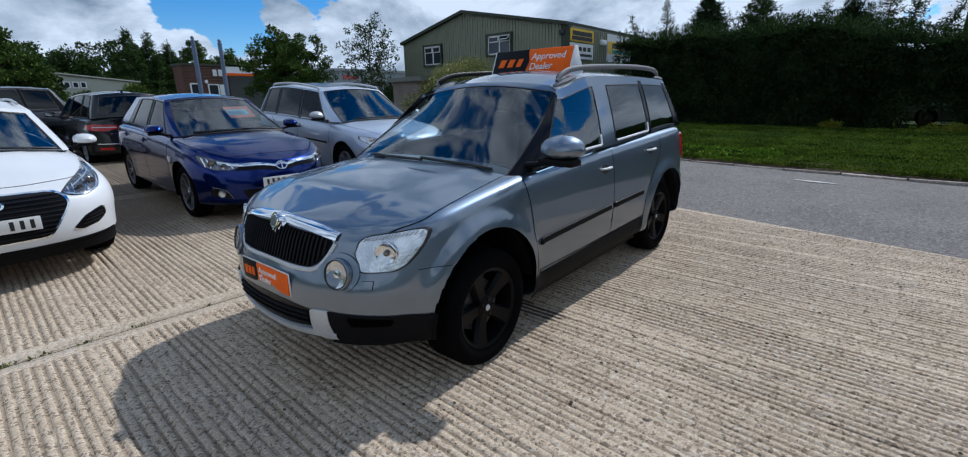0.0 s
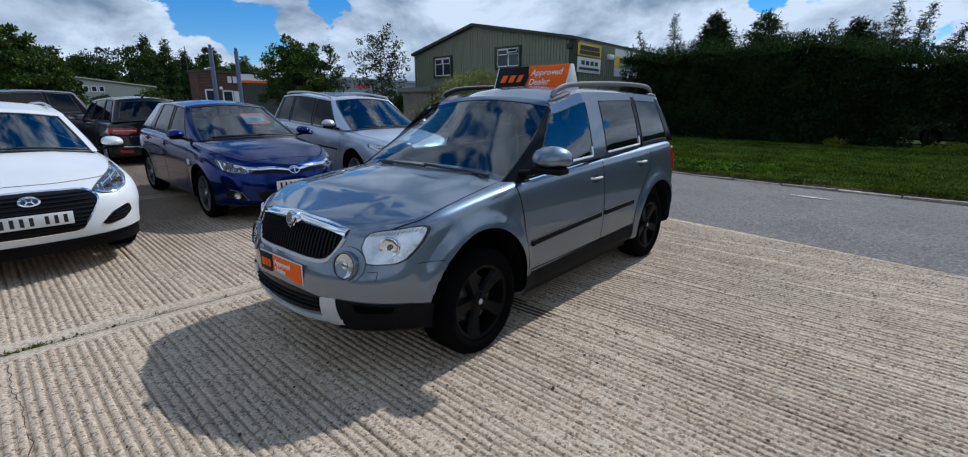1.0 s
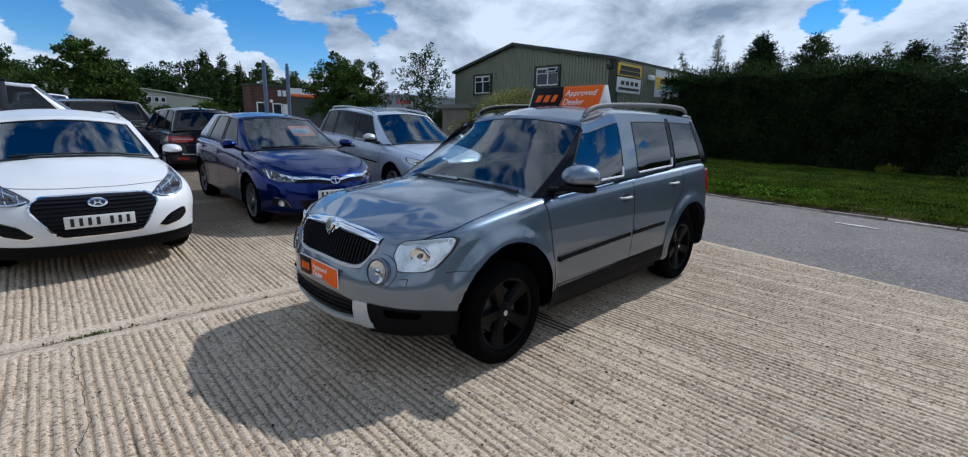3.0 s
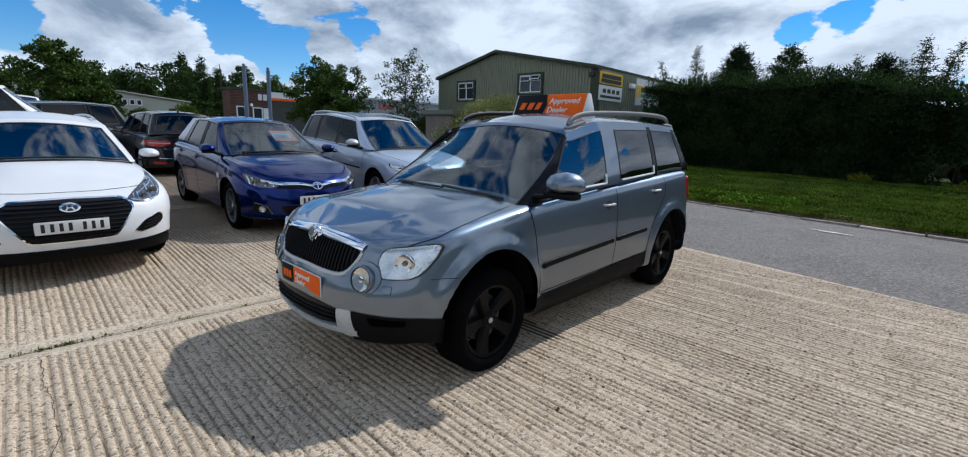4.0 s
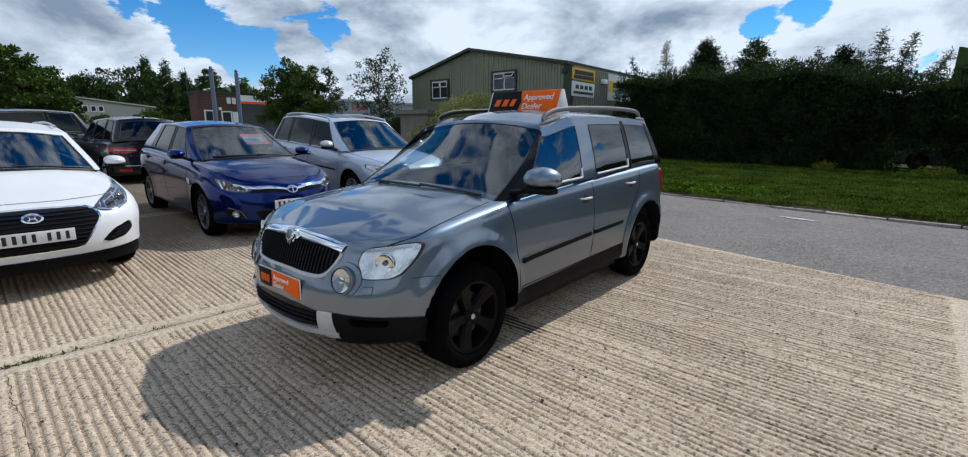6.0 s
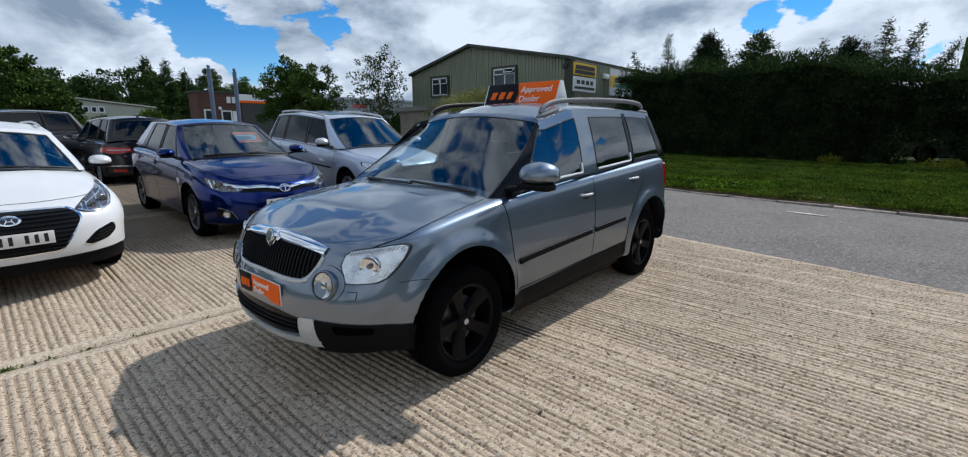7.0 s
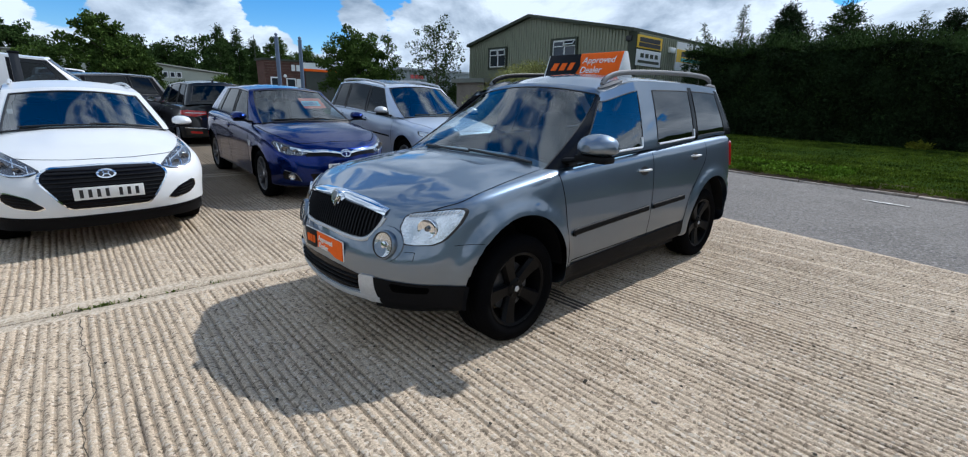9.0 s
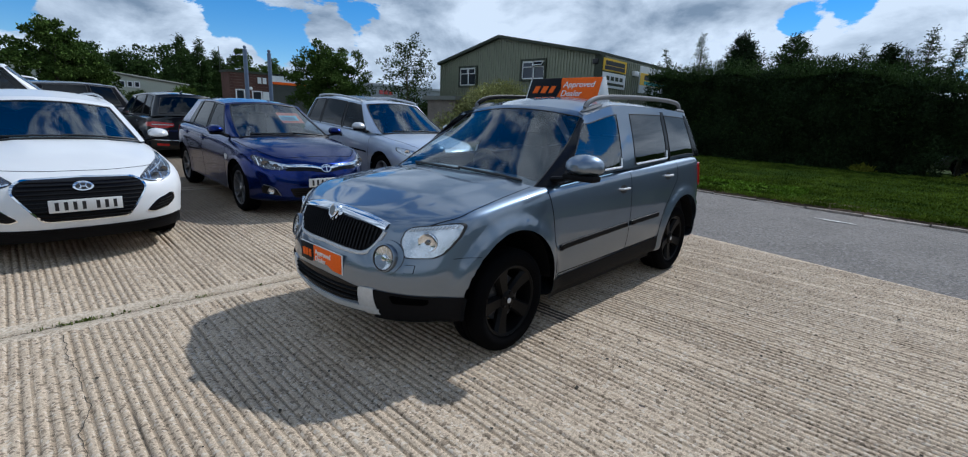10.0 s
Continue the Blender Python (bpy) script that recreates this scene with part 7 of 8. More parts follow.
def make_hedge():
    rnd = np.random.RandomState(11)
    hedge = tagged(new("hedge"), "tall dense dark green conifer hedge with ragged top", "hedge")
    y0, y1, xh, H = -8.6, 26.0, -22.6, 3.84
    # hidden woody core
    bm = bmesh.new()
    rows = []
    for k in range(60):
        y = y0 + 0.7 + (y1 - y0 - 1.4) * k / 59
        w = 0.75 + 0.2 * noise.noise(Vector((y * 0.7, 0, 5)))
        hh = H - 0.32 - 0.8 * smoothstep(-0.5, 3.5, y) + 0.25 * noise.noise(Vector((y * 0.6, 3, 5)))
        zl = 0.95 * smoothstep(0.95, 0.55, abs(y - 3.45))
        rows.append([Vector((xh + w, y, zl)), Vector((xh + w, y, hh)), Vector((xh, y, hh + 0.2)), Vector((xh - w, y, hh)), Vector((xh - w, y, zl))])
    grid_faces(bm, rows)
    part("core", bm, M["conifer"], hedge)
    n = 150000
    y = rnd.uniform(y0, y1, n)
    z = rnd.uniform(0.0, 1.0, n) ** 0.95 * (H - 0.8 * np.clip((y + 0.5) / 4.0, 0.0, 1.0))
    lump = np.array([noise.noise(Vector((a * 0.55, b * 0.7, 1.3))) * 0.5 + noise.noise(Vector((a * 1.7, b * 1.9, 4.4))) * 0.34 for a, b in zip(y, z)])
    x = xh + 1.15 + lump - 0.25 * (z / H) ** 3 + rnd.normal(size=n) * 0.08
    # a thin place low down, where the growth has died back
    keep = (np.abs(y - 3.45) > 0.5 + 0.15 * rnd.rand(n)) | (z > 0.62 + 0.35 * rnd.rand(n)) | (rnd.rand(n) < 0.03)
    x, y, z = x[keep], y[keep], z[keep]
    n = len(x)
    pos = np.stack([x, y, z], 1)
    nrm = np.stack([np.ones(n), rnd.normal(size=n) * 0.2, np.full(n, 0.25)], 1)
    foliage("face_growth", pos, nrm, 0.165, 0.24, M["conifer"], rnd, 0.10, hedge)
    n = 60000
    y = rnd.uniform(y0, y1, n)
    x = xh + rnd.uniform(-1.1, 1.25, n)
    z = H - 0.15 - 0.8 * np.clip((y + 0.5) / 4.0, 0.0, 1.0) + np.array([noise.noise(Vector((a * 0.5, b * 0.5, 9.1))) * 0.4 for a, b in zip(y, x)]) + rnd.uniform(-0.35, 1.0, n) ** 3 * 0.62
    # lighter sprays here: the sun on the hedge top is put into colour
    foliage("top_growth", np.stack([x, y, z], 1), np.stack([rnd.normal(size=n) * 0.5 + 0.15, rnd.normal(size=n) * 0.6, np.ones(n)], 1), 0.17, 0.22, M["conifer_tip"], rnd, -0.05, hedge)
    # lighter sprays in loose clumps over the face
    n = 15000
    y = rnd.uniform(y0, y1, n)
    z = rnd.uniform(0.3, 1.0, n) * (H - 0.8 * np.clip((y + 0.5) / 4.0, 0.0, 1.0))
    clump = np.array([noise.noise(Vector((a * 1.3, b * 1.5, 7.7))) for a, b in zip(y, z)])
    keep = clump > rnd.uniform(-0.05, 0.45, n)
    y, z = y[keep], z[keep]
    n = len(y)
    lump = np.array([noise.noise(Vector((a * 0.55, b * 0.7, 1.3))) * 0.5 + noise.noise(Vector((a * 1.7, b * 1.9, 4.4))) * 0.34 for a, b in zip(y, z)])
    x = xh + 1.22 + lump - 0.25 * (z / H) ** 3 + rnd.normal(size=n) * 0.06
    foliage("young_growth", np.stack([x, y, z], 1), np.stack([np.ones(n), rnd.normal(size=n) * 0.5, np.full(n, 0.3)], 1), 0.17, 0.26, M["conifer_tip"], rnd, 0.25, hedge)


make_hedge()

# grass verge
def make_verge():
    rows = []
    for k in range(15):
        u = k / 14
        rows.append([Vector((road_far(y) - 0.10 - (15.5 + 0.15 * y) * u, y, 0.0 + 0.06 * smoothstep(0, 0.06, u) + fall(y) + 0.03 * noise.noise(Vector((u * 7, y * 0.5, 0))))) for y in range(-45, 46, 1)])
    bm = bmesh.new()
    grid_faces(bm, rows)
    tagged(part("verge", bm, M["soil"]), "mown green grass verge beyond the lane", "grass verge", kind="structure")
    rnd = np.random.RandomState(3)
    n = 170000
    y = rnd.uniform(-10, 14, n)
    x = -9.14 + 0.15 * y - 13.5 * rnd.uniform(0, 1, n) ** 1.5
    z = np.array([0.05 + fall(a) for a in y])
    g = foliage("grass", np.stack([x, y, z], 1), np.stack([rnd.normal(size=n) * 0.6, rnd.normal(size=n) * 0.6, np.ones(n) * 0.4], 1), 0.055, 0.4, M["grass"], rnd, -0.5)
    tagged(g, "short green grass blades on the verge", "grass", kind="stuff")


    # bare dirt washed against the edging
    rows = []
    for k in range(260):
        y = -9.0 + 22.0 * k / 259
        x = road_far(y) - 0.11
        w = 0.10 + 0.16 * max(0.0, noise.noise(Vector((3, y * 0.9, 1)))) + 0.05 * noise.noise(Vector((8, y * 5, 1)))
        w += 0.45 * smoothstep(1.6, 0.4, abs(y - 1.6))
        rows.append([Vector((x + 0.04 + 0.03 * noise.noise(Vector((1, y * 6, 2))), y, fall(y) + 0.004)), Vector((x - w * 0.5, y, fall(y) + 0.055)), Vector((x - w, y, fall(y) + 0.072))])
    bm = bmesh.new()
    grid_faces(bm, rows)
    tagged(part("verge_dirt", bm, M["dirt"]), "bare brown dirt along the edge of the verge", "dirt", kind="structure")
    n = 9000
    y = rnd.uniform(-9, 13, n)
    x = -9.16 + 0.15 * y - np.abs(rnd.normal(size=n)) * 0.16
    lush = np.array([noise.noise(Vector((2.0, b * 0.8, 6.0))) for b in y])
    keep = (rnd.rand(n) < 0.35 + lush) & (np.abs(y - 1.6) > 0.9 * rnd.rand(n))
    x, y = x[keep], y[keep]
    n = len(x)
    z = np.array([0.04 + fall(b) for b in y])
    g = foliage("edge_grass", np.stack([x, y, z], 1), np.stack([rnd.normal(size=n) * 0.6 + 0.3, rnd.normal(size=n) * 0.6, np.ones(n) * 0.6], 1), 0.085, 0.28, M["grass"], rnd, -0.3)
    tagged(g, "longer grass tufts leaning over the edging", "grass", kind="stuff")
    # lush low weeds on the sunny part of the verge
    n = 16000
    y = rnd.uniform(-6.5, 0.6, n)
    x = -9.3 + 0.15 * y - 2.6 * rnd.uniform(0, 1, n) ** 1.6
    lush = np.array([noise.noise(Vector((a * 1.1, b * 1.1, 6.0))) for a, b in zip(x, y)])
    keep = lush > rnd.uniform(-0.25, 0.35, n)
    x, y = x[keep], y[keep]
    n = len(x)
    z = np.array([0.065 + fall(b) for b in y])
    g = foliage("verge_weeds", np.stack([x, y, z], 1), np.stack([rnd.normal(size=n), rnd.normal(size=n), np.ones(n) * 0.7], 1), 0.075, 0.65, M["verge_leaf"], rnd, 0.0)
    tagged(g, "low lush weeds among the verge grass", "weeds", kind="stuff")


make_verge()


def make_joint_weeds():
    """Small tufts of weed in the joint between two slabs."""
    rnd = np.random.RandomState(17)
    P = []
    for x0, spread, k in ((1.87, 0.06, 60), (1.80, 0.05, 40), (1.62, 0.03, 14), (1.40, 0.03, 16), (1.11, 0.035, 18), (2.06, 0.04, 14), (0.70, 0.03, 8)):
        P.append(np.stack([x0 + rnd.normal(size=k) * spread, -1.245 - 0.035 * (x0 - 0.4) + rnd.normal(size=k) * 0.010, np.full(k, -0.008)], 1))
    P = np.concatenate(P)
    n = len(P)
    g = foliage("joint_weeds", P, np.stack([rnd.normal(size=n) * 0.7, rnd.normal(size=n) * 0.7, np.ones(n)], 1), 0.028, 0.35, M["weed_green"], rnd, -0.4)
    tagged(g, "small green weeds growing in the slab joint", "weeds", kind="stuff")


make_joint_weeds()

make_tree("leafy green tree beside the brick unit", -13.2, -25.2, 4.9, 2.15, M["leaf_mid"], 34000, 0.12, 1)
make_tree("slender young tree with sparse leaves", -16.2, -21.2, 5.7, 1.6, M["leaf_dark"], 5200, 0.11, 2, airy=0.06)
make_tree("tall wide green tree behind the parked vehicles", -2.3, -42.0, 6.2, 2.0, M["leaf_mid"], 15000, 0.19, 3, trunk_h=0.10, airy=0.10)
make_tree("broad uneven green tree behind the parked vehicles", -3.7, -43.5, 4.7, 1.9, M["leaf_mid"], 15000, 0.18, 6, trunk_h=0.08, airy=0.06)
make_tree("round green tree standing behind the shed", -28.9, -81.8, 10.3, 2.1, M["leaf_mid"], 9000, 0.30, 7, trunk_h=0.1)
make_tree("low leafy green tree standing behind the brick unit", -33.2, -80.4, 8.6, 3.4, M["leaf_mid"], 12000, 0.30, 8, trunk_h=0.1)
make_tree("wide low olive green tree behind the parked vehicles", 1.6, -43.0, 3.6, 3.0, M["leaf_mid"], 26000, 0.18, 4, trunk_h=0.1)
make_tree("small green tree near the shed", -5.9, -55.0, 4.1, 2.0, M["leaf_dark"], 5000, 0.3, 5, trunk_h=0.1)


def make_conifer(label, x, y, h, spread, seed, base=2.6, rings=18, dense=1.0, nod=0.0, spray=0.0, name="conifer_tree"):
    """A pointed conifer: a stem with whorls of drooping branches, each carrying short sprays."""
    rnd = np.random.RandomState(seed)
    tree = tagged(new(name), label, "tree")
    bm = bmesh.new()
    tip = Vector((nod * 0.6, nod, h))
    stem = [Vector((0, 0, -0.1)), Vector((0, 0, h * 0.55)), Vector((nod * 0.15, nod * 0.25, h * 0.82)), tip]
    tube(bm, stem, [0.09, 0.05, 0.025, 0.006], 6)
    part("trunk", bm, M["bark"], tree)
    line = catmull(stem, 60)
    P, N = [], []
    bm = bmesh.new()
    for k in range(rings):
        u = (k + rnd.uniform(0, 0.8)) / rings
        zc = base + (h - base) * u
        c = min(line, key=lambda q: abs(q.z - zc))
        for _ in range(int(3 + 3 * dense)):
            a = rnd.uniform(0, 2 * np.pi)
            reach = spread * (1.02 - u) ** (0.8 if dense > 1.1 else 1.05) * rnd.uniform(0.55, 1.15) + 0.05
            out = Vector((math.cos(a), math.sin(a), rnd.uniform(0.05, 0.45)))
            end = c + out * reach
            mid = c.lerp(end, 0.55) + Vector((0, 0, -0.05 * reach))
            tube(bm, [c, mid, end], [0.012, 0.008, 0.003], 4)
            m = max(7, int((75 if dense > 1.1 else 56) * dense * reach))
            w = rnd.uniform(0.15, 1.0, m)
            pts = np.array([np.array(c.lerp(end, f)) for f in w]) + rnd.normal(size=(m, 3)) * (0.035 * (1 + dense) if not spray else spray * 0.4)
            P.append(pts)
            side = rnd.normal(size=(m, 3)) * 0.7
            N.append(np.array(out)[None, :] + side)
    tagged(part("branchwork", bm, M["bark"], tree), kind="stuff")
    foliage("crown", np.concatenate(P), np.concatenate(N), spray or 0.10 + 0.035 * dense, 0.24, M["conifer"] if dense > 1.2 else M["conifer_tip"], rnd, 0.1, tree)
    tree.location = (x, y, -0.04)


for cx, cy, ch, cs, seed in ((-19.4, -78.0, 11.3, 3.2, 81), (-22.2, -79.0, 11.0, 3.4, 82), (-24.8, -80.0, 9.8, 3.6, 83)):
    make_conifer("dark spreading cedar tree among the woodland", cx, cy, ch, cs, seed, 1.5, 24, 0.9, 0.0, 0.42, "cedar_tree")
LEADER, BUSHY = "pointed feathery conifer top rising from the hedge", "dark dense conifer behind the hedge"
make_conifer("thin nodding conifer leader over the hedge", -23.2, -8.3, 5.35, 0.55, 61, dense=0.7, nod=-0.45)
make_conifer("tall thin conifer leader over the hedge", -23.2, -6.8, 5.95, 0.70, 62, base=3.2, rings=22, dense=0.8)
make_conifer(BUSHY, -25.4, -5.5, 6.1, 1.75, 63, rings=24, dense=1.7)
make_conifer(LEADER, -23.4, -4.3, 4.6, 0.9, 73, base=3.2, rings=14, dense=0.75)
make_conifer("green conifer with feathery tips in the hedge", -23.6, -2.85, 5.6, 1.5, 64, base=3.2, rings=24, dense=1.15)
make_conifer(LEADER, -23.5, -1.35, 4.7, 0.85, 66, base=3.2, rings=16, dense=0.75)
make_conifer(LEADER, -23.4, -0.35, 4.95, 0.75, 67, base=3.2, rings=16, dense=0.75)
make_conifer(BUSHY, -24.3, 0.45, 5.1, 0.95, 68, base=3.2, rings=22, dense=1.3)
make_conifer(LEADER, -24.0, 1.05, 4.8, 0.9, 74, base=3.2, rings=18, dense=0.8)
make_conifer(LEADER, -24.2, 1.65, 5.55, 0.9, 69, base=3.2, rings=22, dense=0.78)
make_conifer("nodding conifer leader over the hedge", -23.8, 2.35, 5.25, 0.75, 75, base=3.2, rings=20, dense=0.75, nod=0.35)
make_conifer("nodding conifer leader over the hedge", -23.8, 3.3, 4.5, 0.8, 70, base=2.8, rings=18, dense=0.8, nod=0.5)
make_conifer(BUSHY, -24.6, 4.6, 4.0, 1.1, 71, rings=22, dense=1.4)
make_conifer(BUSHY, -24.8, 6.8, 4.5, 1.4, 72, rings=22, dense=1.4)


def make_bush(label, x, y, h, w, material, leaves, leaf, seed):
    """A rounded uneven shrub of several stems."""
    rnd = np.random.RandomState(seed)
    bush = tagged(new("bush"), label, "bush")
    bm = bmesh.new()
    P, N = [], []
    for k in range(22):
        a = rnd.uniform(0, 2 * np.pi)
        rr = w * rnd.uniform(0.1, 0.9)
        p = Vector((math.cos(a) * rr, math.sin(a) * rr, h * math.sqrt(max(0.05, 1 - (rr / w) ** 2)) * rnd.uniform(0.6, 0.95)))
        tube(bm, [Vector((p.x * 0.15, p.y * 0.15, -0.05)), p * 0.55, p], [0.03, 0.018, 0.005], 5)
        per = leaves // 22
        q = rnd.normal(size=(per, 3))
        q /= np.linalg.norm(q, axis=1)[:, None]
        P.append(np.array(p) + q * rnd.uniform(0.1, 1.0, (per, 1)) * np.array([0.38, 0.38, 0.34]) * w)
        N.append(q + np.array([0, 0, 0.5]))
    part("stem", bm, M["bark"], bush)
    pos = np.concatenate(P)
    pos[:, 2] = np.maximum(pos[:, 2], 0.05)
    foliage("leaf_mass", pos, np.concatenate(N), leaf, 0.4, material, rnd, 0.0, bush)
    bush.location = (x, y, fall(y) - 0.04)


make_bush("large olive green shrub beside the workshop", -15.75, -13.3, 2.6, 2.5, M["leaf_olive"], 34000, 0.12, 31)
make_bush("lower olive green shrub spreading beside the workshop", -14.75, -14.35, 1.75, 1.7, M["leaf_olive"], 16000, 0.12, 39)
make_bush("dark low shrubs under the slender tree", -17.6, -21.6, 2.0, 2.2, M["leaf_dark"], 9000, 0.14, 37)
make_bush("light green sapling shrub by the warehouse", -15.6, -26.5, 2.9, 0.7, M["leaf"], 1500, 0.16, 38)
make_bush("round clipped green shrub by the shed", -9.5, -40.8, 2.6, 1.25, M["leaf"], 5000, 0.22, 32)
make_bush("round clipped green shrub by the brick unit", -6.7, -41.4, 2.1, 1.0, M["leaf_dark"], 4000, 0.2, 33)
make_bush("yellow green shrub between parked vehicles", -1.6, -21.0, 1.5, 1.0, M["leaf_olive"], 3000, 0.14, 34)
make_bush("low bright weeds under the hedge", -21.1, 0.6, 0.24, 0.5, M["weed"], 900, 0.10, 35)
make_bush("low bright weeds under the hedge", -21.0, 3.9, 0.16, 0.7, M["weed"], 900, 0.09, 36)


# ---- buildings ----
def make_green_unit():
    """Steel-clad workshop: the gable faces the yard, its long wall carries the signs."""
    b = tagged(new("workshop_building"), "olive green steel-clad workshop with a low gable roof", "building")
    xg, ya, yb, ze, zr, back = -19.0, -21.55, -9.85, 4.65, 5.9, -46.0
    yr = -16.4
    bm = bmesh.new()
    pts = [(ya, -0.05), (yb, -0.05), (yb, ze), (yr, zr), (ya, ze)]
    f0 = [bm.verts.new((xg - 0.02, y, z)) for y, z in pts]
    f1 = [bm.verts.new((back, y, z)) for y, z in pts]
    bm.faces.new(f0)
    bm.faces.new(f1[::-1])
    for i in range(5):
        j = (i + 1) % 5
        bm.faces.new((f0[i], f1[i], f1[j], f0[j]))
    part("wall", bm, M["steelblue"], b, smooth=False)
    # cladding ribs
    bm = bmesh.new()
    y = ya + 0.1
    while y < yb:
        zt = ze + (zr - ze) * (1 - abs(y - yr) / (yr - ya if y < yr else yb - yr))
        box(bm, xg - 0.03, xg + 0.025, y, y + 0.06, 0, zt - 0.05)
        y += 0.18
    x = xg - 0.2
    while x > back:
        box(bm, x, x + 0.07, yb - 0.03, yb + 0.04, 0, ze - 0.05)
        x -= 0.22
    part("cladding_ribs", bm, M["steelblue"], b, smooth=False)
    for (u, v) in (((ya, ze), (yr, zr)), ((yr, zr), (yb, ze))):
        bm = bmesh.new()
        d = 0.15
        q = [(xg + 0.25, u[0], u[1] - 0.02), (xg + 0.25, v[0], v[1] - 0.02), (back, v[0], v[1] - 0.02), (back, u[0], u[1] - 0.02)]
        vs = [bm.verts.new(p) for p in q] + [bm.verts.new((p[0], p[1], p[2] + d)) for p in q]
        for f in ((0, 1, 2, 3), (4, 5, 6, 7), (0, 1, 5, 4), (1, 2, 6, 5), (2, 3, 7, 6), (3, 0, 4, 7)):
            bm.faces.new([vs[k] for k in f])
        bmesh.ops.recalc_face_normals(bm, faces=bm.faces)
        part("roof", bm, M["cladding_trim"], b, smooth=False)
    part("corner_trim", boxed(xg - 0.2, xg + 0.05, yb - 0.34, yb + 0.06, 0, ze), M["cladding_trim"], b, smooth=False)
    for y0, y1, z0, z1, ajar in ((-19.6, -18.25, 3.36, 4.38, False), (-14.7, -13.2, 3.62, 4.55, True)):
        win = part("window", boxed(xg - 0.05, xg + 0.03, y0, y1, z0, z1), M["window_dark"], b, smooth=False)
        for a, c, e, f in ((y0 - 0.10, y1 + 0.10, z1, z1 + 0.10), (y0 - 0.10, y0, z0 - 0.06, z1), (y1, y1 + 0.10, z0 - 0.06, z1), (y0 - 0.10, y1 + 0.10, z0 - 0.12, z0 - 0.06)):
            part("surround", boxed(xg - 0.02, xg + 0.11, a, c, e, f), M["cladding_trim"], win, smooth=False)
        t, ym, zm = 0.055, y0 + (y1 - y0) * 0.52, z0 + (z1 - z0) * 0.64
        for a, c, e, f in ((y0, y1, z0, z0 + t), (y0, y1, z1 - t, z1), (y0, y0 + t, z0, z1), (y1 - t, y1, z0, z1), (ym - t * 0.6, ym + t * 0.6, z0, z1), (y0, ym, zm, zm + t), (ym, y1, zm, zm + t)):
            part("frame", boxed(xg + 0.02, xg + 0.06, a, c, e, f), M["white_frame"], win, smooth=False)
        # top-hung vents, one of them pushed open
        for a, c, turn in ((y0 + t, ym - t * 0.6, 0), (ym + t * 0.6, y1 - t, -42 if ajar else 0)):
            bm = bmesh.new()
            h = z1 - zm - t
            for u0, u1, v0, v1 in ((a, c, -h, -h + 0.04), (a, c, -0.04, 0), (a, a + 0.04, -h, 0), (c - 0.04, c, -h, 0)):
                box(bm, 0.0, 0.035, u0, u1, v0, v1)
            bm.transform(Matrix.Translation((xg + 0.062, 0, z1 - t)) @ Matrix.Rotation(radians(turn), 4, "Y"))
            vent = part("vent", bm, M["white_frame"], win, smooth=False)
            bm = boxed(0.010, 0.022, a + 0.042, c - 0.042, -h + 0.042, -0.042)
            bm.transform(Matrix.Translation((xg + 0.062, 0, z1 - t)) @ Matrix.Rotation(radians(turn), 4, "Y"))
            part("pane", bm, M["window_dark"], vent, smooth=False)
    # boards on the long wall
    for x0, x1, z0, z1, m in ((-21.35, -19.05, 3.95, 4.52, "sign_yellow"), (-21.35, -19.05, 3.17, 3.88, "sign_white"), (-26.9, -22.95, 3.15, 4.55, "sign_white")):
        s = part("sign_board", boxed(x0, x1, yb + 0.04, yb + 0.09, z0, z1), M[m], b, smooth=False)
        if m == "sign_yellow":
            part("ink_bar", boxed(x0 + 0.2, x1 - 0.2, yb + 0.085, yb + 0.10, z1 - 0.30, z1 - 0.10), M["ink"], s, smooth=False)
            part("ink_bar", boxed(x0 + 0.15, x1 - 0.15, yb + 0.085, yb + 0.10, z0 + 0.06, z0 + 0.24), M["ink"], s, smooth=False)
        elif x0 > -22:
            for k in range(4):
                part("ink_shape", boxed(x0 + 0.3 + k * 0.45, x0 + 0.6 + k * 0.45, yb + 0.085, yb + 0.10, z0 + 0.36, z0 + 0.55), M["cladding_trim"], s, smooth=False)
            part("ink_bar", boxed(x0 + 0.15, x1 - 0.15, yb + 0.085, yb + 0.10, z0 + 0.12, z0 + 0.24), M["cladding_trim"], s, smooth=False)
        else:
            y_ = part("yellow_field", boxed(x0 + 0.02, x1 - 0.02, yb + 0.085, yb + 0.11, z0 + 0.42, z1 - 0.36), M["sign_yellow"], s, smooth=False)
            part("ink_bar", boxed(x0 + 0.5, x1 - 0.5, yb + 0.105, yb + 0.125, z0 + 0.70, z1 - 0.45), M["ink"], s, smooth=False)
            part("teal_band", boxed(x0 + 0.5, x1 - 0.5, yb + 0.105, yb + 0.125, z0 + 0.46, z0 + 0.64), M["teal"], s, smooth=False)
    part("floodlight", boxed(xg - 0.35, xg + 0.12, yb - 0.45, yb - 0.15, ze - 0.42, ze - 0.18, 0.03), M["ink"], b)
    part("alarm_box", boxed(-22.6, -22.1, yb + 0.04, yb + 0.2, 3.95, 4.2, 0.02), M["white_frame"], b)
    return b


make_green_unit()


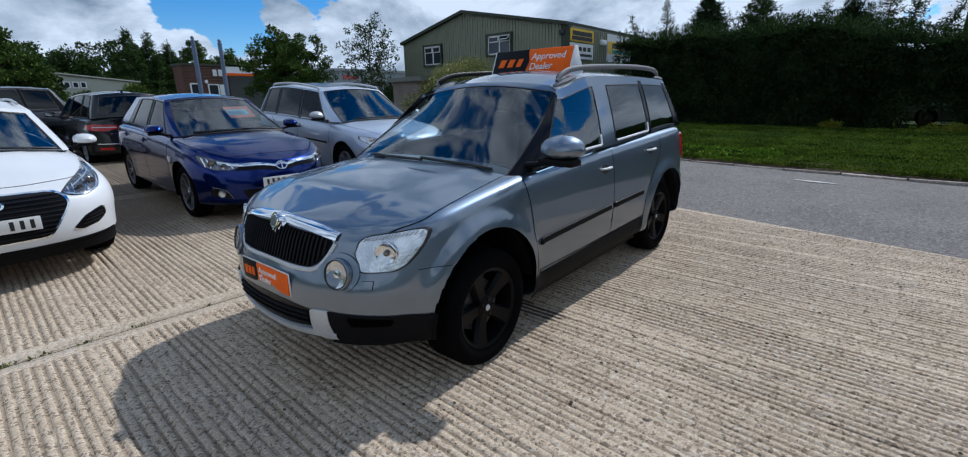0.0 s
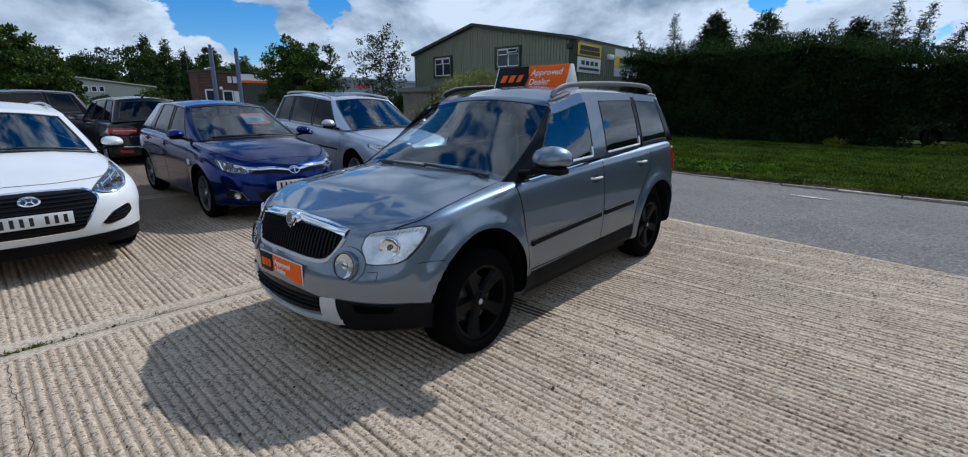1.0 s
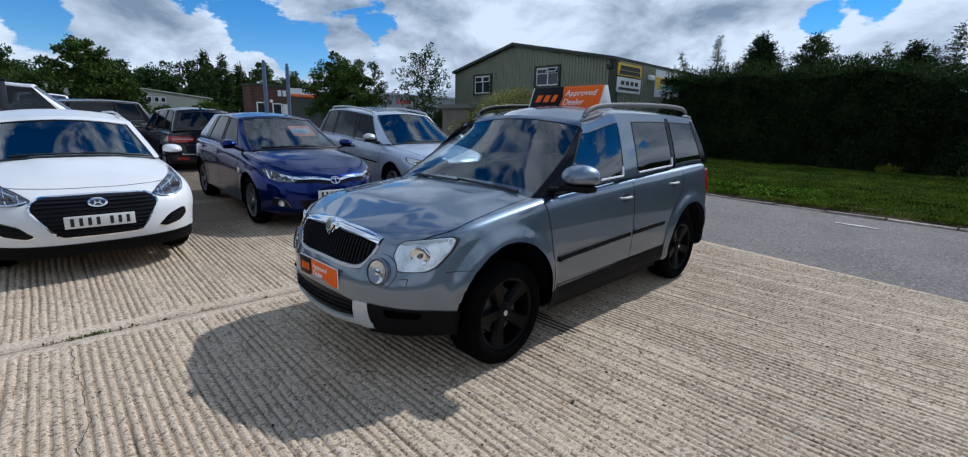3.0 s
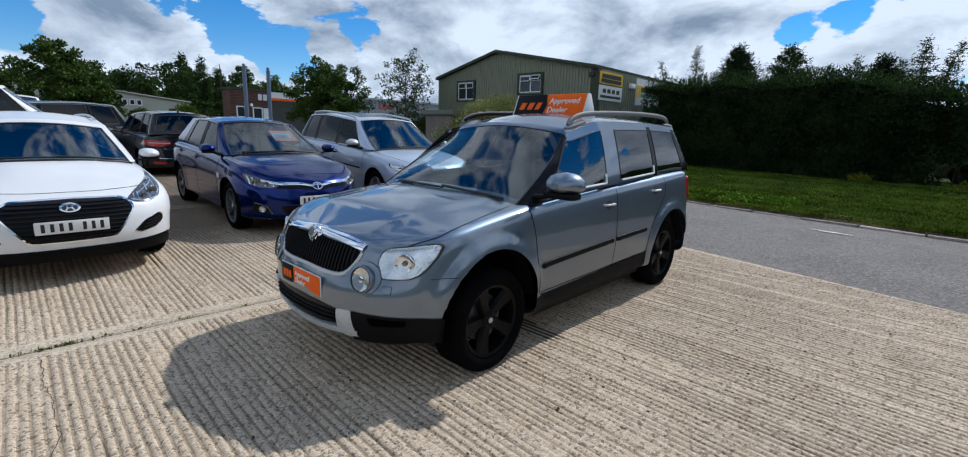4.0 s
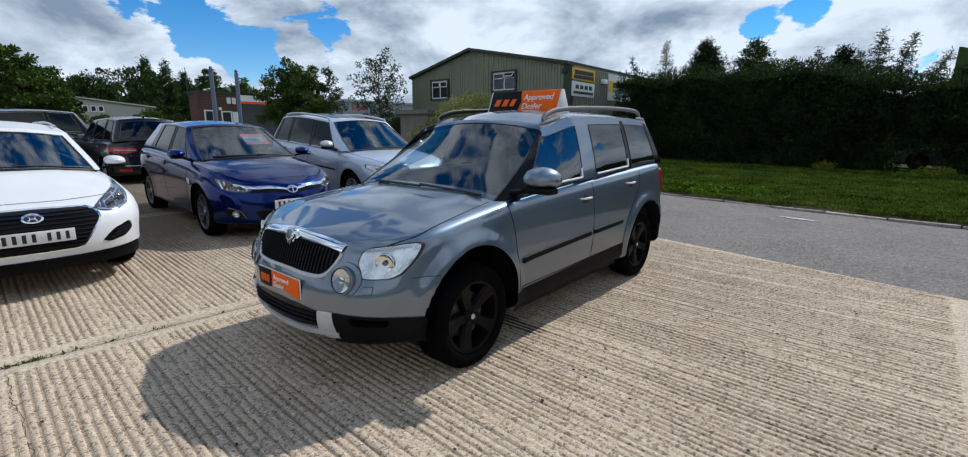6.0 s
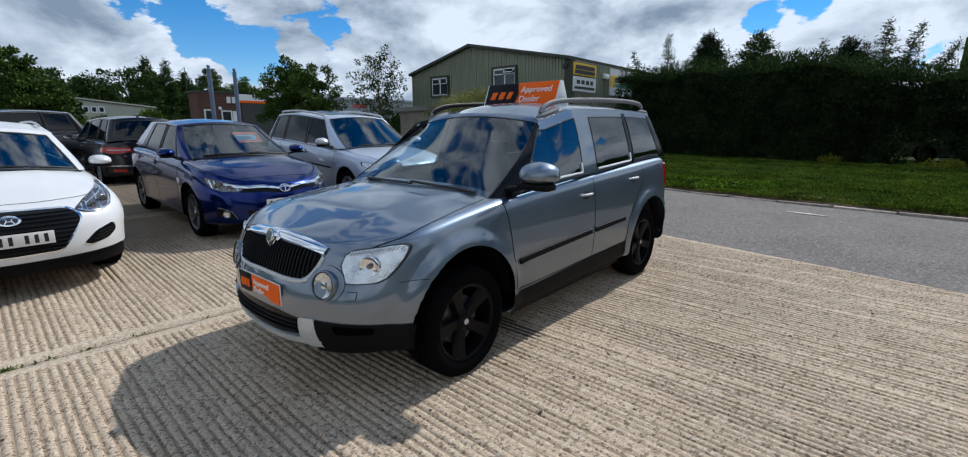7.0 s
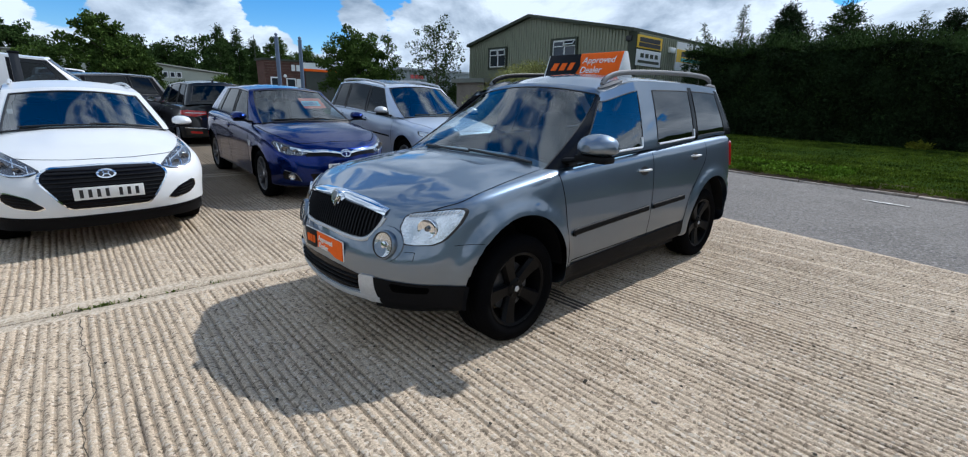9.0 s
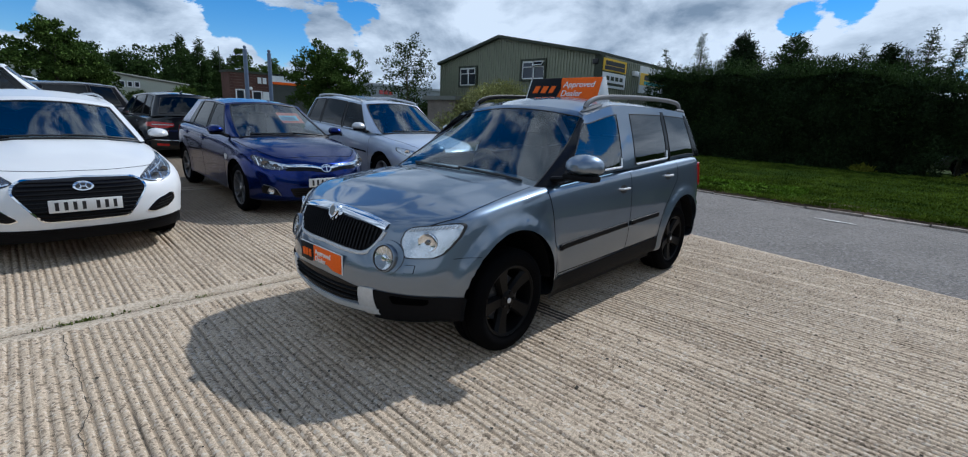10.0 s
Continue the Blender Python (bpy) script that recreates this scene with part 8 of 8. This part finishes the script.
def add_window(b, axis, plane, a0, a1, z0, z1, name="window"):
    """A framed window; axis 'y' faces +y at y=plane, axis 'x' faces +x at x=plane."""
    def bx(bm, u0, u1, d0, d1, e0, e1):
        if axis == "y":
            box(bm, u0, u1, plane + d0, plane + d1, e0, e1)
        else:
            box(bm, plane + d0, plane + d1, u0, u1, e0, e1)
    bm = bmesh.new()
    bx(bm, a0, a1, -0.04, 0.02, z0, z1)
    w = part(name, bm, M["window_dark"], b, smooth=False)
    t = 0.09
    for u0, u1, e0, e1 in ((a0 - t, a1 + t, z0 - t, z0), (a0 - t, a1 + t, z1, z1 + t), (a0 - t, a0, z0, z1), (a1, a1 + t, z0, z1)):
        bm = bmesh.new()
        bx(bm, u0, u1, -0.03, 0.06, e0, e1)
        part("frame", bm, M["white_frame"], w, smooth=False)
    return w


def make_brick_unit():
    b = tagged(new("brick_building"), "low brown brick unit with white windows and a roller shutter", "building")
    part("wall", boxed(-20.6, -12.6, -41.8, -40, -0.05, 4.25), M["brick"], b, smooth=False)
    part("roof", boxed(-20.7, -12.5, -41.9, -39.9, 4.25, 4.42), M["cladding_trim"], b, smooth=False)
    # courses of brick picked out by fine joints
    bm = bmesh.new()
    for k in range(18):
        box(bm, -15.7, -12.6, -40.0, -39.993, 0.3 + k * 0.225, 0.312 + k * 0.225)
    part("brick_courses", bm, M["mortar"], b, smooth=False)
    add_window(b, "y", -40.0, -13.65, -13.1, 2.1, 2.85)
    add_window(b, "y", -40.0, -15.05, -14.4, 2.0, 2.8)
    part("door", boxed(-15.75, -15.2, -40.02, -39.94, 0.1, 2.85), M["white_frame"], b, smooth=False)
    sh = part("shutter", boxed(-19.8, -16.0, -40.02, -39.95, 0.1, 3.5), M["shutter"], b, smooth=False)
    for k in range(22):
        part("shutter_slat", boxed(-19.8, -16.0, -39.95, -39.93, 0.12 + k * 0.153, 0.25 + k * 0.153), M["shutter"], sh, smooth=False)
    part("fascia_board", boxed(-20.4, -15.75, -40.02, -39.9, 3.75, 4.4), M["sign_white"], b, smooth=False)
    part("fascia_stripe", boxed(-20.4, -15.75, -40.02, -39.89, 3.55, 3.75), M["orange"], b, smooth=False)
    for k in range(2):
        part("number_bar", boxed(-15.55 + k * 0.42, -15.25 + k * 0.42, -40.0, -39.95, 3.5, 4.0), M["white_letter"], b, smooth=False)
    bm = bmesh.new()
    lathe(bm, [(0, 0.10), (0.10, 0.08), (0.14, 0.0)], Matrix.Translation((-14.25, -40.0, 3.05)), 14)
    part("wall_lamp", bm, M["white_frame"], b)
    bm = bmesh.new()
    tube(bm, [(-12.3, -41, 4.4), (-12.3, -41, 6.2)], 0.03, 6)
    tube(bm, [(-12.3, -41, 5.5), (-11.5, -41, 5.5)], 0.02, 6)
    part("aerial", bm, M["cladding_trim"], b)


make_brick_unit()


def make_shed():
    b = tagged(new("shed_building"), "long cream clad shed with small square windows", "building")
    bm = bmesh.new()
    pts = [(-15.0, -0.05), (6.0, -0.05), (6.0, 4.95), (-3.0, 4.95), (-15.0, 3.62)]
    f0 = [bm.verts.new((x, -60, z)) for x, z in pts]
    f1 = [bm.verts.new((x, -74, z)) for x, z in pts]
    bm.faces.new(f0)
    bm.faces.new(f1[::-1])
    for i in range(5):
        j = (i + 1) % 5
        bm.faces.new((f0[i], f1[i], f1[j], f0[j]))
    bmesh.ops.recalc_face_normals(bm, faces=bm.faces)
    part("wall", bm, M["cream_sheet"], b, smooth=False)
    bm = bmesh.new()
    tube(bm, [(6.2, -59.9, 5.0), (-3.0, -59.9, 5.0), (-15.2, -59.9, 3.67)], 0.13, 6)
    part("roof_edge", bm, M["roof_sheet"], b, smooth=False)
    for x in (-10.33, -9.72, -9.06):
        add_window(b, "y", -60.0, x - 0.17, x + 0.17, 3.15, 3.6)
    part("door", boxed(-14.6, -13.0, -60.02, -59.93, 0, 2.9), M["brick"], b, smooth=False)


make_shed()


def make_warehouse():
    b = tagged(new("warehouse_building"), "pale grey clad warehouse with a red sign", "building")
    part("wall", boxed(-50, -29, -70, -52, -0.05, 5.0), M["grey_sheet"], b, smooth=False)
    part("roof", boxed(-50.3, -28.7, -70.3, -51.7, 5.0, 5.3), M["grey_sheet"], b, smooth=False)
    for k in range(3):
        part("sign_bar", boxed(-37.2 + k * 0.75, -36.6 + k * 0.75, -52.0, -51.9, 4.0, 4.5), M["lamp_red"], b, smooth=False)
    bm = bmesh.new()
    for k in range(40):
        box(bm, -49.8 + k * 0.52, -49.65 + k * 0.52, -52.0, -51.95, 0, 4.95)
    part("cladding_ribs", bm, M["grey_sheet"], b, smooth=False)


make_warehouse()


def make_store():
    b = tagged(new("store_building"), "small rendered store with a dark flat roof", "building")
    part("wall", boxed(-17.2, -14.3, -17.1, -15.0, -0.05, 2.25), M["store_wall"], b, smooth=False)
    part("roof", boxed(-17.4, -14.1, -17.3, -14.8, 2.25, 2.45), M["roof_sheet"], b, smooth=False)


make_store()


def make_posts():
    for x, y, h in ((-6.42, -20.06, 3.88), (-7.63, -20.46, 3.88)):
        p = tagged(new("gate_post"), "tall blue-grey round metal post with a ball top", "post", group="gate posts")
        bm = bmesh.new()
        tube(bm, [(0, 0, 0), (0, 0, h - 0.22)], 0.085, 14)
        part("shaft", bm, M["post_blue"], p)
        bm = bmesh.new()
        lathe(bm, [(0.0, h - 0.02), (0.05, h - 0.03), (0.075, h - 0.08), (0.05, h - 0.14), (0.04, h - 0.16), (0.095, h - 0.18), (0.095, h - 0.23)], Matrix.Rotation(radians(90), 4, "X") @ Matrix.Diagonal((1, 1, -1, 1)), 16)
        part("finial", bm, M["post_blue"], p)
        p.location = (x, y, fall(y))


make_posts()
for k in range(17):
    make_tree("dark green woodland tree behind the yard", -33 + k * 3.6, -88 - (k * 7 % 5) * 3, 7.9 + (k * 5 % 4) * 0.9, 4.2, M["leaf_wood"], 13000, 0.30, 40 + k, trunk_h=0.08)



def make_backdrop():
    """A plain ragged belt, unseen, added behind the walk to shape reflections."""
    rows = []
    for k in range(181):
        u = k / 180
        a = radians(-74) + radians(244) * u
        r = 25.0
        x, y = r * math.cos(a) * 1.3, r * math.sin(a)
        h = 3.4 + 2.2 * smoothstep(0.45, 0.75, u) + 1.2 * noise.noise(Vector((k * 0.23, 0, 2))) + 0.7 * noise.noise(Vector((k * 0.9, 4, 2)))
        rows.append([Vector((x, y, -0.1)), Vector((x, y, h * 0.6)), Vector((x * 1.02, y * 1.02, h)), Vector((x * 1.06, y * 1.06, -0.1))])
    bm = bmesh.new()
    grid_faces(bm, rows)
    tagged(part("backdrop", bm, M["leaf_dark"]), "unseen dark green belt added to shape reflections on the cars", "backdrop", kind="structure")


make_backdrop()
make_slabs()
